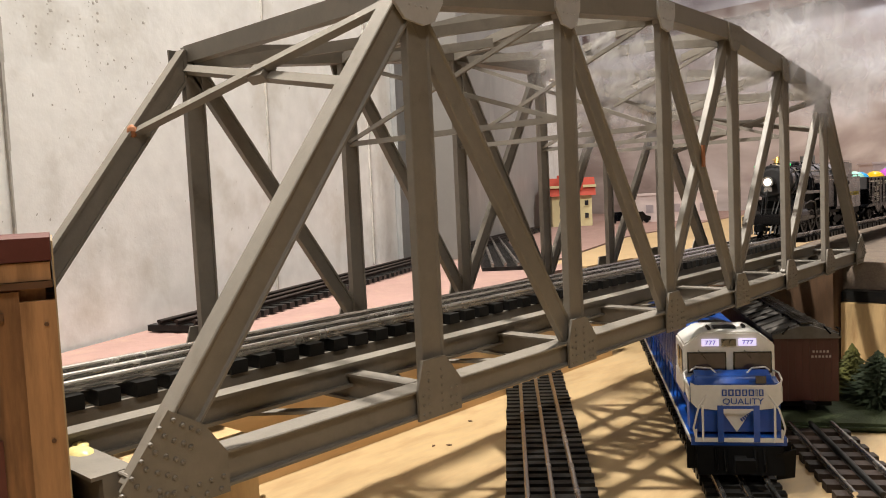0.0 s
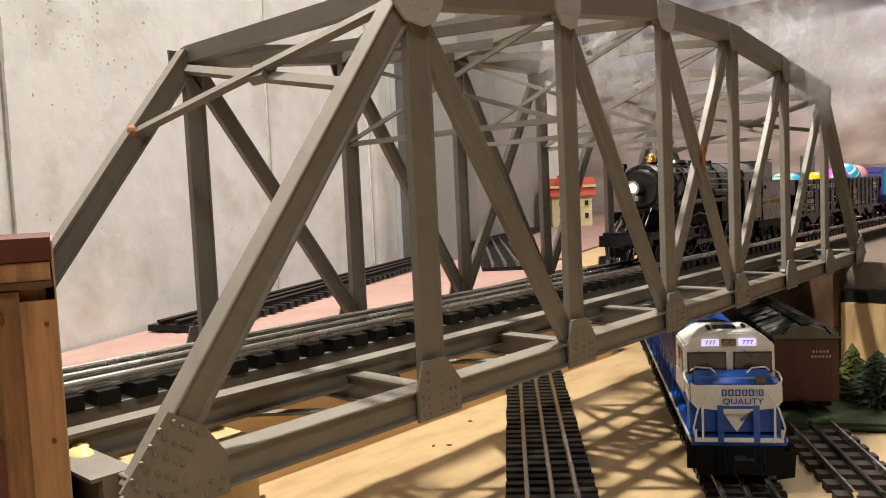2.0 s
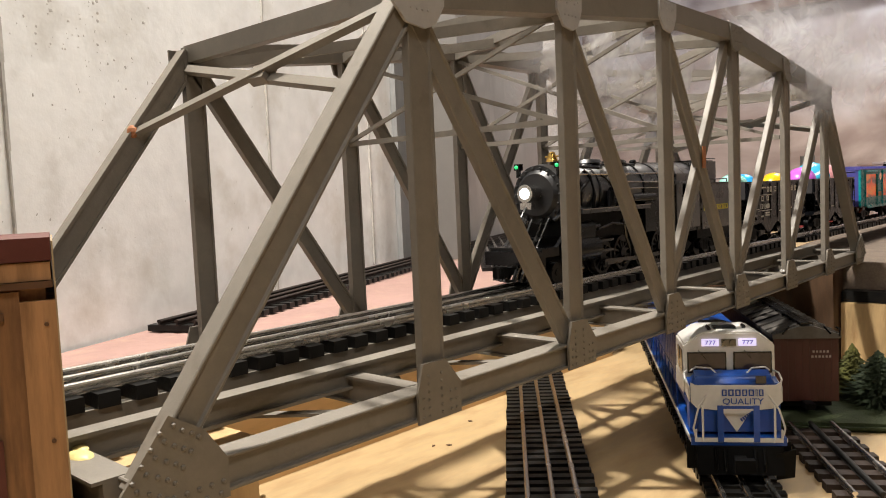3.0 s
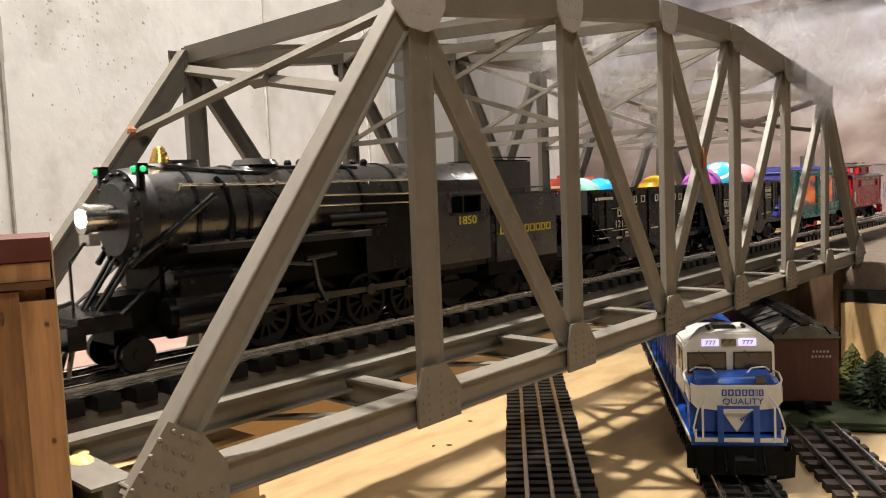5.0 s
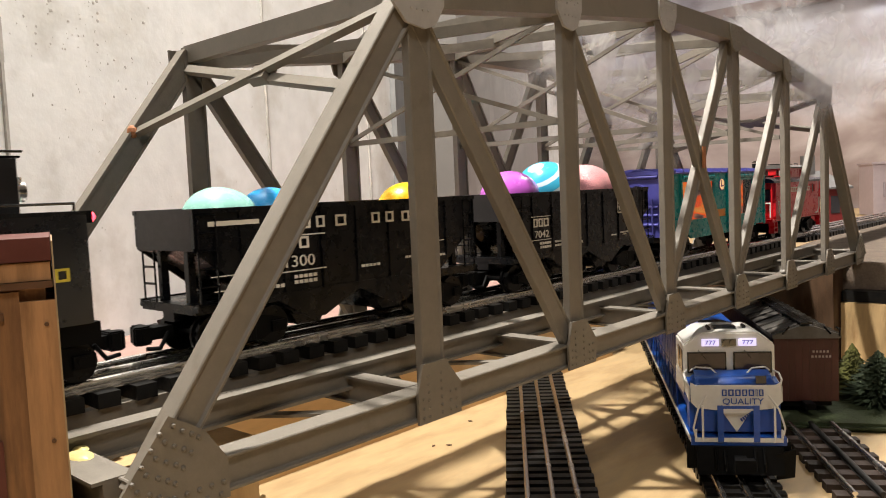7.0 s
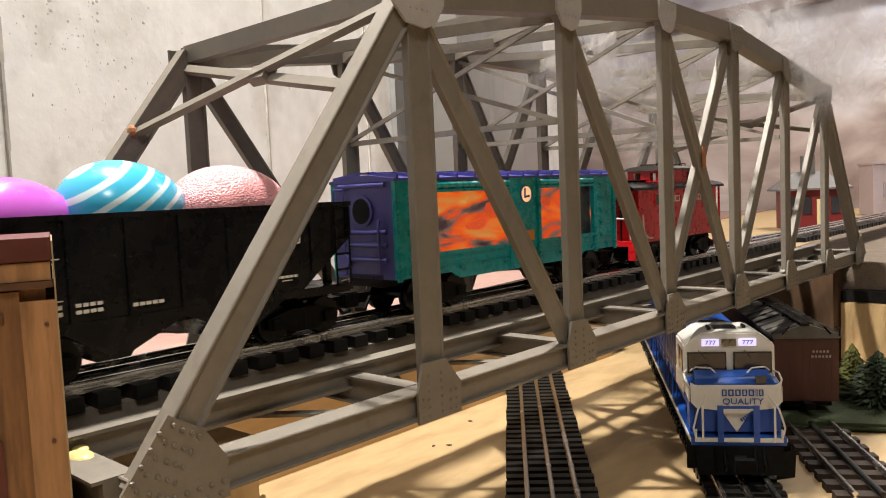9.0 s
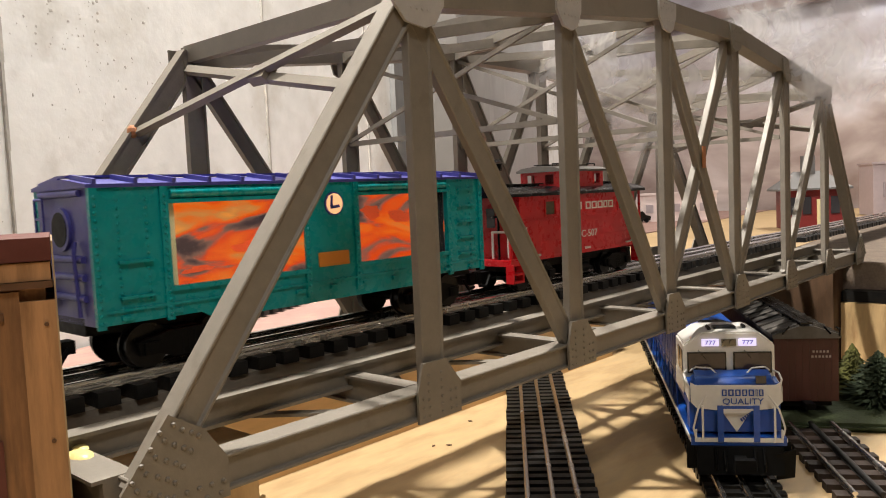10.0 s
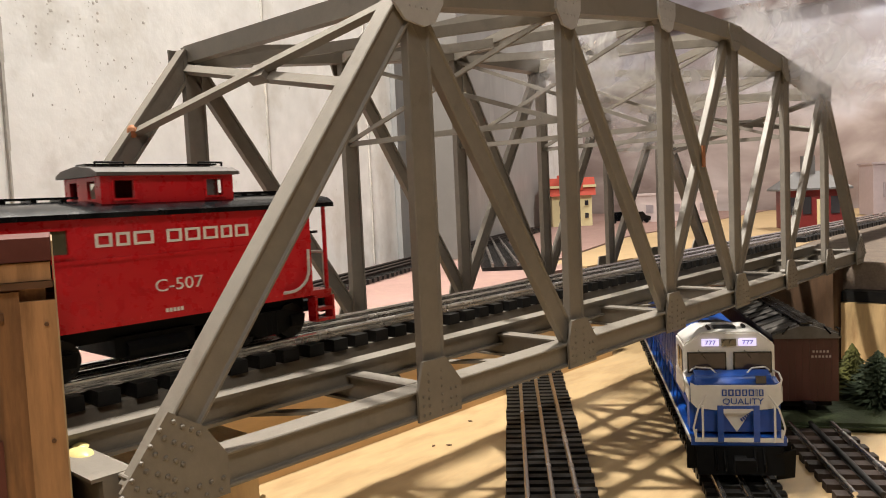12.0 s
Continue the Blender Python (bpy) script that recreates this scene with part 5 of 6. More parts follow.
        coupler(o, s * (h + 0.07), s)
        truck(o, s * 0.46, r=0.07, base=0.12)
    prof = [(-0.222, zt - 0.005), (-0.222, zt + 0.012), (-0.19, zt + 0.032), (-0.10, zt + 0.05), (0, zt + 0.056), (0.10, zt + 0.05), (0.19, zt + 0.032), (0.222, zt + 0.012), (0.222, zt - 0.005)]
    bm = B()
    prism(bm, prof, "x", -h - 0.115, h + 0.115)
    roof = part("roof", bm, SATIN, o, "rounded black roof", smooth=True)
    for a, c in ((-h - 0.11, -0.20), (0.36, h + 0.11)):
        bm = B()
        block(bm, a, c, -0.05, 0.05, zt + 0.063, zt + 0.070)
        for i in range(6):
            x = a + (c - a) * (i + 0.5) / 6
            block(bm, x - 0.01, x + 0.01, -0.045, 0.045, zt + 0.05, zt + 0.064)
        part("roof_walk", bm, SATIN, roof)
    # cupola
    c0, c1, yw = -0.165, 0.345, 0.145
    z0, z1 = zt + 0.0, 0.675
    bm = B()
    for s in (-1, 1):
        ya, yb = sorted((s * yw, s * (yw - 0.012)))
        block(bm, c0, c1, ya, yb, z0, 0.595)
        block(bm, c0, c1, ya, yb, 0.655, z1)
        for a, c in ((c0, c0 + 0.045), (c0 + 0.115, c1 - 0.115), (c1 - 0.045, c1)):
            block(bm, a, c, ya, yb, 0.595, 0.655)
        xa, xb = (c0, c0 + 0.012) if s < 0 else (c1 - 0.012, c1)
        block(bm, xa, xb, -yw + 0.012, yw - 0.012, z0, 0.595)
        block(bm, xa, xb, -yw + 0.012, yw - 0.012, 0.655, z1 + 0.01)
        for a, c in ((-yw + 0.012, -0.10), (-0.04, 0.04), (0.10, yw - 0.012)):
            block(bm, xa, xb, a, c, 0.595, 0.655)
    cup = part("cupola", bm, RED, o)
    for a, c in ((c0 + 0.045, c0 + 0.115), (c1 - 0.115, c1 - 0.045)):
        bm = B()
        block(bm, a - 0.008, c + 0.008, -yw - 0.006, -yw, 0.586, 0.594)
        block(bm, a - 0.008, c + 0.008, -yw - 0.004, -yw, 0.656, 0.662)
        block(bm, a - 0.008, a, -yw - 0.004, -yw, 0.594, 0.656)
        block(bm, c, c + 0.008, -yw - 0.004, -yw, 0.594, 0.656)
        part("window_frame", bm, RED, cup)
    bm = B()
    cprof = [(-0.165, z1 - 0.004), (-0.165, z1 + 0.008), (-0.12, z1 + 0.024), (0, z1 + 0.035), (0.12, z1 + 0.024), (0.165, z1 + 0.008), (0.165, z1 - 0.004)]
    prism(bm, cprof, "x", c0 - 0.02, c1 + 0.02)
    croof = part("cupola_roof", bm, ROOF_GREY, cup, "dusty grey cupola roof", smooth=True)
    bm = B()
    for x in (c0 + 0.06, c1 - 0.06):
        path(bm, [(x - 0.05, -0.09, z1 + 0.03), (x - 0.05, -0.09, z1 + 0.045), (x + 0.05, -0.09, z1 + 0.045), (x + 0.05, -0.09, z1 + 0.03)], 0.004)
    block(bm, c0, c1, -0.04, 0.04, z1 + 0.037, z1 + 0.043)
    part("cupola_walk", bm, SATIN, croof)
    bm = B()
    tube(bm, (-0.55, 0.03, zt + 0.03), (-0.55, 0.03, zt + 0.17), 0.014, seg=10)
    tube(bm, (-0.55, 0.03, zt + 0.15), (-0.55, 0.03, zt + 0.19), 0.026, 0.03, seg=12)
    tube(bm, (-0.55, 0.03, zt + 0.20), (-0.55, 0.03, zt + 0.215), 0.034, 0.012, seg=12)
    for d in (-0.09, 0.09):
        path(bm, [(-0.55, 0.03, zt + 0.13), (-0.55 + d, 0.03, zt + 0.055)], 0.004)
    part("stovepipe", bm, SATIN, roof, smooth=True)
    bars("lettering", [0.058, 0.048, 0.072, None, 0.058, 0.06, 0.06, 0.048, 0.058], 0.046, 0.0125, WHITE, o, on_side(0.07, -0.2015, 0.457), "white lettering in plain blocks", True)
    letters("car_number", "C-507", 0.062, WHITE, o, on_side(0.065, -0.2015, 0.282), 1.2, "white painted car number")
    bars("small_lettering", [0.01] * 5, 0.014, 0.004, WHITE, o, on_side(0.04, -0.2015, 0.195))
    bm = B()
    block(bm, -h, h, -0.13, 0.13, 0.11, 0.165)
    block(bm, -0.16, 0.14, -0.15, 0.15, 0.05, 0.12)
    tube(bm, (-0.12, -0.14, 0.07), (0.10, -0.14, 0.07), 0.035, seg=12)
    part("underframe", bm, TRUCK, o)
    TRAIN.append((o, x0))


RED_DARK = RED
CABOOSE_PANE = material("olive_pane", (0.10, 0.095, 0.055), 0.2, vary=0.3, scale=120, bump=0)
locomotive()
tender()
small = [0.018] * 5
hopper(-0.0625, "black hopper car with white numbers carrying plastic eggs", [
    ("bars", -0.25, 0.477, ([0.05, 0.045], 0.048, 0.03)), ("bars", -0.10, 0.477, ([0.06], 0.048, 0)), ("bars", 0.145, 0.477, ([0.05, 0.05], 0.048, 0.036)), ("bars", 0.335, 0.475, ([0.05, 0.045], 0.048, 0.045)), ("bars", 0.48, 0.472, ([0.05], 0.048, 0)),
    ("bars", -0.36, 0.428, ([0.34], 0.005, 0)), ("bars", -0.43, 0.395, ([0.05], 0.048, 0)), ("bars", -0.30, 0.398, ([0.05], 0.048, 0)),
    ("text", -0.37, 0.322, ("121300", 0.066)), ("bars", -0.36, 0.285, ([0.34], 0.005, 0)), ("bars", -0.30, 0.262, (small, 0.014, 0.006)), ("bars", -0.30, 0.240, (small, 0.014, 0.006)), ("bars", -0.44, 0.235, (small[:3], 0.014, 0.006)),
    ("bars", 0.33, 0.285, (small, 0.010, 0.004)), ("bars", 0.06, 0.27, (small, 0.012, 0.005)), ("bars", 0.50, 0.275, (small, 0.010, 0.004)), ("bars", 0.50, 0.345, ([0.10], 0.003, 0)), ("bars", -0.62, 0.495, ([0.22], 0.018, 0)), ("bars", -0.40, 0.495, ([0.12], 0.014, 0)),
    ("bars", -0.62, 0.30, ([0.22], 0.004, 0)), ("bars", -0.64, 0.245, ([0.16], 0.004, 0))])
hopper(1.8375, "black hopper car with a white bordered herald carrying plastic eggs", [
    ("bars", -0.518, 0.380, ([0.04, 0.04, 0.05], 0.048, 0.010)), ("bars", -0.518, 0.415, ([0.19], 0.004, 0)), ("text", -0.512, 0.312, ("7042", 0.058)), ("bars", -0.515, 0.282, ([0.19], 0.004, 0)),
    ("bars", -0.48, 0.262, (small, 0.014, 0.005)), ("bars", -0.48, 0.240, (small, 0.014, 0.005)), ("bars", -0.34, 0.262, (small[:4], 0.012, 0.005)), ("bars", -0.34, 0.24, (small[:4], 0.012, 0.005)),
    ("bars", -0.14, 0.24, (small, 0.012, 0.005)), ("plate", 0.437, 0.445, (0.078, 0.052)), ("bars", 0.44, 0.265, (small, 0.010, 0.004)), ("bars", 0.44, 0.25, ([0.05], 0.004, 0)), ("bars", 0.30, 0.255, (small[:3], 0.008, 0.004))])
aquarium_car()
caboose()
egg("easter_egg", -0.53, 0.50, 0.165, 0.135, MINT, "pale mint plastic egg lying in the hopper", None, -0.0625)
egg("easter_egg", -0.28, 0.50, 0.16, 0.128, SKY_BLUE, "bright blue plastic egg lying in the hopper", None, -0.0625)
egg("easter_egg", 0.55, 0.50, 0.19, 0.135, YELLOW, "golden yellow plastic egg lying in the hopper", None, -0.0625)
egg("easter_egg", -0.49, 0.53, 0.22, 0.155, PURPLE, "glossy purple plastic egg lying in the hopper", None, 1.8375)
egg("easter_egg", -0.10, 0.55, 0.24, 0.19, BLUE_STRIPED, "blue plastic egg with pale swirled stripes", None, 1.8375)
egg("easter_egg", 0.34, 0.545, 0.27, 0.175, PINK_GLITTER, "pink glitter-covered egg lying in the hopper", None, 1.8375)


# ---- the blue diesel on the lower track ----
def diesel():
    o = thing("diesel_locomotive", pose(0.2771, -0.0310, LOW_RAIL, 0, 0, 31.9), "blue and white model diesel locomotive with lit number boards", "locomotive")
    k = 0.001

    def blk(name, mat, *b, bev=0.0, label="", parent=None, smooth=False):
        bm = B()
        block(bm, *b, k=k)
        if bev:
            soften(bm, bev, k=k)
        return part(name, bm, mat, parent or o, label, smooth=smooth)

    # nose: tapered shell
    bm = B()
    prism(bm, [(6, 24), (8.2, 58), (11, 66), (31, 70), (31, 24)], "y", -31, 31, k=k)
    bmesh.ops.bevel(bm, geom=[e for e in bm.edges if abs(e.verts[0].co.y) > 0.03 and abs(e.verts[1].co.y) > 0.03], offset=0.005, segments=3, affect="EDGES")
    nose = part("nose", bm, BLUE, o, smooth=True)
    bm = B()
    prism(bm, [(-30.6, 64), (-27, 62), (27, 62), (30.6, 64), (30.6, 50), (27, 46), (10, 44), (0, 29), (-10, 44), (-27, 46), (-30.6, 50)], "x", 5.2, 6.6, k=k)
    bm2 = bm
    for v in bm2.verts:
        v.co.x += (v.co.z - 0.024) * 0.065 - 0.0002
    part("nose_stripe", bm2, WHITE_PAINT, nose, "white band with a pointed shield")
    for s in (-1, 1):
        bm = B()
        y = s * 31.0
        prism(bm, [(8, 61), (31, 64), (31, 52), (8, 50)], "y", min(y, y + s * 0.5), max(y, y + s * 0.5), k=k)
        part("nose_side_stripe", bm, WHITE_PAINT, nose)
    m = Matrix(((0, 0, -1, 0), (-1, 0, 0, 0), (0, 1, 0, 0), (0, 0, 0, 1)))
    bars("nose_lettering", [0.027, 0.03, 0.03, 0.027, 0.03, 0.010, 0.024], 0.038, 0.0085, BLUE, nose, Matrix.Translation((0.0065, -0.0045, 0.0570)) @ m, "blue lettering in plain blocks", True)
    letters("nose_word", "QUALITY", 0.050, BLUE, nose, Matrix.Translation((0.0060, -0.0045, 0.0507)) @ m, 1.1, "blue painted word")
    bars("shield_bars", [0.01] * 5, 0.02, 0.004, BLUE, nose, Matrix.Translation((0.0050, -0.006, 0.040)) @ m @ pose(0, 0, 0, 0, 0, 35))
    blk("nose_vent", DARK_WINDOW, 8.6, 10.6, -21, -14, 63, 68, parent=nose)
    # cab
    bm = B()
    prism(bm, [(-32, 50), (-32, 87), (-19, 96), (19, 96), (32, 87), (32, 50)], "x", 30, 74, k=k)
    soften(bm, 1.2, k=k)
    cab = part("cab", bm, WHITE_PAINT, o, "white cab", smooth=True)
    for a, c in ((2, 29.5), (-29.5, -3)):
        bm = B()
        prism(bm, [(a, 66), (a, 81.5), (c, 81.5), (c, 66)], "x", 28.4, 31.0, k=k)
        fr = part("windshield_frame", bm, SATIN, cab)
        bm = B()
        block(bm, 28.0, 28.5, a + 0.9, c - 0.9, 66.9, 80.7, k=k)
        part("windshield", bm, WINDSHIELD, fr, "dark tinted windscreen")
        bm = B()
        x = (a + c) / 2
        beam(bm, (27.6, x + 6, 83), (27.6, x + 1, 77), 0.7, 0.5, k=k)
        part("wiper", bm, SATIN, fr)
    for a, c in ((7, 19), (-19, -7)):
        bm = B()
        block(bm, 28.5, 30.5, a, c, 86, 91, k=k)
        soften(bm, 0.6, k=k)
        nb = part("number_board", bm, LAMP_VIOLET, cab, "glowing violet-white number board")
        letters("board_number", "777", 0.036, NUMBER_BLUE, nb, Matrix.Translation((0.0282, (a + c) * 0.0005, 0.0885)) @ m, 1.2)
    bm = B()
    block(bm, 28.8, 30.5, -5, 5, 86, 91, k=k)
    for y in (-2.4, 2.4):
        tube(bm, (27.5, y, 88.5), (29, y, 88.5), 2.0, seg=14, k=k)
    part("headlight_pair", bm, CHROME_DARK, cab)
    for s in (-1, 1):
        for a, c in ((36, 46), (50, 60)):
            y = s * 32.0
            bm = B()
            block(bm, a, c, min(y - 0.3, y + s * 0.6), max(y + 0.3, y + s * 0.6), 66, 82, k=k)
            part("side_window", bm, DARK_WINDOW, cab)
        bm = B()
        y = s * 32.1
        prism(bm, [(31, 60), (74, 62), (74, 48), (31, 50)], "y", min(y, y + s * 0.3), max(y, y + s * 0.3), k=k)
        part("cab_side_band", bm, WHITE_PAINT, cab)
    bm = B()
    block(bm, 44, 54, -8, 8, 95.6, 97.5, k=k)
    tube(bm, (46, -14, 97), (52, -14, 97), 1.5, seg=10, k=k)
    tube(bm, (40, 12, 97), (50, 12, 97), 1.5, seg=10, k=k)
    part("roof_vent", bm, SATIN, cab)
    # long hood
    bm = B()
    prism(bm, [(-25, 30), (-25, 82), (-17, 90), (17, 90), (25, 82), (25, 30)], "x", 74, 400, k=k)
    hood = part("long_hood", bm, BLUE, o)
    for i in range(22):
        x = 80 + i * 14.5
        for s in (-1, 1):
            bm = B()
            y = s * 25
            block(bm, x, x + 12, min(y, y + s * 0.8), max(y, y + s * 0.8), 36, 74, k=k)
            part("hood_door", bm, BLUE, hood)
    bm = B()
    for x in (100, 150, 200):
        tube(bm, (x, 0, 89), (x, 0, 92), 11, seg=24, k=k)
    block(bm, 78, 92, -8, 8, 89.5, 93, k=k)
    part("roof_fans", bm, SATIN, hood)
    bm = B()
    prism(bm, [(-25.4, 62), (-25.4, 48), (25.4, 48), (25.4, 62)], "x", 74.5, 399, k=k)
    part("hood_stripe", bm, WHITE_PAINT, hood)
    blk("deck", BLUE, 0, 405, -32, 32, 21, 27)
    blk("deck_edge", WHITE_PAINT, -0.8, 0.2, -29.5, 29.5, 23.6, 26.6, label="white front edge")
    for s in (-1, 1):
        blk("sill_stripe", WHITE_PAINT, 0, 404, s * 32.3 - 0.3, s * 32.3 + 0.3, 23.6, 26.2)
    # front handrails and steps
    for s in (-1, 1):
        bm = B()
        path(bm, [(-1, s * 28.6, 26), (-2, s * 30.5, 34), (-1, s * 27, 47), (2, s * 21, 56)], 0.7, k=k)
        path(bm, [(-1, s * 28.6, 26), (-1.5, s * 28.6, 33)], 0.7, k=k)
        part("front_handrail", bm, WHITE_PAINT, o, smooth=True)
        bm = B()
        path(bm, [(-1.5, s * 24, 24), (-1.5, s * 24, 50)], 0.8, k=k)
        part("front_stanchion", bm, WHITE_PAINT, o, smooth=True)
        bm = B()
        block(bm, -1.8, -1.0, s * 12 - 2, s * 12 + 2, 24, 50, k=k)
        part("gate_post", bm, BLUE, o)
        bm = B()
        path(bm, [(12, s * 31, 60), (16, s * 33, 64), (24, s * 33, 67), (30, s * 30, 68)], 0.7, k=k)
        part("nose_grab", bm, WHITE_PAINT, o, smooth=True)
        bm = B()
        path(bm, [(20, s * 8, 65), (22, s * 14, 71), (26, s * 24, 71), (30, s * 30, 66)], 0.6, k=k)
        part("nose_grab", bm, WHITE_PAINT, o, smooth=True)
        for i in range(12):
            bm = B()
            x = 84 + 28 * i
            tube(bm, (x, s * 31, 26), (x, s * 31, 52), 0.6, seg=6, k=k)
            part("stanchion", bm, BLUE, o)
        bm = B()
        tube(bm, (78, s * 31, 52), (400, s * 31, 52), 0.6, seg=6, k=k)
        part("side_handrail", bm, BLUE, o)
        bm = B()
        for z in (6, 13, 20):
            block(bm, 2, 12, s * 31 - 3, s * 31 + 3, z, z + 1.2, k=k)
        block(bm, 1, 2.2, s * 31 - 4, s * 31 + 4, 4, 24, k=k)
        part("front_steps", bm, TRUCK, o)
    bm = B()
    block(bm, -1.5, -0.8, -14, 14, 47.6, 49.6, k=k)
    part("gate_bar", bm, BLUE, o)
    bm = B()
    prism(bm, [(-2, 21), (4, 21), (4, 2), (-6, 2)], "y", -29, 29, k=k)
    part("snow_plow", bm, TRUCK, o)
    bm = B()
    prism(bm, [(-37, 20), (-24, 16), (-24, -2), (-36, 0)], "x", -3.5, -2, k=k)
    part("plow_wing", bm, TRUCK, o)
    bm = B()
    block(bm, -16, -2, -4, 4, 9, 15, k=k)
    block(bm, -20, -14, -7, 6, 8, 17, k=k)
    part("coupler", bm, TRUCK, o)
    for y in (-10, -16, 10, 16):
        bm = B()
        path(bm, [(-3, y, 20), (-7, y, 10), (-5, y, 4)], 1.0, k=k)
        part("air_hose", bm, TRUCK, o, smooth=True)
    for x in (60, 330):
        bm = B()
        block(bm, x - 48, x + 48, -25, 25, 6, 19, k=k)
        for d in (-34, 0, 34):
            for s in (-1, 1):
                tube(bm, (x + d, s * 25, 10), (x + d, s * 28, 10), 5, seg=12, k=k)
        part("truck_frame", bm, TRUCK, o)
        for d in (-34, 0, 34):
            bm = B()
            for s in (-1, 1):
                tube(bm, (x + d, s * 14, 10), (x + d, s * 19, 10), 10, seg=24, k=k)
            tube(bm, (x + d, -14, 10), (x + d, 14, 10), 2, seg=8, k=k)
            part("wheelset", bm, WHEEL, o)
    bm = B()
    block(bm, 130, 260, -22, 22, 6, 21, k=k)
    part("fuel_tank", bm, TRUCK, o)


WINDSHIELD = material("tinted_windscreen", (0.035, 0.025, 0.028), 0.08, vary=0.3, scale=60, bump=0)
NUMBER_BLUE = material("number_blue", (0.05, 0.04, 0.35), 0.5, bump=0)
diesel()


# ---- the maroon boxcar, mat and trees on the lower board ----
MAT_TOP = TABLE_Z + 0.008


def grass_mat():
    bm = B()
    random.seed(3)
    near = [(0.416, 0.012), (0.424, -0.012), (0.436, -0.034), (0.448, -0.056), (0.462, -0.082), (0.478, -0.11), (0.50, -0.15)]
    pts = near + [(0.69, -0.15), (0.69, 0.06), (0.50, 0.09)]
    prism(bm, pts, "z", TABLE_Z, MAT_TOP, k=1)
    soften(bm, 0.003, k=1)
    tagged(part("grass_mat", bm, GRASS, None, smooth=True), "dark green grass mat under the boxcar and trees", "grass mat", kind="structure")


grass_mat()


WORN_WHITE = material("worn_white", (0.30, 0.24, 0.22), 0.6, bump=0)


def boxcar():
    o = thing("boxcar", pose(0.463, -0.0205, MAT_TOP, 0, 0, 32), "dark maroon wooden boxcar with dusty black roof", "boxcar")
    k = 0.001
    bm = B()
    block(bm, 0, 250, -26.5, 26.5, 11, 70, k=k)
    body = part("body", bm, FREIGHT, o)
    for i in range(9):
        bm = B()
        y = -24 + 6 * i
        block(bm, -0.35, 0, y - 2.93, y + 2.93, 12, 69, k=k)
        part("end_board", bm, FREIGHT, body)
    bm = B()
    prism(bm, [(-28.5, 68), (28.5, 68), (28.5, 71), (6, 79), (-6, 79), (-28.5, 71)], "x", -3, 253, k=k)
    roof = part("roof", bm, ROOF_DUST, o, "dusty dark roof")
    for i in range(13):
        for s in (-1, 1):
            bm = B()
            x = 2 + 20.4 * i
            beam(bm, (x, s * 28.5, 71.6), (x, s * 6, 79.6), 1.2, 2.0, k=k)
            part("roof_rib", bm, ROOF_DUST, roof)
    bm = B()
    for y in (-3.5, 0, 3.5):
        block(bm, -4, 254, y - 1.5, y + 1.5, 81, 82.4, k=k)
    for i in range(10):
        block(bm, 6 + 26 * i, 8 + 26 * i, -5, 5, 78, 81, k=k)
    part("roof_walk", bm, SATIN, roof)
    for y in (-20, 20):
        bm = B()
        path(bm, [(-3, y, 72), (-3, y * 0.7, 79)], 0.8, k=k)
        part("roof_grab", bm, SATIN, roof)
    bm = B()
    path(bm, [(-3, -27, 70), (-4, -27.5, 76), (-3, -24, 78)], 0.8, k=k)
    part("corner_grab", bm, SATIN, roof)
    m = Matrix(((0, 0, -1, 0), (-1, 0, 0, 0), (0, 1, 0, 0), (0, 0, 0, 1)))
    bars("end_lettering", [0.014] * 5, 0.016, 0.010, WORN_WHITE, body, Matrix.Translation((-0.0009, -0.012, 0.056)) @ m, "small worn white lettering")
    bars("end_lettering", [0.014] * 6, 0.016, 0.010, WORN_WHITE, body, Matrix.Translation((-0.0009, -0.0125, 0.0515)) @ m, "small worn white lettering")
    bm = B()
    block(bm, 4, 246, -22, 22, 6, 11, k=k)
    part("underframe", bm, TRUCK, o)
    for x in (45, 205):
        for d in (-16, 16):
            bm = B()
            for s in (-1, 1):
                tube(bm, (x + d, s * 13, 7.8), (x + d, s * 17, 7.8), 7.6, seg=20, k=k)
            part("wheelset", bm, WHEEL, o)
        bm = B()
        for s in (-1, 1):
            block(bm, x - 24, x + 24, s * 20 - 1.5, s * 20 + 1.5, 4, 11, k=k)
        part("truck_frame", bm, TRUCK, o)
    bm = B()
    block(bm, -14, 0, -4, 4, 7, 12, k=k)
    part("coupler", bm, TRUCK, o)


ROOF_DUST = material("dusty_black_roof", (0.06, 0.055, 0.05), 0.45, vary=0.4, scale=60, bump=0.15, spots=(0.22, 0.2, 0.18), spot_at=(0.56, 0.72))
boxcar()


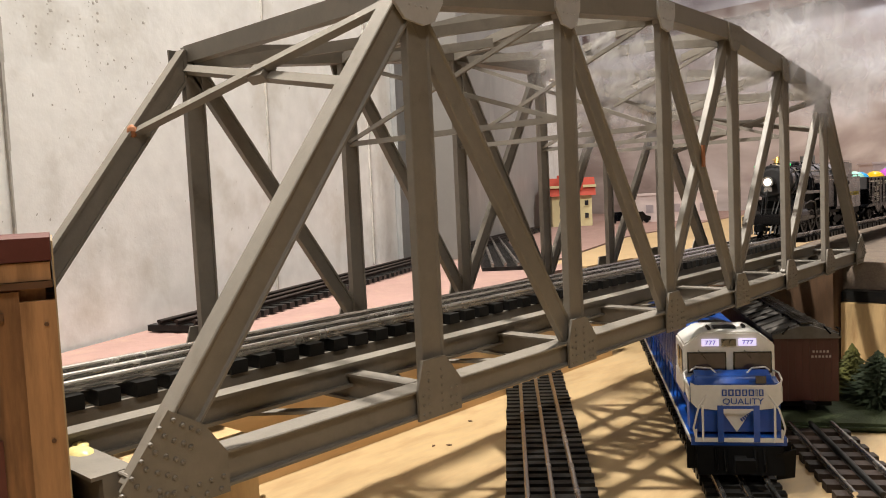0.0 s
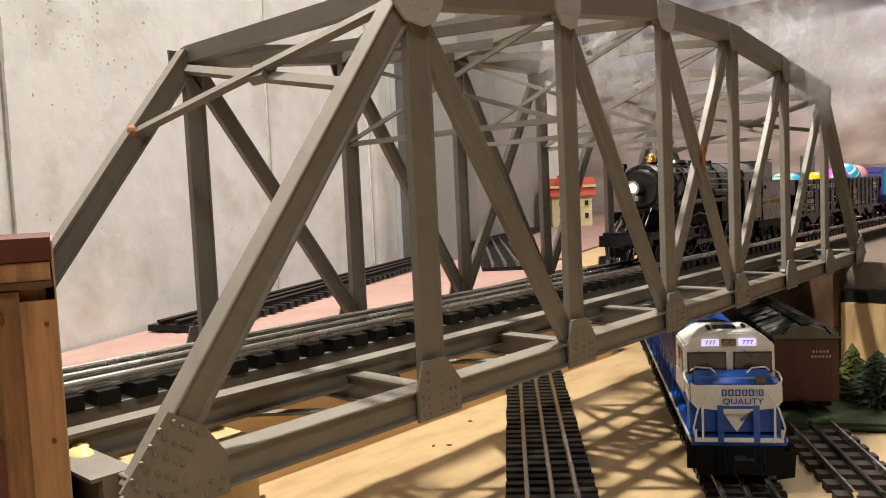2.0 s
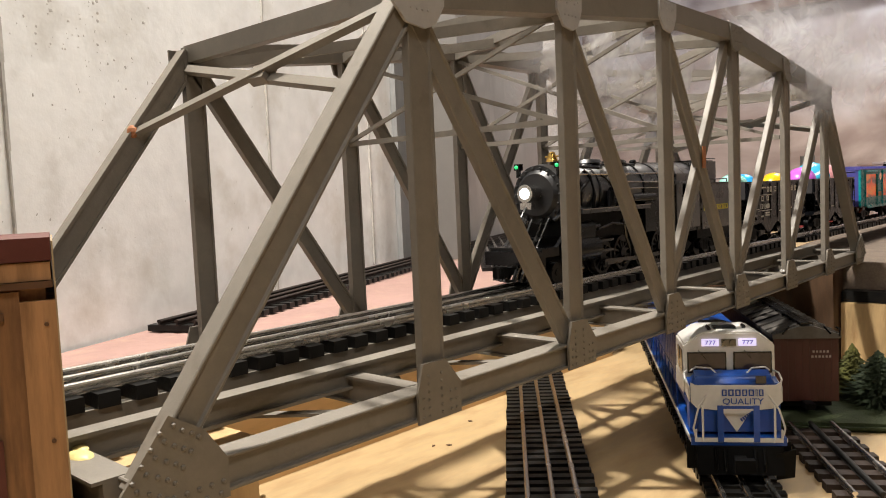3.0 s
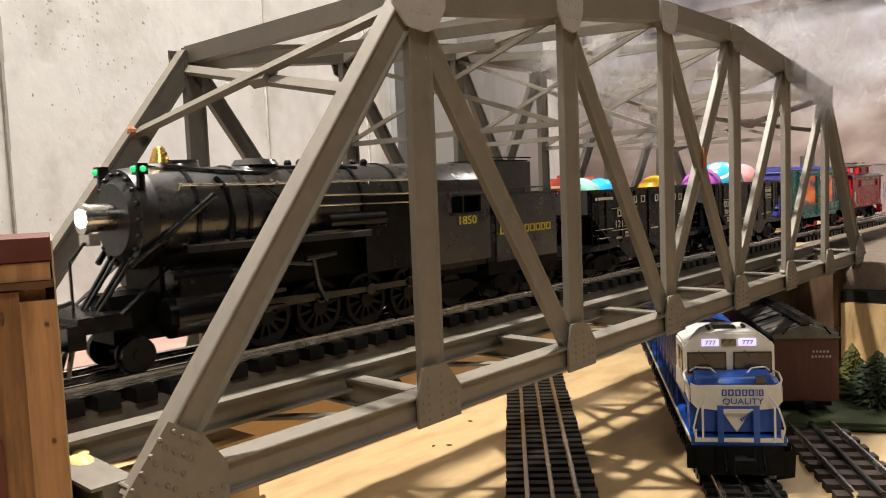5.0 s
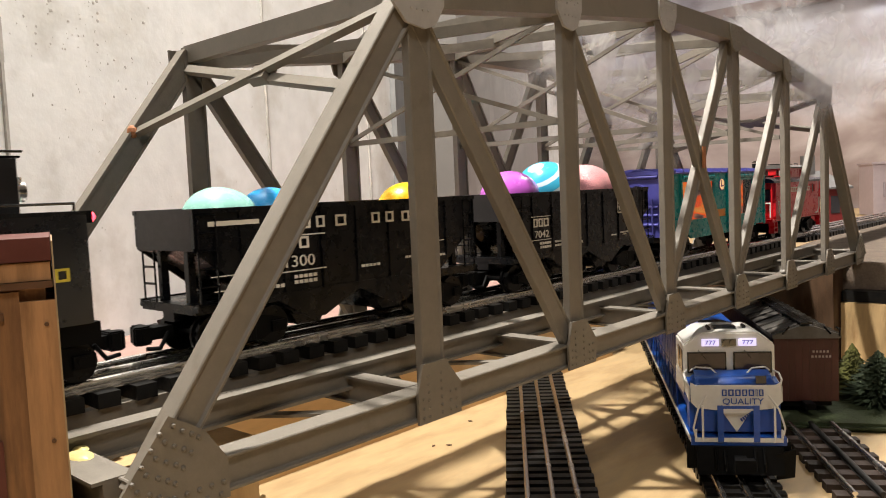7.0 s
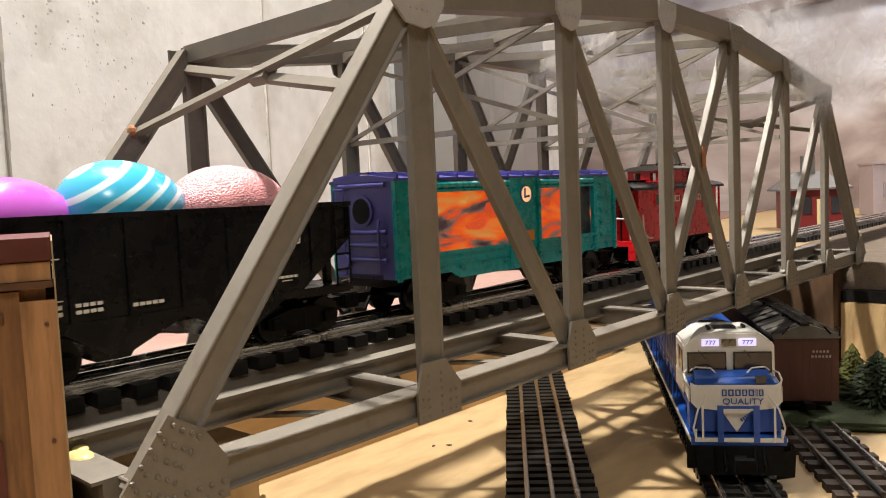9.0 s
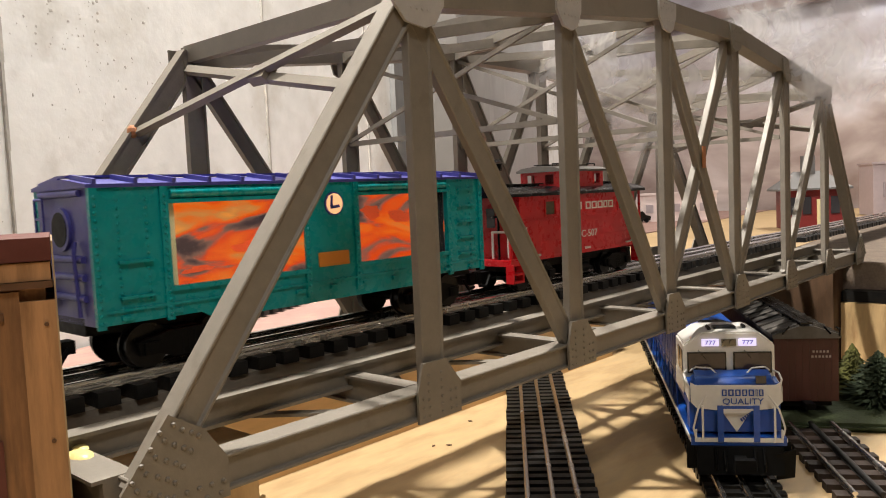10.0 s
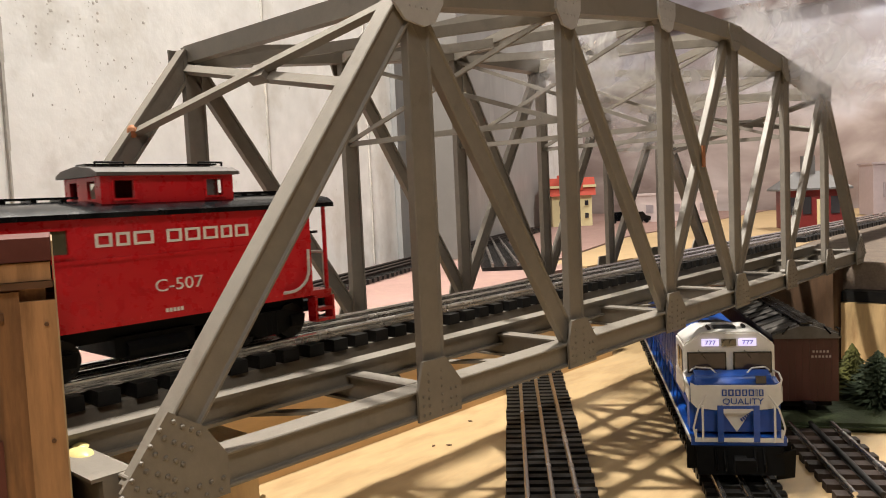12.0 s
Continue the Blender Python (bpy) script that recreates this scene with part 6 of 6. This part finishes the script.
def bristle_tree(x, y, height, radius, mat, label, seed):
    o = thing("evergreen_tree", pose(x, y, MAT_TOP), label, "tree", "bottle-brush trees")
    rng = random.Random(seed)
    bm = B()
    tube(bm, (0, 0, -0.001), (0, 0, height), 0.0022, 0.0006, seg=8, k=1)
    part("trunk", bm, OLD_WOOD, o)
    bm = B()
    layers = 26
    for i in range(layers):
        f = i / (layers - 1)
        z = height * (0.06 + 0.94 * f)
        r = radius * (1 - f) ** 0.8 + 0.0012
        n = int(16 + 44 * (1 - f))
        for j in range(n):
            a = rng.uniform(0, math.tau)
            q = r * rng.uniform(0.75, 1.12)
            d = Vector((math.cos(a), math.sin(a), rng.uniform(-0.25, 0.35)))
            tip = Vector((0, 0, z)) + d * q
            base = Vector((0, 0, z)) + d * q * 0.25
            side = Vector((-math.sin(a), math.cos(a), 0)) * 0.0011
            up = Vector((0, 0, 0.0012))
            va = [bm.verts.new(base - side), bm.verts.new(base + side), bm.verts.new(base + up * 2)]
            mid = base.lerp(tip, 0.6)
            vb = [bm.verts.new(mid - side * 1.5), bm.verts.new(mid + side * 1.5), bm.verts.new(mid + up * 1.6)]
            vt = bm.verts.new(tip)
            for p in range(3):
                q2 = (p + 1) % 3
                bm.faces.new((va[p], va[q2], vb[q2], vb[p]))
                bm.faces.new((vb[p], vb[q2], vt))
    part("bristles", bm, mat, o)
    return o


bristle_tree(0.530, -0.063, 0.047, 0.030, NEEDLE, "dark green bottle-brush evergreen tree", 1)
bristle_tree(0.552, -0.036, 0.047, 0.020, NEEDLE_LIGHT, "yellow-green bottle-brush evergreen tree", 2)


# ---- wooden supports ----
def wood_block(name, b, mat, label, category, turn=0.0, at=(0, 0, 0), bev=0.0012):
    bm = B()
    block(bm, *b, k=1)
    soften(bm, bev, k=1)
    ob = part(name, bm, mat, None, at=pose(*at, 0, 0, turn))
    return tagged(ob, label, category)


PALE_PINE = material("pale_pine", (0.66, 0.44, 0.22), 0.6, vary=0.12, scale=40, bump=0.05, stretch=(0.5, 3, 3))
# pier's brown is darkened to carry the shade under the bridge end
SHADED_PIER = material("dark_brown_wood", (0.085, 0.045, 0.022), 0.6, vary=0.3, scale=50, bump=0.15, stretch=(3, 3, 0.5))
wood_block("pine_board", (0.722, 0.742, -0.70, 0.018, TABLE_Z, UPPER_Z - 0.046), PINE, "knotty pine panel holding up the upper board", "wood panel")
wood_block("support_rail", (0.728, 0.78, -0.70, 0.018, UPPER_Z - 0.045, UPPER_Z - 0.0325), TIE, "dark strip under the upper board", "wood strip")
wood_block("bridge_pier", (0.70, 0.742, 0.020, 0.20, TABLE_Z, -0.0075), SHADED_PIER, "wooden pier under the far end of the bridge, its brown darkened as shade", "bridge pier")
wood_block("timber_block", (-0.20, -0.061, 0.050, 0.105, TABLE_Z, -0.009), PINE, "raw pine block with torn end under the bridge", "timber block")
bm = B()
random.seed(12)
for i in range(60):
    y, z = random.uniform(0.052, 0.103), random.uniform(-0.05, -0.011)
    beam(bm, (-0.063, y, z), (-0.060 + random.uniform(0.001, 0.007), y + random.uniform(-0.002, 0.002), z + random.uniform(-0.004, 0.003)), random.uniform(0.0015, 0.004), random.uniform(0.001, 0.003), side=(0, 1, 0.2), k=1)
part("torn_fibres", bm, PINE, bpy.data.objects["timber_block"])
wood_block("back_riser", (0.0, 0.58, 0.0, 0.010, TABLE_Z, UPPER_Z - 0.021), PALE_PINE, "pale orange pine riser board under the upper level", "riser board", at=(0.046, 0.266, 0), turn=0)


# ---- the wooden trackside building close to the camera ----
def wood_building():
    at = pose(-1.354 * U, -0.135 * U, 0, 0, 0, -21)
    o = thing("wooden_building", at, "weathered brown wooden model building with maroon cornice", "building")
    top = 0.70 * U
    bm = B()
    block(bm, -0.13, -0.0022, 0.0015, 0.07, TABLE_Z, top - 0.004, k=1)
    part("wall", bm, OLD_WOOD, o)
    bm = B()
    block(bm, -0.0085, 0.0, -0.0012, 0.0725, TABLE_Z, top - 0.017, k=1)
    soften(bm, 0.0006, k=1)
    part("corner_board", bm, CORNER_WOOD, o)
    bm = B()
    block(bm, -0.13, -0.0002, -0.0016, 0.0728, top - 0.0062, top, k=1)
    soften(bm, 0.0009, k=1)
    part("cornice", bm, MAROON_WOOD, o, "maroon painted cornice")
    bm = B()
    block(bm, -0.13, -0.0006, -0.0008, 0.072, top - 0.0115, top - 0.0066, k=1)
    part("frieze_board", bm, CORNER_WOOD, o)
    bm = B()
    block(bm, -0.13, -0.0003, -0.0018, 0.0728, top - 0.0135, top - 0.0117, k=1)
    part("batten", bm, OLD_DARK, o)
    for i in range(4):
        bm = B()
        x = -0.0232 - 0.0150 * i
        block(bm, x, x + 0.0147, 0.0, 0.0016, TABLE_Z, top - 0.0142, k=1)
        part("board", bm, OLD_WOOD, o)
    bm = B()
    block(bm, -0.030, -0.0125, -0.0012, 0.0, top - 0.0215, top - 0.0195, k=1)
    part("door_head", bm, OLD_DARK, o)
    bm = B()
    block(bm, -0.030, -0.0150, -0.0008, 0.0002, TABLE_Z, top - 0.0535, k=1)
    door = part("door", bm, MAROON_WOOD, o, "dark maroon door panel")
    bm = B()
    block(bm, 0.0, 0.0004, -0.0015, 0.0725, TABLE_Z, top - 0.001, k=1)
    part("edge_strip", bm, BARE_EDGE, o, "pale bare edge")
    bm = B()
    for z, x in ((0.03, -0.003), (-0.01, -0.004), (0.062, -0.0025)):
        tube(bm, (x, -0.0017, z), (x, -0.0011, z), 0.0006, seg=8, k=1)
    part("nails", bm, OLD_DARK, o)


CORNER_WOOD = material("amber_wood", (0.37, 0.195, 0.088), 0.5, vary=0.3, scale=50, bump=0.15, stretch=(4, 4, 0.5), spots=(0.14, 0.062, 0.024), spot_at=(0.52, 0.74))
BARE_EDGE = material("bare_wood_edge", (0.36, 0.26, 0.15), 0.6, vary=0.25, scale=90, bump=0.1)
OLD_DARK = material("dark_stained_wood", (0.10, 0.045, 0.02), 0.5, vary=0.25, scale=60, bump=0.1)
wood_building()


# ---- far scenery on the upper board ----
def cream_house():
    o = thing("cream_house", pose(1.62, 0.955, UPPER_Z + 0.002, 0, 0, -52), "cream toy house with red stepped roof", "house")
    bm = B()
    block(bm, -0.055, 0.055, -0.05, 0.05, 0, 0.085, k=1)
    part("wall", bm, CREAM, o)
    bm = B()
    prism(bm, [(-0.065, 0.085), (0.065, 0.085), (0.040, 0.135), (-0.040, 0.135)], "x", -0.065, 0.065, k=1)
    part("roof", bm, ROOF_RED, o, "red roof")
    bm = B()
    block(bm, -0.067, 0.067, -0.062, 0.062, 0.107, 0.114, k=1)
    part("roof_band", bm, CREAM, o)
    for s in (-1, 1):
        bm = B()
        block(bm, -0.03, 0.03, s * 0.055 - 0.008, s * 0.055 + 0.008, 0.10, 0.145, k=1)
        part("dormer", bm, ROOF_RED, o)
    for x in (-0.03, 0.012, 0.04):
        for z in (0.02, 0.055):
            bm = B()
            block(bm, x - 0.007, x + 0.007, -0.053, -0.0495, z, z + 0.018, k=1)
            w = part("window", bm, CREAM, o)
            bm = B()
            block(bm, x - 0.005, x + 0.005, -0.054, -0.0528, z + 0.002, z + 0.016, k=1)
            part("pane", bm, DARK_WINDOW, w)


def pale_building(x, y, w, h, mat, label, rows=1):
    o = thing("pale_building", pose(x, y, UPPER_Z + 0.002, 0, 0, -58), label, "building")
    bm = B()
    block(bm, -w, w, -0.05, 0.05, 0, h, k=1)
    part("wall", bm, mat, o)
    bm = B()
    block(bm, -w - 0.004, w + 0.004, -0.054, 0.054, h, h + 0.006, k=1)
    part("roof", bm, mat, o)
    n = max(2, int(w / 0.03))
    for i in range(n):
        xx = -w + (i + 0.5) * 2 * w / n
        bm = B()
        block(bm, xx - 0.010, xx + 0.010, -0.053, -0.0495, h * 0.35, h * 0.65, k=1)
        part("window", bm, PALE_DARK, o)


PALE_DARK = material("pale_window", (0.36, 0.31, 0.33), 0.4, bump=0)


def toy_car(x, y, turn, mat, label):
    o = thing("toy_car", pose(x, y, UPPER_Z + 0.002, 0, 0, turn), label, "toy car")
    bm = B()
    prism(bm, [(-0.035, 0.006), (0.035, 0.006), (0.036, 0.018), (0.02, 0.021), (0.012, 0.032), (-0.018, 0.032), (-0.028, 0.021), (-0.036, 0.019)], "y", -0.015, 0.015, k=1)
    soften(bm, 0.0015, k=1)
    part("body", bm, mat, o)
    for a in (-0.021, 0.021):
        for s in (-1, 1):
            bm = B()
            tube(bm, (a, s * 0.012, 0.0062), (a, s * 0.017, 0.0062), 0.0062, seg=14, k=1)
            part("wheel", bm, TRUCK, o)


def station():
    o = thing("red_station", pose(1.46, 0.27, UPPER_Z, 0, 0, -62), "small dark red station with grey hipped roof", "station")
    bm = B()
    block(bm, -0.054, 0.054, -0.05, 0.05, 0, 0.085, k=1)
    part("wall", bm, STATION_RED, o)
    bm = B()
    lo = [bm.verts.new(p) for p in ((-0.070, -0.066, 0.083), (0.070, -0.066, 0.083), (0.070, 0.066, 0.083), (-0.070, 0.066, 0.083))]
    hi = [bm.verts.new(p) for p in ((-0.028, 0, 0.118), (0.028, 0, 0.118))]
    lo2 = [bm.verts.new(v.co + Vector((0, 0, -0.004))) for v in lo]
    for f in ((lo[0], lo[1], hi[1], hi[0]), (lo[1], lo[2], hi[1]), (lo[2], lo[3], hi[0], hi[1]), (lo[3], lo[0], hi[0]), tuple(lo2[::-1])):
        bm.faces.new(f)
    for i in range(4):
        j = (i + 1) % 4
        bm.faces.new((lo2[i], lo2[j], lo[j], lo[i]))
    part("roof", bm, SLATE, o, "grey hipped roof")
    bm = B()
    block(bm, -0.012, 0.012, -0.012, 0.012, 0.105, 0.15, k=1)
    tube(bm, (0, 0, 0.15), (0, 0, 0.165), 0.006, 0.002, seg=8, k=1)
    part("chimney", bm, SLATE, o)
    for x in (-0.037, -0.013, 0.040):
        bm = B()
        block(bm, x - 0.008, x + 0.008, -0.053, -0.0495, 0.03, 0.065, k=1)
        part("window", bm, DARK_WINDOW, o)
    bm = B()
    block(bm, 0.006, 0.024, -0.053, -0.0495, 0.0, 0.06, k=1)
    part("door", bm, CREAM, o)


SLATE = material("slate_roof", (0.13, 0.125, 0.125), 0.6, vary=0.15, scale=60, bump=0.1)
STATION_RED = material("station_red", (0.17, 0.013, 0.014), 0.5, vary=0.12, scale=60, bump=0.05)
cream_house()
station()
pale_building(1.85, 0.75, 0.11, 0.075, PALE, "pale pinkish flat-roofed toy building")
pale_building(1.75, 1.10, 0.06, 0.045, PALE_LILAC := material("pale_lilac", (0.50, 0.42, 0.45), 0.7, vary=0.08, scale=40), "pale lilac low toy building")
pale_building(2.05, 0.20, 0.10, 0.13, PALE_LILAC, "pale lilac toy building behind the station")
toy_car(1.72, 0.86, -30, SATIN, "dark toy car parked beside the cream house")
toy_car(1.72, 0.80, -30, SATIN, "dark toy car parked beside the cream house")
toy_car(1.62, 1.08, 20, SATIN, "black toy car by the concrete wall")


def sign():
    o = thing("signal_sign", pose(1.70, 0.115, UPPER_Z, 0, 0, -75), "orange and green sign board on a grey post", "sign")
    bm = B()
    tube(bm, (0.03, 0, 0), (0.03, 0, 0.15), 0.004, seg=8, k=1)
    part("post", bm, SLATE, o)
    for z0, z1, mat in ((0.02, 0.08, LEAF_GREEN), (0.08, 0.135, ORANGE_RED)):
        bm = B()
        block(bm, -0.03, 0.027, -0.006, 0.006, z0, z1, k=1)
        soften(bm, 0.002, k=1)
        part("panel", bm, mat, o)


LEAF_GREEN = material("leaf_green", (0.03, 0.08, 0.025), 0.7, bump=0.2, scale=200)
ORANGE_RED = material("orange_red", (0.55, 0.10, 0.05), 0.6, vary=0.1)
sign()


# fallen scraps on the lower board
def scraps():
    rng = random.Random(8)
    for x, y in ((0.226, 0.215), (0.235, 0.205), (0.30, 0.235), (0.05, 0.19), (0.42, 0.20)):
        bm = B()
        bmesh.ops.create_icosphere(bm, subdivisions=1, radius=0.0016)
        for v in bm.verts:
            v.co = Vector((v.co.x * rng.uniform(0.8, 2.2), v.co.y * rng.uniform(0.6, 1.4), v.co.z * 0.5 + 0.0006))
        tagged(part("wood_scrap", bm, OLD_DARK, None, at=pose(x, y, TABLE_Z, 0, 0, rng.uniform(0, 180))), "tiny dark scrap of debris on the board", "debris", "scraps on the board")


scraps()


# ---- thin smoke hanging under the top of the bridge ----
def smoke_paint():
    m = bpy.data.materials.new("thin_smoke")
    m.use_nodes = True
    nt = m.node_tree
    nt.nodes.clear()
    out = nt.nodes.new("ShaderNodeOutputMaterial")
    mix = nt.nodes.new("ShaderNodeMixShader")
    see = nt.nodes.new("ShaderNodeBsdfTransparent")
    dif = nt.nodes.new("ShaderNodeBsdfTranslucent")
    dif.inputs[0].default_value = (0.85, 0.85, 0.88, 1)
    co = nt.nodes.new("ShaderNodeTexCoord")
    mp = nt.nodes.new("ShaderNodeMapping")
    mp.inputs["Location"].default_value, mp.inputs["Scale"].default_value = (-1, 0, -1), (2, 0, 2)
    fall = nt.nodes.new("ShaderNodeTexGradient")
    fall.gradient_type = "SPHERICAL"
    n = nt.nodes.new("ShaderNodeTexNoise")
    n.inputs["Scale"].default_value, n.inputs["Detail"].default_value, n.inputs["Distortion"].default_value = 26, 5, 1.2
    rng = nt.nodes.new("ShaderNodeMapRange")
    rng.inputs[1].default_value, rng.inputs[2].default_value, rng.inputs[4].default_value = 0.34, 0.68, 1.0
    mul = nt.nodes.new("ShaderNodeMath")
    mul.operation = "MULTIPLY"
    nt.links.new(co.outputs["Generated"], mp.inputs[0])
    nt.links.new(mp.outputs[0], fall.inputs[0])
    nt.links.new(co.outputs["Object"], n.inputs[0])
    nt.links.new(n.outputs[0], rng.inputs[0])
    nt.links.new(rng.outputs[0], mul.inputs[0])
    nt.links.new(fall.outputs[1], mul.inputs[1])
    nt.links.new(mul.outputs[0], mix.inputs[0])
    nt.links.new(see.outputs[0], mix.inputs[1])
    nt.links.new(dif.outputs[0], mix.inputs[2])
    nt.links.new(mix.outputs[0], out.inputs[0])
    return m


SMOKE_PAINT = smoke_paint()
SMOKE = []


def smoke():
    rng = random.Random(4)
    for x, y, z, w, h in ((0.26, 0.06, 0.20, 0.16, 0.09), (0.36, 0.10, 0.185, 0.20, 0.11), (0.47, 0.00, 0.215, 0.18, 0.12), (0.55, -0.02, 0.20, 0.15, 0.12), (0.62, 0.06, 0.235, 0.20, 0.14), (0.45, 0.16, 0.175, 0.22, 0.12), (0.68, -0.03, 0.21, 0.14, 0.14), (0.52, 0.04, 0.235, 0.16, 0.08)):
        bm = B()
        n = 8
        grid = []
        for i in range(n + 1):
            grid.append([bm.verts.new(((i / n - 0.5) * w, 0.012 * math.sin(3 * i / n + 2 * j / n), (j / n - 0.5) * h)) for j in range(n + 1)])
        for i in range(n):
            for j in range(n):
                bm.faces.new((grid[i][j], grid[i + 1][j], grid[i + 1][j + 1], grid[i][j + 1]))
        ob = part("smoke_wisp", bm, SMOKE_PAINT, None, smooth=True)
        tagged(ob, "thin white wisp of smoke drifting around the bridge top", "smoke", "smoke over the bridge")
        m = pose(x, y, z, rng.uniform(-10, 10), rng.uniform(-25, 25), -42)
        ob.matrix_basis = m
        SMOKE.append((ob, m, Vector((rng.uniform(-0.03, 0.03), 0, rng.uniform(0.0, 0.012)))))


smoke()


# ---- motion of the train and the bridge ----
def travel(t):
    s = t - 7.2
    trim = float(np.interp(t, [0, 0.8, 2.5, 4.8, 7.0, 9.5, 10.5, 12], [-0.03, 0.02, 0.055, -0.015, 0.012, 0.035, 0.025, -0.01]))
    return trim + 0.00063 * s ** 3 + 0.00443 * s * s + 1.34846 * s


SAG = [(0, 0.0), (1.5, 0.02), (2.0, 0.14), (2.5, 0.30), (3.0, 0.48), (4.0, 0.85), (5.0, 1.0), (5.5, 0.91), (6.0, 0.73), (6.5, 0.6), (7.0, 0.53), (8.0, 0.48), (9.0, 0.45), (9.5, 0.45), (10.0, 0.41), (10.5, 0.23), (11.0, 0.18), (12.0, 0.16)]
PIVOT = Vector((6.1 * U, 0.75 * U, 0))


def sag(t):
    a = float(np.interp(t, [p for p, _ in SAG], [q for _, q in SAG]))
    return Matrix.Translation(PIVOT + Vector((0, 0.0004 * a, 0.0013 * a))) @ pose(0, 0, 0, SAG_X * a, SAG_Y * a, 0) @ Matrix.Translation(-PIVOT)


SAG_X, SAG_Y = 0.77, -0.248


def motions():
    walk(BRIDGE, [(t, sag(t)) for t, _ in SAG])
    walk(BRIDGE_TRACK, [(t, sag(t) @ TRACK_POSE) for t, _ in SAG])
    times = [i * 0.5 for i in range(25)]
    fine = [i * 0.06 for i in range(201)]
    for wheel, place, r in WHEELS:
        walk(wheel, [(t, Matrix.Translation(place) @ Matrix.Rotation(-travel(t) / r, 4, "Y")) for t in fine])
    for rod, place, r, throw in RODS:
        walk(rod, [(t, Matrix.Translation(place + Vector((-math.sin(travel(t) / r) * throw * U, 0, math.cos(travel(t) / r) * throw * U)))) for t in fine])
    for car, x0 in TRAIN:
        walk(car, [(t, sag(t) @ pose((x0 - travel(t)) * U, TRACK_Y, RAIL_Z)) for t in times])
    for wisp, m, drift in SMOKE:
        walk(wisp, [(t, Matrix.Translation(drift * (t / 12.0)) @ m @ pose(0, 0, 0, 0, 3.0 * t * (1 if drift.x > 0 else -1), 0)) for t in (0.0, 3.0, 6.0, 9.0, 12.0)])
    for rider, x0, m in RIDERS:
        walk(rider, [(t, sag(t) @ pose((x0 - travel(t)) * U, TRACK_Y, RAIL_Z) @ m) for t in times])


motions()
